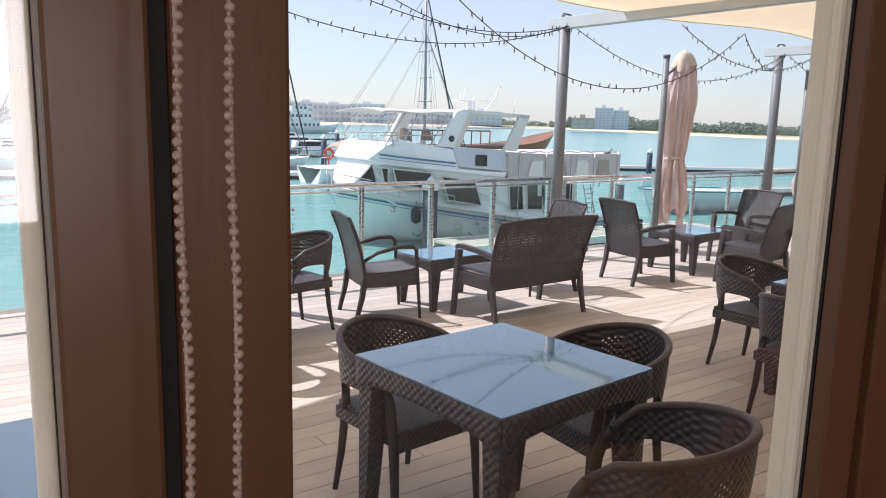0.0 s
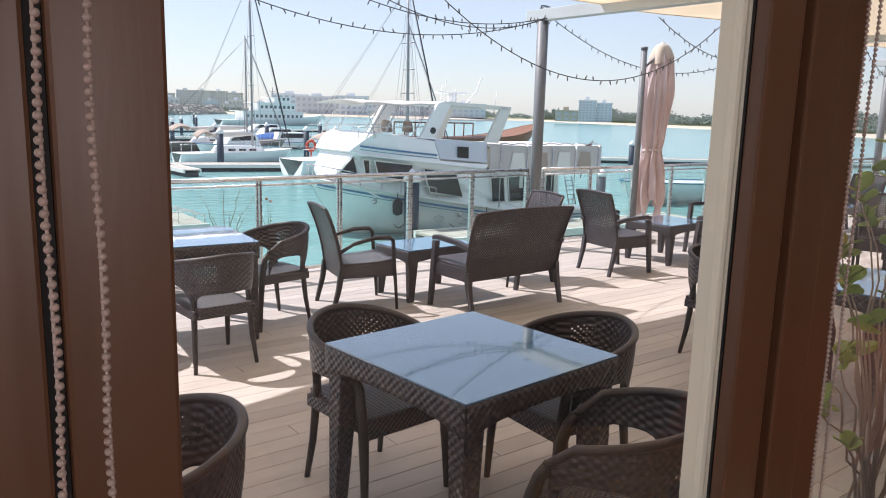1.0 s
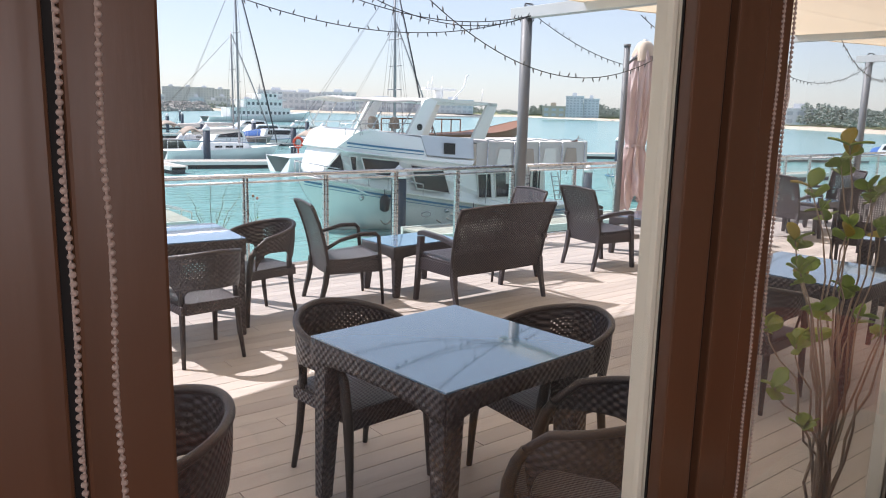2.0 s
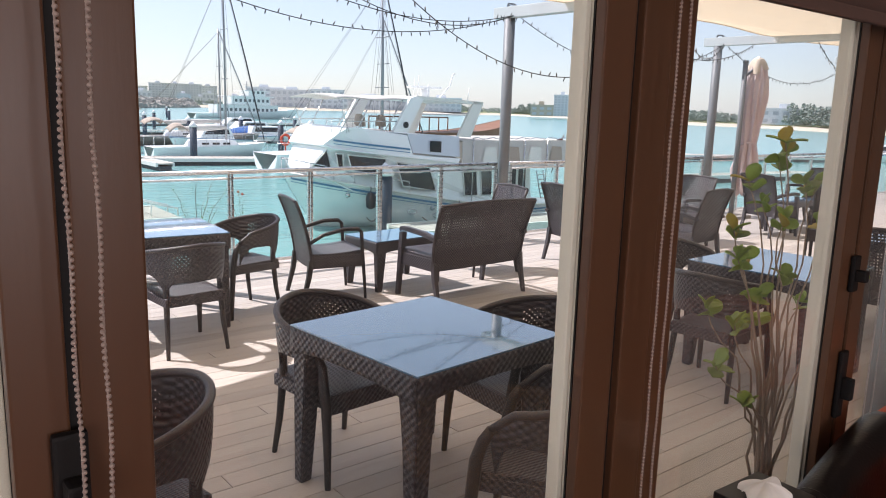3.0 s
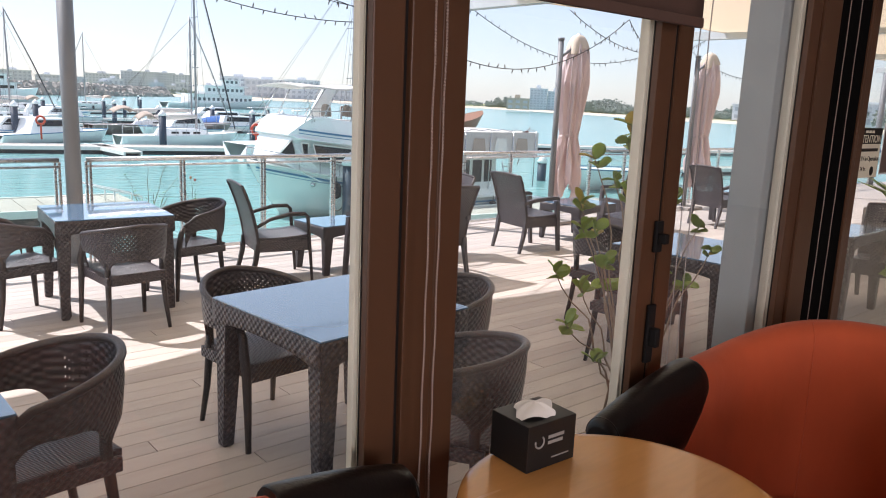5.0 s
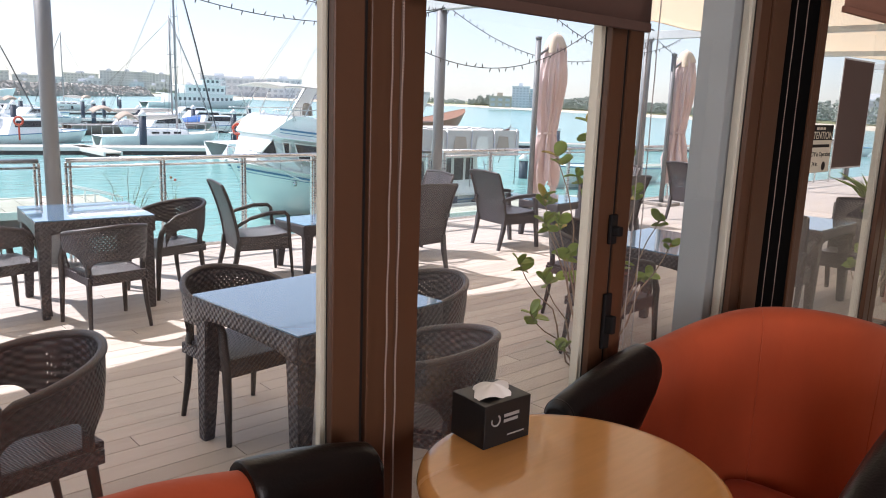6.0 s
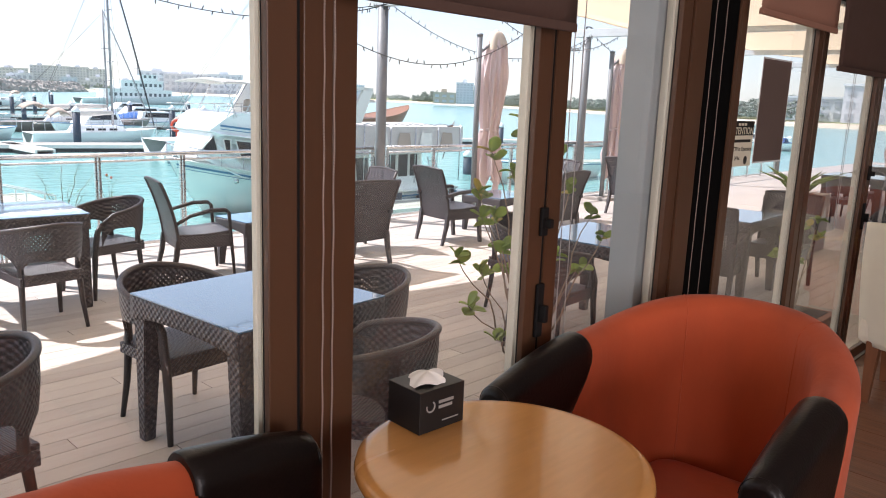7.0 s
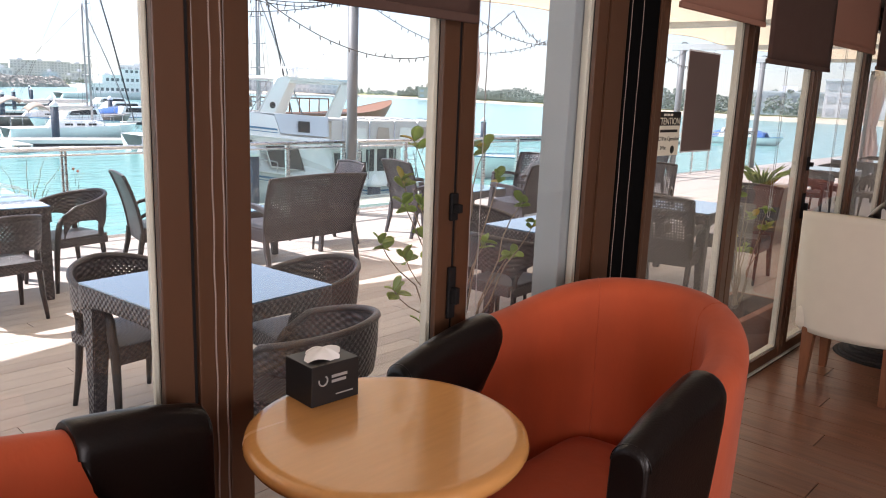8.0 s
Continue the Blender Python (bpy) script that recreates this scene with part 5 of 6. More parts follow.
bm = bmesh.new()
prism(bm, [(4.36, 2.03), (6.84, 1.93), (6.84, 2.01), (4.40, 2.11)], -1.5, 1.5)
part("hardtop", bm, GEL_CREAM, y, "cream hardtop over the flybridge")
bm = bmesh.new()
sheet(bm, lambda u, v: (1.9 + 2.2 * u, -1.4 + 2.8 * v, 1.98 + 0.10 * math.sin(math.pi * v) + 0.02 * math.sin(9 * u)), 14, 10, 0.03)
part("bimini", bm, CANVAS, y, "pale canvas bimini")
bm = bmesh.new()
for sd in (-1, 1):
    for x0, x1 in ((2.3, 1.95), (2.5, 3.0), (3.4, 4.0), (2.0, 2.6)):
        tube(bm, [(x0, sd * 1.35, 1.08), (x1, sd * 1.38, 1.98)], 0.016, 6)
    tube(bm, [(1.6, sd * 1.35, 1.36), (4.2, sd * 1.4, 1.40)], 0.014, 6)
    for k in range(6):
        tube(bm, [(1.75 + 0.45 * k, sd * 1.38, 1.06), (1.75 + 0.45 * k, sd * 1.38, 1.38)], 0.010, 5)
part("frame_tubes", bm, STEEL, y)
for x, yy in ((2.75, -0.8), (3.55, -0.6), (3.6, 0.7)):
    bm = bmesh.new()
    sheet(bm, lambda u, v: (x + 0.35 * u + 0.10 * v, yy - 0.35 + 0.7 * u * 0 + 0.7 * v * 0 + 0.7 * (0.5 - 0.5 * math.cos(math.pi * u)), 1.02 + 0.48 * math.sin(math.pi * (0.08 + 0.84 * v)) ** 0.6), 10, 10, 0.10)
    part("seat_cover", bm, TAUPE_CANVAS, y, "taupe covered helm seat")
bm = bmesh.new()
box(bm, 5.15, 6.35, -0.10, 0.10, 2.36, 2.43, 0.02)
tube(bm, [(5.75, 0, 2.0), (5.75, 0, 2.36)], 0.14, 12)
part("radar", bm, GEL_WHITE, y, "white radar scanner")
bm = bmesh.new()
tube(bm, [(6.5, 0.3, 2.08), (6.95, 0.3, 2.5), (7.05, 0.3, 2.85), (7.12, 0.3, 2.88)], [0.03, 0.02, 0.02, 0.035], 6)
for x, h in ((5.1, 2.6), (5.25, 2.75), (7.2, 2.45), (5.6, 2.5)):
    tube(bm, [(x, -0.3, 2.06), (x + 0.05, -0.3, h)], 0.012, 5)
part("antenna", bm, GEL_WHITE, y)
# canvas enclosure over the aft deck and the cockpit
bm = bmesh.new()


def enclosure(u, v):
    a = math.pi * v
    return (6.0 + 4.70 * u, -1.62 * math.cos(a) if 0.2 < v < 0.8 else -1.62 * math.copysign(1, 0.5 - v), (0.86 - 0.05 * math.sin(7 * math.pi * u) ** 2) if 0.2 < v < 0.8 else 0.02 + 0.84 * min(v, 1 - v) / 0.2)


sheet(bm, enclosure, 28, 20, 0.02, smooth=False)
part("canvas_cover", bm, CANVAS, y, "pale canvas enclosure with clear panels")
for k in range(4):
    bm = bmesh.new()
    x = 6.75 + 0.95 * k
    bm.faces.new([bm.verts.new(p) for p in ((x, -1.655, 0.20), (x + 0.62, -1.655, 0.18), (x + 0.55, -1.655, 0.66), (x + 0.12, -1.655, 0.68))])
    part("clear_panel", bm, TAUPE_CANVAS if k % 2 else GEL_CREAM, y)
bm = bmesh.new()
for x in (6.4, 7.45, 8.5, 9.5, 10.55):
    tube(bm, [(x, -1.64, -0.95), (x, -1.66, 0.92)], 0.018, 6)
tube(bm, [(6.4 + 0.2 * k, -1.60, 0.93 + 0.03 * math.sin(k * 2.0)) for k in range(22)], 0.018, 6)
part("canvas_frame", bm, STEEL, y)
bm = bmesh.new()
prism(bm, [(7.3, 0.10), (8.9, 0.08), (8.9, -0.95), (7.3, -0.98)], -1.50, 1.50)
part("cockpit_bulkhead", bm, GEL_CREAM, y)
for x0, x1 in ((7.45, 7.78), (7.92, 8.30), (8.42, 8.72)):
    boxpart("door_window", (x0, x1, -1.52, -1.502, -0.72, -0.02), DARK_GLASS, y)
bm = bmesh.new()
tube(bm, [(9.25, -1.72, -1.0), (9.05, -1.66, -0.1)], 0.02, 6)
tube(bm, [(9.55, -1.72, -1.0), (9.35, -1.66, -0.1)], 0.02, 6)
for k in range(6):
    tube(bm, [(9.25 - 0.033 * k, -1.71, -0.98 + 0.15 * k), (9.55 - 0.033 * k, -1.71, -0.98 + 0.15 * k)], 0.014, 5)
part("ladder", bm, STEEL, y)
bm = bmesh.new()
box(bm, 10.2, 11.15, -1.6, 1.6, -1.42, -1.34, 0.02)
part("swim_platform", bm, GEL_WHITE, y)
bm = bmesh.new()
tube(bm, [(9.9, -1.5, -0.2), (10.35, -1.55, 1.05)], 0.014, 6)
part("flag_staff", bm, WALNUT, y)
bm = bmesh.new()
sheet(bm, lambda u, v: (10.33 - 0.30 * v - 0.05 * u, -1.54 + 0.05 * math.sin(5 * u), 0.98 - 0.55 * u - 0.1 * v), 8, 6, 0.006)
part("flag", bm, mat("faded_red_flag", (0.22, 0.05, 0.04), 0.9), y, "furled dark red flag")
# bow rail, pulpit, fenders, lines
bm = bmesh.new()
for sd in (-1, 1):
    pts = [edge(0.0 + 0.32 * k / 12, 0.36 - 0.05 * (k / 12), -0.02, sd) for k in range(13)]
    tube(bm, pts, 0.018, 6)
    for k in range(0, 13, 2):
        a = edge(0.32 * k / 12, -0.02, -0.02, sd)
        tube(bm, [a, pts[k]], 0.013, 5)
part("pulpit", bm, STEEL, y, "steel bow rail")
for s0 in (0.20, 0.50, 0.56, 0.80):
    bm = bmesh.new()
    p = edge(s0, 0, 0.06)
    lathe(bm, [(0.03, -0.62), (0.13, -0.56), (0.14, -0.30), (0.10, -0.20), (0.03, -0.16)], 14, p)
    tube(bm, [p, p + Vector((0, 0, -0.18))], 0.012, 5)
    part("fender", bm, FENDER, y, "dark fender on a rope")
for s0 in (0.14, 0.24, 0.40, 0.52):
    bm = bmesh.new()
    p = edge(s0, -0.34, 0.02)
    bmesh.ops.create_icosphere(bm, subdivisions=2, radius=0.075, matrix=Matrix.Translation(p))
    part("hull_fitting", bm, STEEL, y)
for s0 in (0.33, 0.42):
    bm = bmesh.new()
    p = edge(s0, -0.52, 0.008)
    tube(bm, [p + Vector((0.16 * math.cos(a), 0, 0.07 * math.sin(a))) for a in (k * 2 * math.pi / 16 for k in range(17))], 0.018, 5)
    part("hawse_ring", bm, STEEL, y)
for a, b in (((0.24, 11.0, 16.5), (0, 0, 0)), ((0.52, 12.4, 15.9), (0, 0, 0))):
    bm = bmesh.new()
    p = edge(a[0], -0.3, 0.02)
    q = Vector((a[1] - YX, a[2] - YY, -1.15))
    tube(bm, [p.lerp(q, k / 10) - Vector((0, 0, 0.30 * 4 * k / 10 * (1 - k / 10))) for k in range(11)], 0.018, 5)
    part("mooring_line", bm, ROPE, y)


def small_boat(at, L, B, label, cabin=True, hull_mat=None, name="motor_boat", h=0.75):
    b2 = thing(name, label, "boat", "boats in the marina", at)
    bm = bmesh.new()
    ed = hull(bm, L, B, lambda s: h * (1 - 0.35 * s), -0.2, rake=0.6, n=14)
    part("hull", bm, hull_mat or GEL_WHITE, b2)
    bm = bmesh.new()
    for sd in (-1, 1):
        tube(bm, [ed(k / 14, 0.0, 0.015, sd) for k in range(15)], 0.03, 5)
    part("rub_rail", bm, STRIPE_BLUE if L < 9 else GEL_CREAM, b2)
    if cabin:
        bm = bmesh.new()
        prism(bm, [(L * 0.28, h * 0.75), (L * 0.40, h * 0.75 + 0.85), (L * 0.72, h * 0.75 + 0.85), (L * 0.78, h * 0.6)], -B * 0.36, B * 0.36, 0.12)
        part("cabin", bm, GEL_WHITE, b2)
        for sd in (-1, 1):
            bm = bmesh.new()
            bm.faces.new([bm.verts.new(p) for p in ((L * 0.36, sd * B * 0.345, h * 0.75 + 0.40), (L * 0.42, sd * B * 0.32, h * 0.75 + 0.76), (L * 0.69, sd * B * 0.32, h * 0.75 + 0.76), (L * 0.71, sd * B * 0.345, h * 0.75 + 0.40))])
            part("window", bm, DARK_GLASS, b2)
    bm = bmesh.new()
    for sd in (-1, 1):
        tube(bm, [ed(0.45 * k / 8, 0.45, -0.03, sd) for k in range(9)], 0.015, 5)
        for k in range(0, 9, 2):
            tube(bm, [ed(0.45 * k / 8, 0, -0.03, sd), ed(0.45 * k / 8, 0.45, -0.03, sd)], 0.011, 5)
    part("guard_rail", bm, STEEL, b2)
    return b2


def sail_boat(at, L, B, mast, label, mast_x=0.42, hull_mat=None, h=0.85):
    b2 = thing("sailing_boat", label, "sailing boat", "boats in the marina", at)
    bm = bmesh.new()
    ed = hull(bm, L, B, lambda s: h + 0.25 * (1 - s) ** 2, -0.2, rake=0.8, n=16)
    part("hull", bm, hull_mat or GEL_WHITE, b2)
    bm = bmesh.new()
    prism(bm, [(L * 0.25, h * 0.95), (L * 0.32, h + 0.38), (L * 0.66, h + 0.42), (L * 0.70, h * 0.9)], -B * 0.28, B * 0.28, 0.1)
    part("coachroof", bm, GEL_WHITE, b2)
    for k in range(3):
        for sd in (-1, 1):
            boxpart("window", (L * (0.36 + 0.09 * k), L * (0.42 + 0.09 * k), sd * B * 0.268 - 0.01, sd * B * 0.268 + 0.01, h + 0.12, h + 0.24), DARK_GLASS, b2)
    for k in range(5):
        s0 = 0.15 + 0.17 * k
        boxpart("hull_window" if k % 2 else "fender", *([(ed(s0).x, ed(s0).x + 0.55, -ed(s0).y * 0 + ed(s0, 0, 0.0, -1).y - 0.01, ed(s0, 0, 0.0, -1).y + 0.02, h * 0.52, h * 0.64)] if k % 2 else [(ed(s0).x, ed(s0).x + 0.22, ed(s0, 0, 0.2, -1).y, ed(s0, 0, 0.0, -1).y, h * 0.25, h * 0.80)]), FENDER, b2)
    mx = L * mast_x
    bm = bmesh.new()
    tube(bm, [(mx, 0, h), (mx, 0, mast * 0.6), (mx + 0.05, 0, mast)], [0.075, 0.065, 0.045], 8)
    part("mast", bm, ALUMINIUM, b2)
    bm = bmesh.new()
    for z in (0.42, 0.68):
        tube(bm, [(mx, -B * 0.22, mast * z), (mx, B * 0.22, mast * z)], 0.03, 5)
    part("spreaders", bm, ALUMINIUM, b2)
    bm = bmesh.new()
    for x1, y1 in ((0.1, 0.0), (L * 0.98, 0.25), (L * 0.98, -0.25), (mx + 0.2, B * 0.45), (mx + 0.2, -B * 0.45), (mx - 0.3, B * 0.45), (mx - 0.3, -B * 0.45)):
        tube(bm, [(mx, 0, mast * 0.97), (x1, y1, h + 0.1)], 0.008, 4)
    part("rigging", bm, CABLE, b2)
    bm = bmesh.new()
    tube(bm, [(0.15, 0, h + 0.4), (mx * 0.5, 0, (h + 0.4 + mast * 0.98) / 2), (mx - 0.02, 0, mast * 0.98)], [0.04, 0.05, 0.03], 6)
    part("furled_jib", bm, FENDER if hull_mat is None else ALUMINIUM, b2, "dark furled headsail")
    bm = bmesh.new()
    tube(bm, [(mx, 0, h + 1.15), (mx + L * 0.18, 0, h + 1.10), (mx + L * 0.40, 0, h + 1.05)], [0.10, 0.20, 0.12], 8)
    part("sail_cover", bm, CANVAS, b2, "cream stowed mainsail")
    bm = bmesh.new()
    sheet(bm, lambda u, v: (L * 0.70 + L * 0.16 * u, -B * 0.3 + B * 0.6 * v, h + 0.55 + 0.65 * math.sin(math.pi * (0.15 + 0.7 * u)) + 0.2 * math.sin(math.pi * v)), 8, 8, 0.03)
    part("spray_hood", bm, TAUPE_CANVAS, b2)
    bm = bmesh.new()
    for sd in (-1, 1):
        tube(bm, [ed(k / 12, 0.55, -0.03, sd) for k in range(13)], 0.012, 4)
        for k in range(13):
            tube(bm, [ed(k / 12, 0, -0.03, sd), ed(k / 12, 0.55, -0.03, sd)], 0.011, 4)
    part("lifelines", bm, STEEL, b2)
    return b2


def at_sea(x, y0, r):
    return pose(x, y0, SEA, 0, 0, r)


# bow of these boats is at the local origin, the stern along local +x
sail_boat(at_sea(21.9, 45.2, 178), 7.4, 2.3, 11.4, "white sailing boat with a cream mainsail cover", 0.36, None, 0.66)
sail_boat(at_sea(27.5, 58.0, 178), 11.0, 3.2, 9.0, "grey-brown hulled sailing boat at the far pontoon", 0.3, mat("grey_brown_hull", (0.22, 0.18, 0.16), 0.4), 0.7)
sail_boat(at_sea(27.3, 36.0, 181), 10.0, 3.0, 10.6, "white sailing boat moored behind the yacht", 0.27)
sail_boat(at_sea(31.5, 40.5, 181), 9.0, 3.0, 8.9, "small sailing boat with a bare mast", 0.42, mat("dark_hull", (0.10, 0.08, 0.07), 0.5), 0.7)
sail_boat(at_sea(4.0, 64.0, 5), 9.0, 3.0, 15.0, "white sailing boat among the far moorings", 0.45)
sail_boat(at_sea(12.5, 88.0, 5), 9.0, 3.0, 12.0, "white sailing boat among the far moorings", 0.45)
small_boat(at_sea(23.6, 19.2, 3), 7.5, 2.5, "white open motor boat with a steel guard rail", False, h=0.95)
small_boat(at_sea(33.0, 60.0, 170), 7.0, 2.6, "white motor boat with a blue cover")
for x, yy, r, L in ((3.0, 50.0, 10, 7.5), (5.5, 58.0, 15, 8.0), (9.0, 70.0, 170, 9.0), (15.0, 75.0, 20, 8.0), (-2.0, 46.0, 100, 8.0), (1.0, 66.0, 12, 9.0), (24.0, 84.0, 175, 8.0), (-5.0, 54.0, 15, 9.0), (30.0, 74.0, 10, 8.0)):
    small_boat(at_sea(x, yy, r), L, 2.8, "white motor boat with a small cabin at the pontoon")
for x, yy, r, L, mh in ((-6.0, 72.0, 8, 9.0, 11.0), (2.0, 80.0, 186, 10.0, 12.5), (8.5, 96.0, 4, 9.0, 9.5), (19.0, 104.0, 183, 10.0, 12.0), (29.0, 118.0, 3, 9.0, 11.0), (16.5, 66.0, 184, 8.0, 9.0)):
    sail_boat(at_sea(x, yy, r), L, 2.9, mh, "white sailing boat among the far moorings", 0.44)
for x, yy, r, L in ((7.0, 50.5, 12, 6.5), (15.5, 50.5, 195, 7.0), (19.0, 55.0, 12, 6.5), (10.5, 60.5, 190, 7.0), (22.0, 63.5, 10, 7.0), (4.0, 54.5, 190, 6.5), (36.0, 92.0, 6, 9.0), (14.0, 88.0, 8, 8.0)):
    small_boat(at_sea(x, yy, r), L, 2.5, "white motor boat with a small cabin at the pontoon")
small_boat(at_sea(69.2, 22.3, 100), 7.0, 2.5, "white motor boat moored beyond the far terrace")
for x, yy, r in ((69.6, 23.9, 98), (31.0, 61.5, 170), (-2.0, 57.5, 14)):
    b2 = thing("boat_cover", "blue canvas cover over a moored boat", "boat cover", "", at_sea(x, yy, r))
    bm = bmesh.new()
    sheet(bm, lambda u, v: (4.5 * u, -1.1 + 2.2 * v, 0.5 + 0.9 * math.sin(math.pi * v) ** 0.7 * (0.6 + 0.4 * math.sin(math.pi * u))), 12, 8, 0.03)
    part("cloth", bm, BLUE_CANVAS, b2)

# wooden dhow
d = thing("dhow", "varnished wooden dhow with a high raked prow", "boat", "", at_sea(41.5, 43.0, 181))
bm = bmesh.new()
hull(bm, 13.0, 3.6, lambda s: 1.55 + 1.25 * (1 - s) ** 4 + 0.2 * s, -0.3, rake=2.4, n=20)
part("hull", bm, DHOW_WOOD, d)
bm = bmesh.new()
for k in range(9):
    tube(bm, [(5 + 0.9 * k, -1.6, 1.7), (5 + 0.9 * k, -1.6, 2.7)], 0.05, 5)
tube(bm, [(5, -1.6, 2.7), (12.2, -1.6, 2.7)], 0.05, 5)
part("rail", bm, DHOW_WOOD, d)
bm = bmesh.new()
box(bm, 5.0, 12.4, -1.7, 1.7, 2.9, 3.0)
part("awning", bm, CANVAS, d)


# large white passenger vessel
s2 = thing("passenger_ship", "large white two-decked vessel across the basin", "ship", "", at_sea(81.0, 152.0, 180))
bm = bmesh.new()
hull(bm, 24.0, 5.6, lambda s: 1.0 + 1.3 * (1 - s) ** 2, -0.6, rake=2.2, n=20)
part("hull", bm, GEL_WHITE, s2)
for nm, x0, x1, z0, z1 in (("lower_cabin", 6.0, 19.5, 1.0, 2.75), ("upper_cabin", 7.9, 16.4, 2.9, 4.5), ("wheelhouse", 9.0, 12.6, 4.62, 5.7)):
    boxpart(nm, (x0, x1, -2.3, 2.3, z0, z1), GEL_WHITE, s2)
    n = int((x1 - x0) / 1.0)
    for k in range(n):
        boxpart("window", (x0 + 0.28 + k, x0 + 0.80 + k, 2.28, 2.34, z0 + 0.55, z0 + 1.15), SHIP_WINDOW, s2)
    boxpart("deck_roof", (x0 - 0.9, x1 + 1.1, -2.6, 2.6, z1, z1 + 0.12), GEL_WHITE, s2)
bm = bmesh.new()
tube(bm, [(12, 0, 5.6), (12, 0, 7.9)], 0.09, 6)
tube(bm, [(11.3, 0, 7.0), (12.7, 0, 7.0)], 0.06, 6)
part("mast", bm, ALUMINIUM, s2)
s3 = thing("passenger_ship", "white motor cruiser on the far side of the basin", "ship", "", at_sea(34.0, 150.0, 184))
bm = bmesh.new()
hull(bm, 15.0, 4.6, lambda s: 1.9 + 0.9 * (1 - s) ** 2, -0.4, rake=1.6, n=16)
part("hull", bm, GEL_WHITE, s3)
for nm, x0, x1, z0, z1 in (("lower_cabin", 4.0, 13.0, 1.9, 3.4), ("upper_cabin", 5.5, 10.0, 3.5, 4.8)):
    boxpart(nm, (x0, x1, -1.9, 1.9, z0, z1), GEL_WHITE, s3)
    boxpart("window", (x0 + 0.4, x1 - 0.4, 1.88, 1.94, z0 + 0.6, z0 + 1.1), DARK_GLASS, s3)
    boxpart("deck_roof", (x0 - 0.8, x1 + 1.0, -2.1, 2.1, z1, z1 + 0.12), GEL_WHITE, s3)


# ---- pontoons and piles ----
def pontoon(p, q, width, label="pale boarded floating pontoon with dark floats"):
    p, q = Vector((*p, 0)), Vector((*q, 0))
    d2 = q - p
    L = d2.length
    r = math.degrees(math.atan2(d2.y, d2.x))
    t2 = thing("pontoon", label, "pontoon", "marina pontoons", pose(p.x, p.y, SEA, 0, 0, r))
    boxpart("float_tank", (0, L, -width / 2 + 0.1, width / 2 - 0.1, -0.3, 0.22), DOCK_FLOAT, t2)
    bm = bmesh.new()
    n = max(2, int(L / 0.5))
    for k in range(n):
        box(bm, L * k / n + 0.01, L * (k + 1) / n - 0.01, -width / 2, width / 2, 0.30, 0.36)
    part("boards", bm, DOCK, t2, "rows of grey boards")
    for sd in (-1, 1):
        boxpart("edge_beam", (0, L, sd * width / 2 - 0.05, sd * width / 2 + 0.05, 0.20, 0.385), GEL_CREAM, t2, "pale edge beam")
    return t2


for p, q, w2 in (((-14, 48.5), (21.5, 38.2), 1.8), ((12.3, 42.6), (12.45, 36.6), 0.8), ((-1.0, 46.0), (-1.2, 39.5), 0.8), ((-6, 56.0), (30, 60.5), 1.8), ((8, 63.5), (27, 67.5), 1.2),
                 ((18, 79), (46, 72), 1.6), ((10, 98), (60, 108), 1.8), ((21.5, 38.2), (28, 33.5), 1.6), ((36, 44), (64, 27), 1.8), ((30, 22.5), (44, 20.5), 1.2), ((2.6, 20.6), (7.0, 20.4), 2.6),
                 ((11.0, 14.9), (20.5, 14.3), 1.4)):
    pontoon(p, q, w2)


def pile(x, yy, top, label="dark blue mooring pile with a white pointed cap", r=0.20):
    t2 = thing("mooring_pile", label, "mooring pile", "mooring piles", pose(x, yy, SEA))
    bm = bmesh.new()
    tube(bm, [(0, 0, -1), (0, 0, top - SEA)], r, 14)
    sh = part("shaft", bm, PILE_BLUE, t2)
    bm = bmesh.new()
    lathe(bm, [(r + 0.03, top - SEA - 0.05), (r + 0.03, top - SEA + 0.06), (0.02, top - SEA + 0.30)], 14)
    part("cap", bm, CAP_WHITE, sh, "white pointed cap")


for x, yy, tp in ((11.42, 16.30, 0.02), (15.2, 15.6, -0.95), (10.12, 50, 0.5), (22.5, 71.6, 0.4), (26.3, 87.4, 0.3), (51.7, 151, 0.3), (25.0, 49.3, 0.35), (30.5, 55.0, 0.2), (36.0, 68.1, 0.3), (58, 62, -0.1), (25.9, 22.4, -0.75),
                  (30.0, 92, 0.3), (38, 110, 0.3), (19, 82, 0.3), (44, 35.5, -0.1), (2.0, 47.5, 0.4), (-4, 49, 0.4), (6.4, 45.6, 0.4), (16.2, 42.8, 0.35), (13.8, 61.5, 0.4), (21.6, 58.2, 0.3), (3.2, 62.0, 0.4), (28.5, 64.0, 0.3)):
    pile(x, yy, tp)
# fittings: red lifebuoy stand, yellow-blue power post, ladder
t2 = thing("lifebuoy_stand", "red lifebuoy on a stand on the pontoon", "lifebuoy", "", pose(10.6, 46.0, SEA + 0.37))
bm = bmesh.new()
tube(bm, [(0, 0, 0), (0, 0, 0.9)], 0.05, 6)
part("stand", bm, ORANGE_RED, t2)
bm = bmesh.new()
tube(bm, [(0.22 * math.cos(a), 0, 1.05 + 0.22 * math.sin(a)) for a in (k * 2 * math.pi / 16 for k in range(17))], 0.06, 6)
part("ring", bm, ORANGE_RED, t2)
t2 = thing("lifebuoy_stand", "red lifebuoy on a stand beside the yacht's bow", "lifebuoy", "", pose(20.5, 39.8, SEA + 0.37))
bm = bmesh.new()
tube(bm, [(0, 0, 0), (0, 0, 0.8)], 0.05, 6)
part("stand", bm, ORANGE_RED, t2)
bm = bmesh.new()
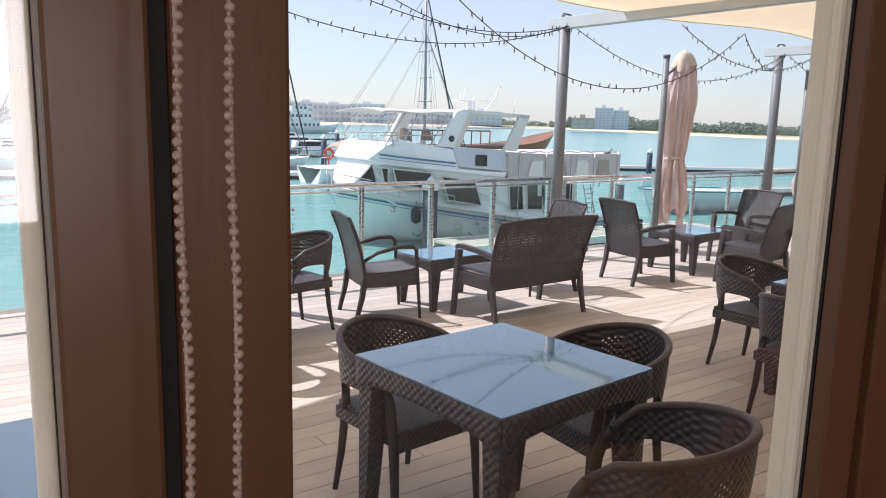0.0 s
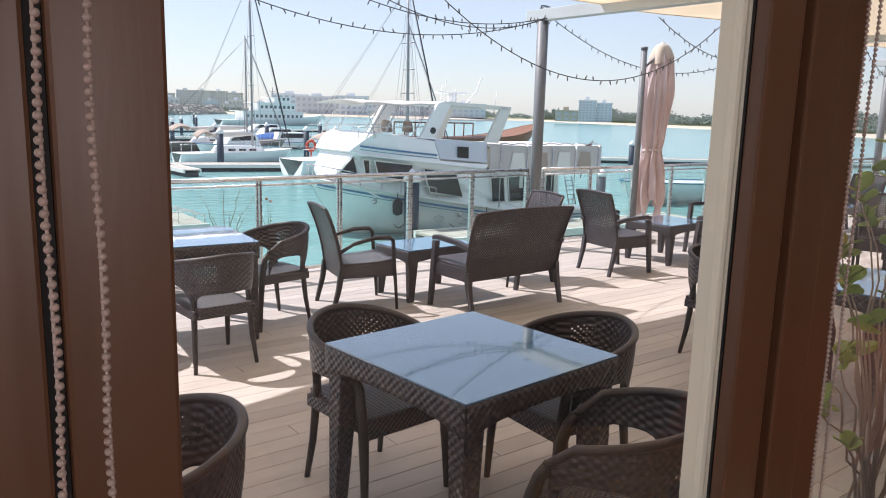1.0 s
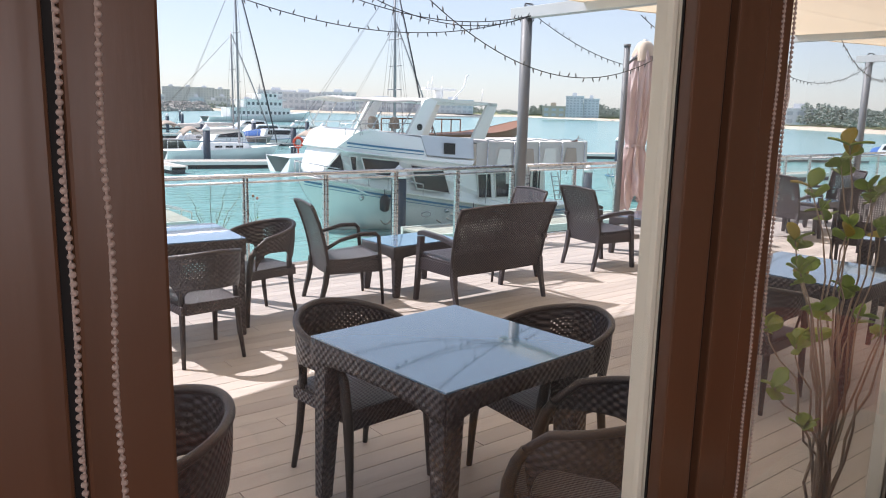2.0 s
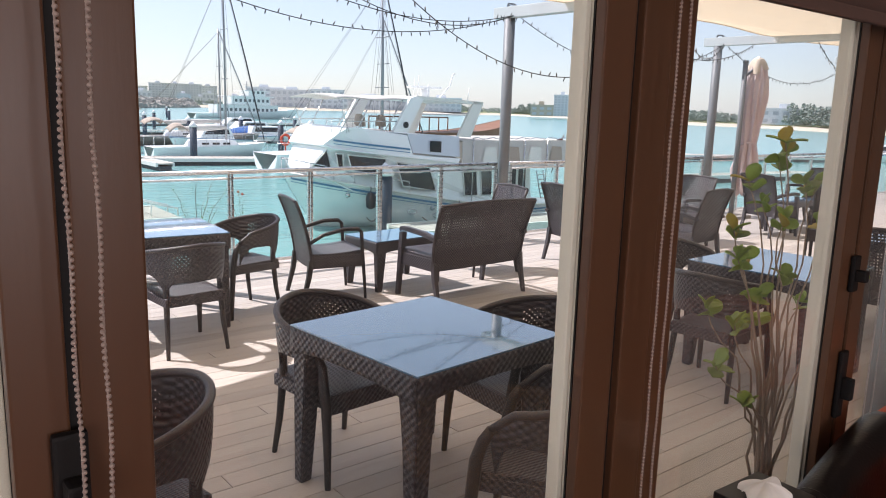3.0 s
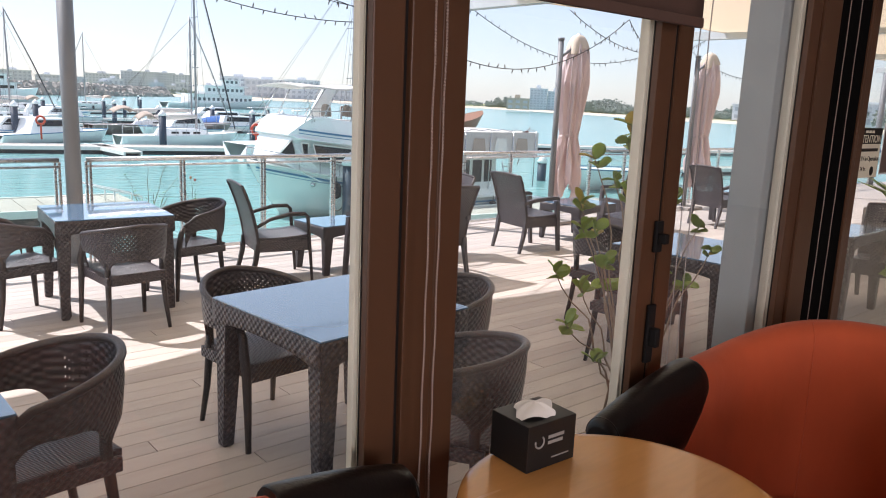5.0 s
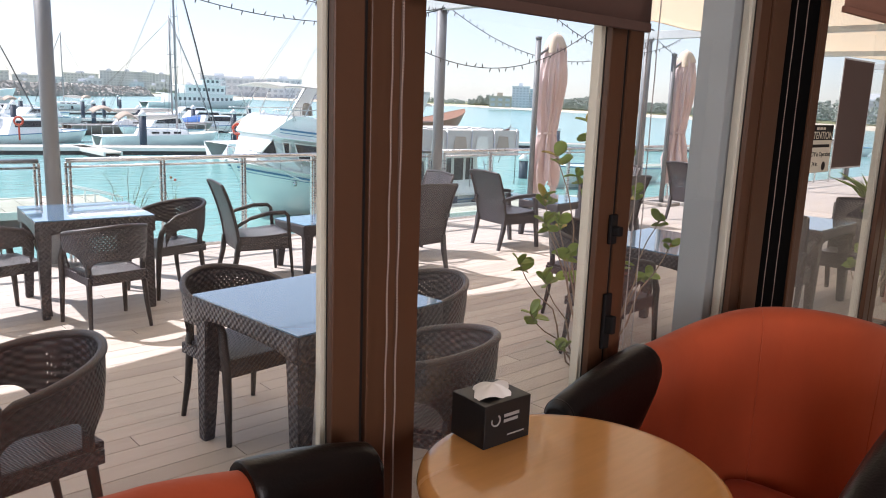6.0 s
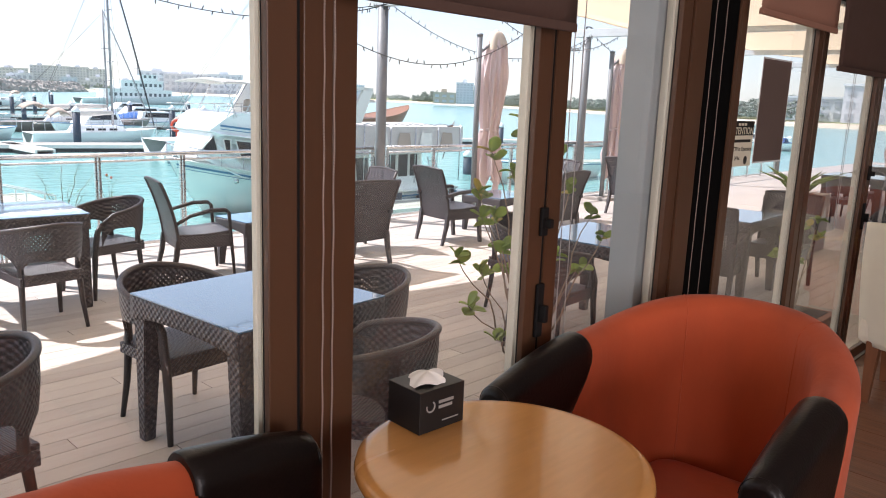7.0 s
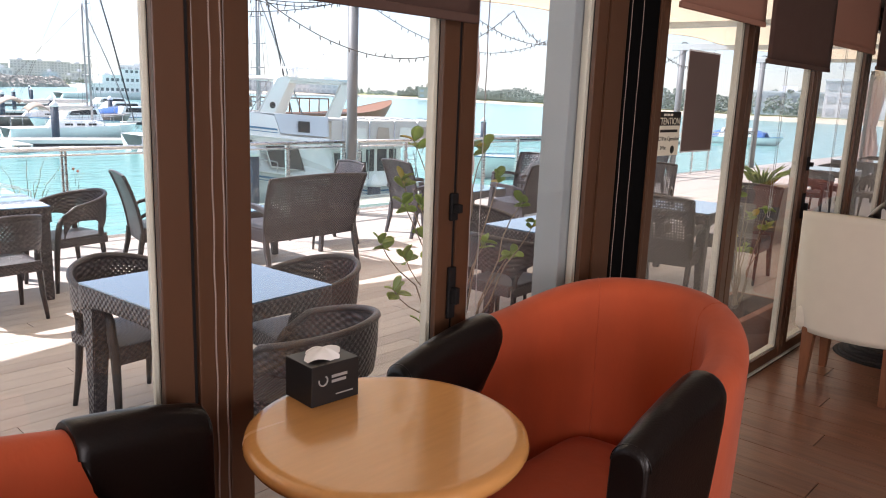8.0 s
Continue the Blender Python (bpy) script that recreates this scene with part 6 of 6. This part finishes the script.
tube(bm, [(0.28 * math.cos(a), 0, 0.95 + 0.28 * math.sin(a)) for a in (k * 2 * math.pi / 16 for k in range(17))], 0.08, 6)
part("ring", bm, ORANGE_RED, t2)
t2 = thing("gangway", "white metal gangway rail beside the near pontoon", "gangway", "", pose(5.6, 19.6, SEA + 0.37))
bm = bmesh.new()
for yy in (0, 0.8):
    tube(bm, [(0, yy, 0), (0, yy, 0.55), (1.4, yy, 0.18), (1.4, yy, 0)], 0.025, 6)
    tube(bm, [(0.7, yy, 0), (0.7, yy, 0.37)], 0.02, 6)
part("rail", bm, GEL_WHITE, t2)

# ---- far shores ----
def shore(name, line, depth, h, material, label, kind="structure"):
    """A low bank of land behind a water line, with a sloping front."""
    bm = bmesh.new()
    rows = []
    rnd = random.Random(7)
    pts = []
    for a, b in zip(line, line[1:]):
        for k in range(8):
            pts.append(Vector((*a, 0)).lerp(Vector((*b, 0)), k / 8))
    pts.append(Vector((*line[-1], 0)))
    for p in pts:
        o = Vector((p.x, p.y, 0)).normalized()
        rows.append([bm.verts.new(p + o * dd + Vector((0, 0, SEA + zz * h + (rnd.uniform(-0.1, 0.1) if zz else -0.5)))) for dd, zz in ((0, 0), (depth * 0.25, 0.6), (depth * 0.5, 1.0), (depth, 1.05), (depth + 1, -0.2))])
    for p, q in zip(rows, rows[1:]):
        for a, b, c2, d3 in zip(p, q, q[1:], p[1:]):
            bm.faces.new((a, b, c2, d3)).smooth = True
    return tagged(part(name, bm, material), label, "shore", kind=kind)


SHORE_E = [(190, -260), (188, -60), (190, 60), (200, 85), (236, 125), (240, 150), (268, 205), (284, 235), (320, 312), (330, 345)]
SHORE_N = [(330, 345), (250, 372), (205, 378), (150, 400)]
shore("sand_shore", SHORE_E, 14, 0.9, SAND, "pale sandy spit across the water")
shore("sand_shore", SHORE_N, 30, 1.1, SAND, "pale sandy beach on the far side of the harbour")
shore("scrub_bank", [(x * 1.03, y0 * 1.03) for x, y0 in SHORE_E], 260, 2.0, SCRUB, "dry green scrub behind the far beach")
shore("scrub_bank", [(x * 1.06, y0 * 1.06) for x, y0 in SHORE_N] + [(60, 420), (-100, 420)], 400, 2.2, SCRUB, "low developed land behind the breakwater")

rnd = random.Random(11)


def rocks(line, n, width, height):
    vs, fs = [], []
    segs = [(Vector((*a, 0)), Vector((*b, 0))) for a, b in zip(line, line[1:])]
    lens = [(b - a).length for a, b in segs]
    cube = [(-1, -1, -1), (1, -1, -1), (1, 1, -1), (-1, 1, -1), (-1, -1, 1), (1, -1, 1), (1, 1, 1), (-1, 1, 1)]
    quads = [(0, 1, 5, 4), (1, 2, 6, 5), (2, 3, 7, 6), (3, 0, 4, 7), (4, 5, 6, 7), (0, 3, 2, 1)]
    for _ in range(n):
        a, b = rnd.choices(segs, lens)[0]
        p = a.lerp(b, rnd.random())
        nrm = Vector((b.y - a.y, a.x - b.x, 0)).normalized()
        k = rnd.uniform(-1, 1)
        c2 = p + nrm * (k * width / 2) + Vector((0, 0, SEA + (1 - abs(k)) * height + rnd.uniform(-0.4, 0.3)))
        r = rnd.uniform(0.5, 1.25)
        e = Euler((rnd.uniform(0, 3), rnd.uniform(0, 3), rnd.uniform(0, 3))).to_matrix()
        o = len(vs)
        vs += [tuple(c2 + e @ (Vector(q) * r * rnd.uniform(0.6, 0.95))) for q in cube]
        fs += [tuple(k2 + o for k2 in q) for q in quads]
    me = bpy.data.meshes.new("breakwater_rocks")
    me.from_pydata(vs, [], fs)
    me.materials.append(ROCK)
    return tagged(new("breakwater_rocks", me), "heaped grey breakwater rocks across the basin", "rocks", kind="stuff")


rocks([(-60, 215), (30, 245), (90, 310), (148, 396)], 5200, 9.0, 3.4)


def woods(name, line, n, h0, h1, depth, label):
    """Far trees: many small leaf clumps stacked on short trunks, uneven in height."""
    vs, fs = [], []
    segs = [(Vector((*a, 0)), Vector((*b, 0))) for a, b in zip(line, line[1:])]
    lens = [(b - a).length for a, b in segs]
    octa = [(1, 0, 0), (-1, 0, 0), (0, 1, 0), (0, -1, 0), (0, 0, 1), (0, 0, -1)]
    tri = [(0, 2, 4), (2, 1, 4), (1, 3, 4), (3, 0, 4), (2, 0, 5), (1, 2, 5), (3, 1, 5), (0, 3, 5)]
    for _ in range(n):
        a, b = rnd.choices(segs, lens)[0]
        f = rnd.random()
        p = a.lerp(b, f)
        o2 = Vector((p.x, p.y, 0)).normalized()
        p = p + o2 * rnd.uniform(0, depth)
        big = 0.75 + 0.25 * math.sin(p.x * 0.06) + 0.2 * math.sin(p.y * 0.11)
        H = rnd.uniform(h0, h1) * max(0.45, big)
        for _k in range(18):
            z = rnd.uniform(0.15, 1.0)
            rr = H * 0.34 * (1.15 - z) + 0.4
            c2 = p + Vector((rnd.uniform(-rr, rr), rnd.uniform(-rr, rr), SEA + 1.0 + H * z))
            s0 = rnd.uniform(0.35, 0.8) * (0.6 + H * 0.05)
            m3 = Euler((rnd.uniform(0, 3), rnd.uniform(0, 3), 0)).to_matrix()
            o = len(vs)
            vs += [tuple(c2 + m3 @ (Vector(q) * s0 * rnd.uniform(0.6, 1.2))) for q in octa]
            fs += [tuple(k2 + o for k2 in q) for q in tri]
    me = bpy.data.meshes.new(name)
    me.from_pydata(vs, [], fs)
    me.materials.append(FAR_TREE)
    return tagged(new(name, me), label, "trees", kind="stuff")


E2 = [(x * 1.10, y0 * 1.10) for x, y0 in SHORE_E]
woods("far_woods", E2[2:], 1700, 3.2, 7.0, 45, "line of far green trees behind the beach")
woods("far_woods", [(360, 380), (300, 400), (215, 430), (120, 440), (40, 400), (-60, 360)], 420, 2.4, 5.6, 60, "scattered far trees among the buildings")


# Wall and window colours here are lightened to stand for haze.
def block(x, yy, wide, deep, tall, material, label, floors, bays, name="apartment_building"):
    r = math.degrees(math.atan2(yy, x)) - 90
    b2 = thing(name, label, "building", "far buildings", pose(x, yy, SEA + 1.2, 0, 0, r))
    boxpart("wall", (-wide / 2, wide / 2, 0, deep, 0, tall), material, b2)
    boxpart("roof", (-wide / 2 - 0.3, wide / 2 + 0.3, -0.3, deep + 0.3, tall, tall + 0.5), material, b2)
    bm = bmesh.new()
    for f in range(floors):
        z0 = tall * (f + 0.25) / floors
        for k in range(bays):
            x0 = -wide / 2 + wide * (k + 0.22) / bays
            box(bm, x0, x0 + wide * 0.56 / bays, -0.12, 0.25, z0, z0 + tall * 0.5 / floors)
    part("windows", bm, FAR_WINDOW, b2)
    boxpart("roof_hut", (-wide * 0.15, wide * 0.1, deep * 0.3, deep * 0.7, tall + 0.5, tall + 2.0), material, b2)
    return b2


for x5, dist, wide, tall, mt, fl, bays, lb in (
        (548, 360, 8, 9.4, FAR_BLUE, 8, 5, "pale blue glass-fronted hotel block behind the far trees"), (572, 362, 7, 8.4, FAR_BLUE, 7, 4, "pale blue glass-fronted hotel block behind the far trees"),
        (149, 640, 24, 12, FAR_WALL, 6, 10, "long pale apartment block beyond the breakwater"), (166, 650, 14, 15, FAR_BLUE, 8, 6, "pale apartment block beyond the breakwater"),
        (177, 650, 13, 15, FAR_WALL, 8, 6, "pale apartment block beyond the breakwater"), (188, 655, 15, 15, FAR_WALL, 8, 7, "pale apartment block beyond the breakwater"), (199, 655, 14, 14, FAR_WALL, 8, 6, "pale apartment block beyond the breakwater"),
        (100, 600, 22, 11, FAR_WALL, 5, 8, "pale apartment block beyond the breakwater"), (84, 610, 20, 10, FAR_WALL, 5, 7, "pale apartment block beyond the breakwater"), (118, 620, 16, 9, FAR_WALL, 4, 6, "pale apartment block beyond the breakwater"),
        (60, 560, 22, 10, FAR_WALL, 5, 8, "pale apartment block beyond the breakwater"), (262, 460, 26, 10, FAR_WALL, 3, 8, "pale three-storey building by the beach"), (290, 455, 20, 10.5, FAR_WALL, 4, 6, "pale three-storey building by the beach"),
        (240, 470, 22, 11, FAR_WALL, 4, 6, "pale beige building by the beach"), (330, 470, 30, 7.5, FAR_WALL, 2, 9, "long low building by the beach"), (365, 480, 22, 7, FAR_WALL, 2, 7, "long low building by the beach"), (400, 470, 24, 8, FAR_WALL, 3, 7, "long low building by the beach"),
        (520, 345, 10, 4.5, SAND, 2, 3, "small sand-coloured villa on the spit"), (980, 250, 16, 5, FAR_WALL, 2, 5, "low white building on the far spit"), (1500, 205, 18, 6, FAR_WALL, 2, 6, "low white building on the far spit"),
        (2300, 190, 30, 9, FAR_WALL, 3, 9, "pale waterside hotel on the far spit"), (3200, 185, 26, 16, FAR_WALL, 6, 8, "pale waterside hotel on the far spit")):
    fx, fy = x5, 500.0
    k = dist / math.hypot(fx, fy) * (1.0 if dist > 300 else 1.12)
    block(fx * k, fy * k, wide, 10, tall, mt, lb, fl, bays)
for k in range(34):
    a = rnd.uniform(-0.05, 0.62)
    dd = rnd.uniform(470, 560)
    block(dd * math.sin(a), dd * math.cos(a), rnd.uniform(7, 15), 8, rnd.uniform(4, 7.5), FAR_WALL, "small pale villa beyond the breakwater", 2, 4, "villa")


# ---- plants ----
def leaf_mesh(name, L, W, material):
    bm = bmesh.new()
    sheet(bm, lambda u, v: (L * u, W * (v - 0.5) * (math.sin(math.pi * min(1, u * 0.92 + 0.04)) ** 0.7) * (0.75 + 0.5 * u), 0.10 * L * math.sin(math.pi * u) * 0.6 + 0.10 * W * abs(v - 0.5) * 2), 7, 4, 0.0018)
    me = bpy.data.meshes.new(name)
    bm.to_mesh(me)
    bm.free()
    me.materials.append(material)
    return me


LEAF_ME, LEAF_Y = leaf_mesh("leaf", 0.060, 0.048, LEAF), leaf_mesh("leaf", 0.060, 0.046, LEAF_YELLOW)


def shrub(at, tips, label, seed, per=7, base=(0, 0, 0.30), pot=True, stem_r=0.006, spread=0.07, leaf_scale=1.0, fork=0.0):
    s4 = thing("potted_shrub" if pot else "shrub", label, "plant", "", at)
    rd = random.Random(seed)
    if pot:
        bm = bmesh.new()
        lathe(bm, [(0.12, 0), (0.16, 0.26), (0.18, 0.27), (0.18, 0.31), (0.155, 0.31), (0.14, 0.28), (0.02, 0.275)], 20)
        part("pot", bm, TERRACOTTA, s4)
    for i, tip in enumerate(tips):
        tp = Vector(tip)
        b0 = Vector(base) + Vector((rd.uniform(-0.025, 0.025), rd.uniform(-0.02, 0.02), 0))
        if fork and i > 3:
            b0 = b0 + Vector((rd.uniform(-0.02, 0.02) + 0.06 * (tp.x - b0.x), 0, fork + 0.22 * rd.random()))
        rise = b0 + Vector((0.25 * (tp.x - b0.x) + rd.uniform(-0.03, 0.03), 0.3 * tp.y + rd.uniform(-0.03, 0.03), 0.62 * (tp.z - b0.z)))
        kink = Vector((rd.uniform(-0.015, 0.015), rd.uniform(-0.015, 0.015), 0))
        pts = [b0.lerp(rise, k / 9).lerp(rise.lerp(tp, k / 9), k / 9) + kink * math.sin(k * 1.9) for k in range(10)]
        bm = bmesh.new()
        tube(bm, pts, [stem_r * (1 - 0.075 * k) for k in range(10)], 6)
        st = part("stem", bm, STEM, s4)
        out = (pts[-1] - pts[-2]).normalized()
        for k in range(per):
            p = pts[-1] - out * (0.022 * (k // 3)) * spread / 0.10
            ob = new("leaf", LEAF_Y if rd.random() < 0.08 else LEAF_ME)
            ob.parent = st
            sc = rd.uniform(0.7, 1.2) * leaf_scale
            if leaf_scale < 0.8:
                p = pts[4 + k % 6] + Vector((rd.uniform(-1, 1), rd.uniform(-1, 1), rd.uniform(-0.6, 0.8))) * spread * 0.3
            ob.matrix_basis = Matrix.LocRotScale(p, Euler((rd.uniform(-1.0, 1.0), rd.uniform(-1.25, 0.25), k * 2.4 + rd.uniform(-0.5, 0.5))), (sc, sc, sc))
    return s4


PX, PY = 2.28, 0.75
shrub(pose(PX, PY, DECK_Z), [(x - PX, dy, z - DECK_Z) for x, dy, z in ((2.18, -0.02, 1.72), (2.24, 0.03, 1.66), (2.27, -0.05, 1.60), (2.03, 0.0, 1.61), (2.21, 0.05, 1.53), (2.13, -0.04, 1.50), (1.97, 0.02, 1.47), (1.94, -0.03, 1.39), (2.11, 0.06, 1.37),
                                                         (2.26, 0.0, 1.30), (2.04, -0.04, 1.28), (1.87, 0.03, 1.25), (2.18, 0.04, 1.17), (1.95, -0.02, 1.20), (1.93, 0.02, 1.07), (2.06, -0.03, 0.93), (2.54, 0.02, 1.45), (2.66, 0.0, 1.34), (2.73, -0.04, 1.25), (2.49, 0.04, 1.18), (2.64, 0.02, 1.12), (2.40, 0.0, 1.58))],
      "tall leafy green shrub with thin bare stems outside the doors", 3, 6, fork=0.30, spread=0.13, leaf_scale=0.88, stem_r=0.0052)
shrub(pose(-0.02, 0.78, DECK_Z), [(0.02, -0.02, 1.50), (0.05, 0.02, 1.30), (-0.10, 0.0, 1.44), (0.04, -0.04, 1.22), (-0.15, 0.02, 1.30), (0.06, -0.02, 1.10)], "leafy green potted shrub close to the glass", 8, 7)
shrub(pose(5.52, 0.86, DECK_Z), [(dx, dy, z) for dx, dy, z in ((-0.2, 0, 1.25), (0.1, 0.05, 1.35), (0.3, -0.03, 1.1), (0.0, 0.1, 0.95), (-0.3, 0.04, 0.9), (0.25, 0.08, 0.8), (-0.1, -0.06, 1.1), (0.4, 0, 0.95))], "green shrub growing in a planter box", 14, 9, (0, 0, 0.35), False)
p2 = thing("planter_box", "dusty pink terracotta planter box outside the doors", "planter", "", pose(5.52, 0.86, DECK_Z))
bm = bmesh.new()
box(bm, -0.42, 0.42, -0.17, 0.17, 0.0, 0.36, 0.012)
box(bm, -0.45, 0.45, -0.20, 0.20, 0.36, 0.41, 0.010)
part("box", bm, TERRACOTTA, p2)
bm = bmesh.new()
box(bm, -0.40, 0.40, -0.15, 0.15, 0.405, 0.414)
part("soil", bm, UNDER, p2)
p2 = thing("planter_box", "tall grey planter with a spiky agave", "planter", "", pose(10.6, 2.6, DECK_Z))
bm = bmesh.new()
box(bm, -0.55, 0.55, -0.25, 0.25, 0.0, 0.78, 0.015)
part("box", bm, POT_GREY, p2)
for k in range(26):
    a = k * 2.4
    bm = bmesh.new()
    rr = 0.20 + 0.10 * (k % 3)
    tube(bm, [(0.05 * math.cos(a), 0.05 * math.sin(a), 0.77), (rr * 0.6 * math.cos(a), rr * 0.6 * math.sin(a), 0.92 + 0.02 * (k % 4)), (rr * 1.4 * math.cos(a), rr * 1.4 * math.sin(a), 1.00 + 0.04 * (k % 4))], [0.02, 0.017, 0.002], 5)
    part("blade", bm, LEAF, p2)
# wiry weeds and small red flowers at the balustrade
shrub(pose(3.02, 7.80, 0), [(0.25, 0, 0.95), (0.05, 0.02, 1.05), (-0.22, 0, 0.85), (0.42, 0, 0.85), (0.12, 0, 0.70), (-0.1, 0, 0.62), (0.30, 0.02, 0.62)], "straggly thin green weed growing beside the balustrade", 21, 16, (0.05, 0, 0.0), False, 0.006, 0.16, 0.22)
fl = shrub(pose(3.55, 7.80, 0), [(0.0, 0, 0.78), (0.1, 0.02, 0.72), (-0.08, 0, 0.7)], "thin weed with red blossoms behind the balustrade", 23, 7, (0, 0, 0.0), False, 0.005, 0.10, 0.4)
for dx, z in ((0.0, 0.78), (0.05, 0.75)):
    bm = bmesh.new()
    for k in range(5):
        a = k * 2 * math.pi / 5
        bmesh.ops.create_icosphere(bm, subdivisions=1, radius=0.008, matrix=Matrix.Translation((dx + 0.009 * math.cos(a), 0.004 * (k % 2), z + 0.009 * math.sin(a))))
    part("blossom", bm, ORANGE_RED, fl)


# ---- boards of the terrace and planks of the cafe floor ----
def board_mesh(L, W, H, c=0.0018):
    bm = bmesh.new()
    vs = box(bm, 0, L, 0, W, -H, 0)
    top = [e for e in bm.edges if all(v.co.z > -1e-6 for v in e.verts)]
    bmesh.ops.bevel(bm, geom=top, offset=c, segments=1, affect="EDGES")
    return bm


def lay(parent, name, x0, x1, y0, rows, pitch, L, W, H, z, material, near, seed, turned=False):
    spin = pose(0, 0, 0, 0, 0, 90) if turned else Matrix()
    rd = random.Random(seed)
    bm = board_mesh(L - 0.004, W, H)
    me = bpy.data.meshes.new(name)
    bm.to_mesh(me)
    me.materials.append(material)
    base, faces = [tuple(v.co) for v in me.vertices], [tuple(p.vertices) for p in me.polygons]
    bm.free()
    vs, fs = [], []
    for r in range(rows):
        off = (r * 0.37 % 1.0) * L
        x = x0 - off
        while x < x1:
            if x + L > x0:
                yy = y0 + r * pitch
                if near[0] <= x and x + L <= near[1] and near[2] <= yy <= near[3]:
                    ob = new(name, me)
                    ob.parent = parent
                    ob.matrix_basis = spin @ pose(x, yy, z + rd.uniform(-0.0006, 0.0006))
                else:
                    o = len(vs)
                    dz = rd.uniform(-0.0006, 0.0006)
                    a, b = max(x, x0), min(x + L, x1)
                    if b - a > 0.05:
                        k = (b - a) / L
                        vs += [(a + v[0] * k, yy + v[1], z + dz + v[2]) for v in base]
                        fs += [tuple(q + o for q in f) for f in faces]
            x += L
    me2 = bpy.data.meshes.new(name + "_field")
    me2.from_pydata(vs, [], fs)
    me2.materials.append(material)
    ob = tagged(new(name + "_field", me2), kind="stuff")
    ob.parent = parent
    ob.matrix_basis = spin


lay(deck, "decking_board", -12, 34, 0.445, 51, 0.1455, 3.6, 0.1420, 0.026, DECK_Z, DECKING, (-3.2, 12.0, 0.4, 8.0), 4)
lay(floor, "floor_plank", YB, 0.34, -X1, 96, 0.180, 1.22, 0.1792, 0.006, FLOOR, FLOOR_WOOD, (-3.0, 0.34, -9.0, -1.0), 6, True)
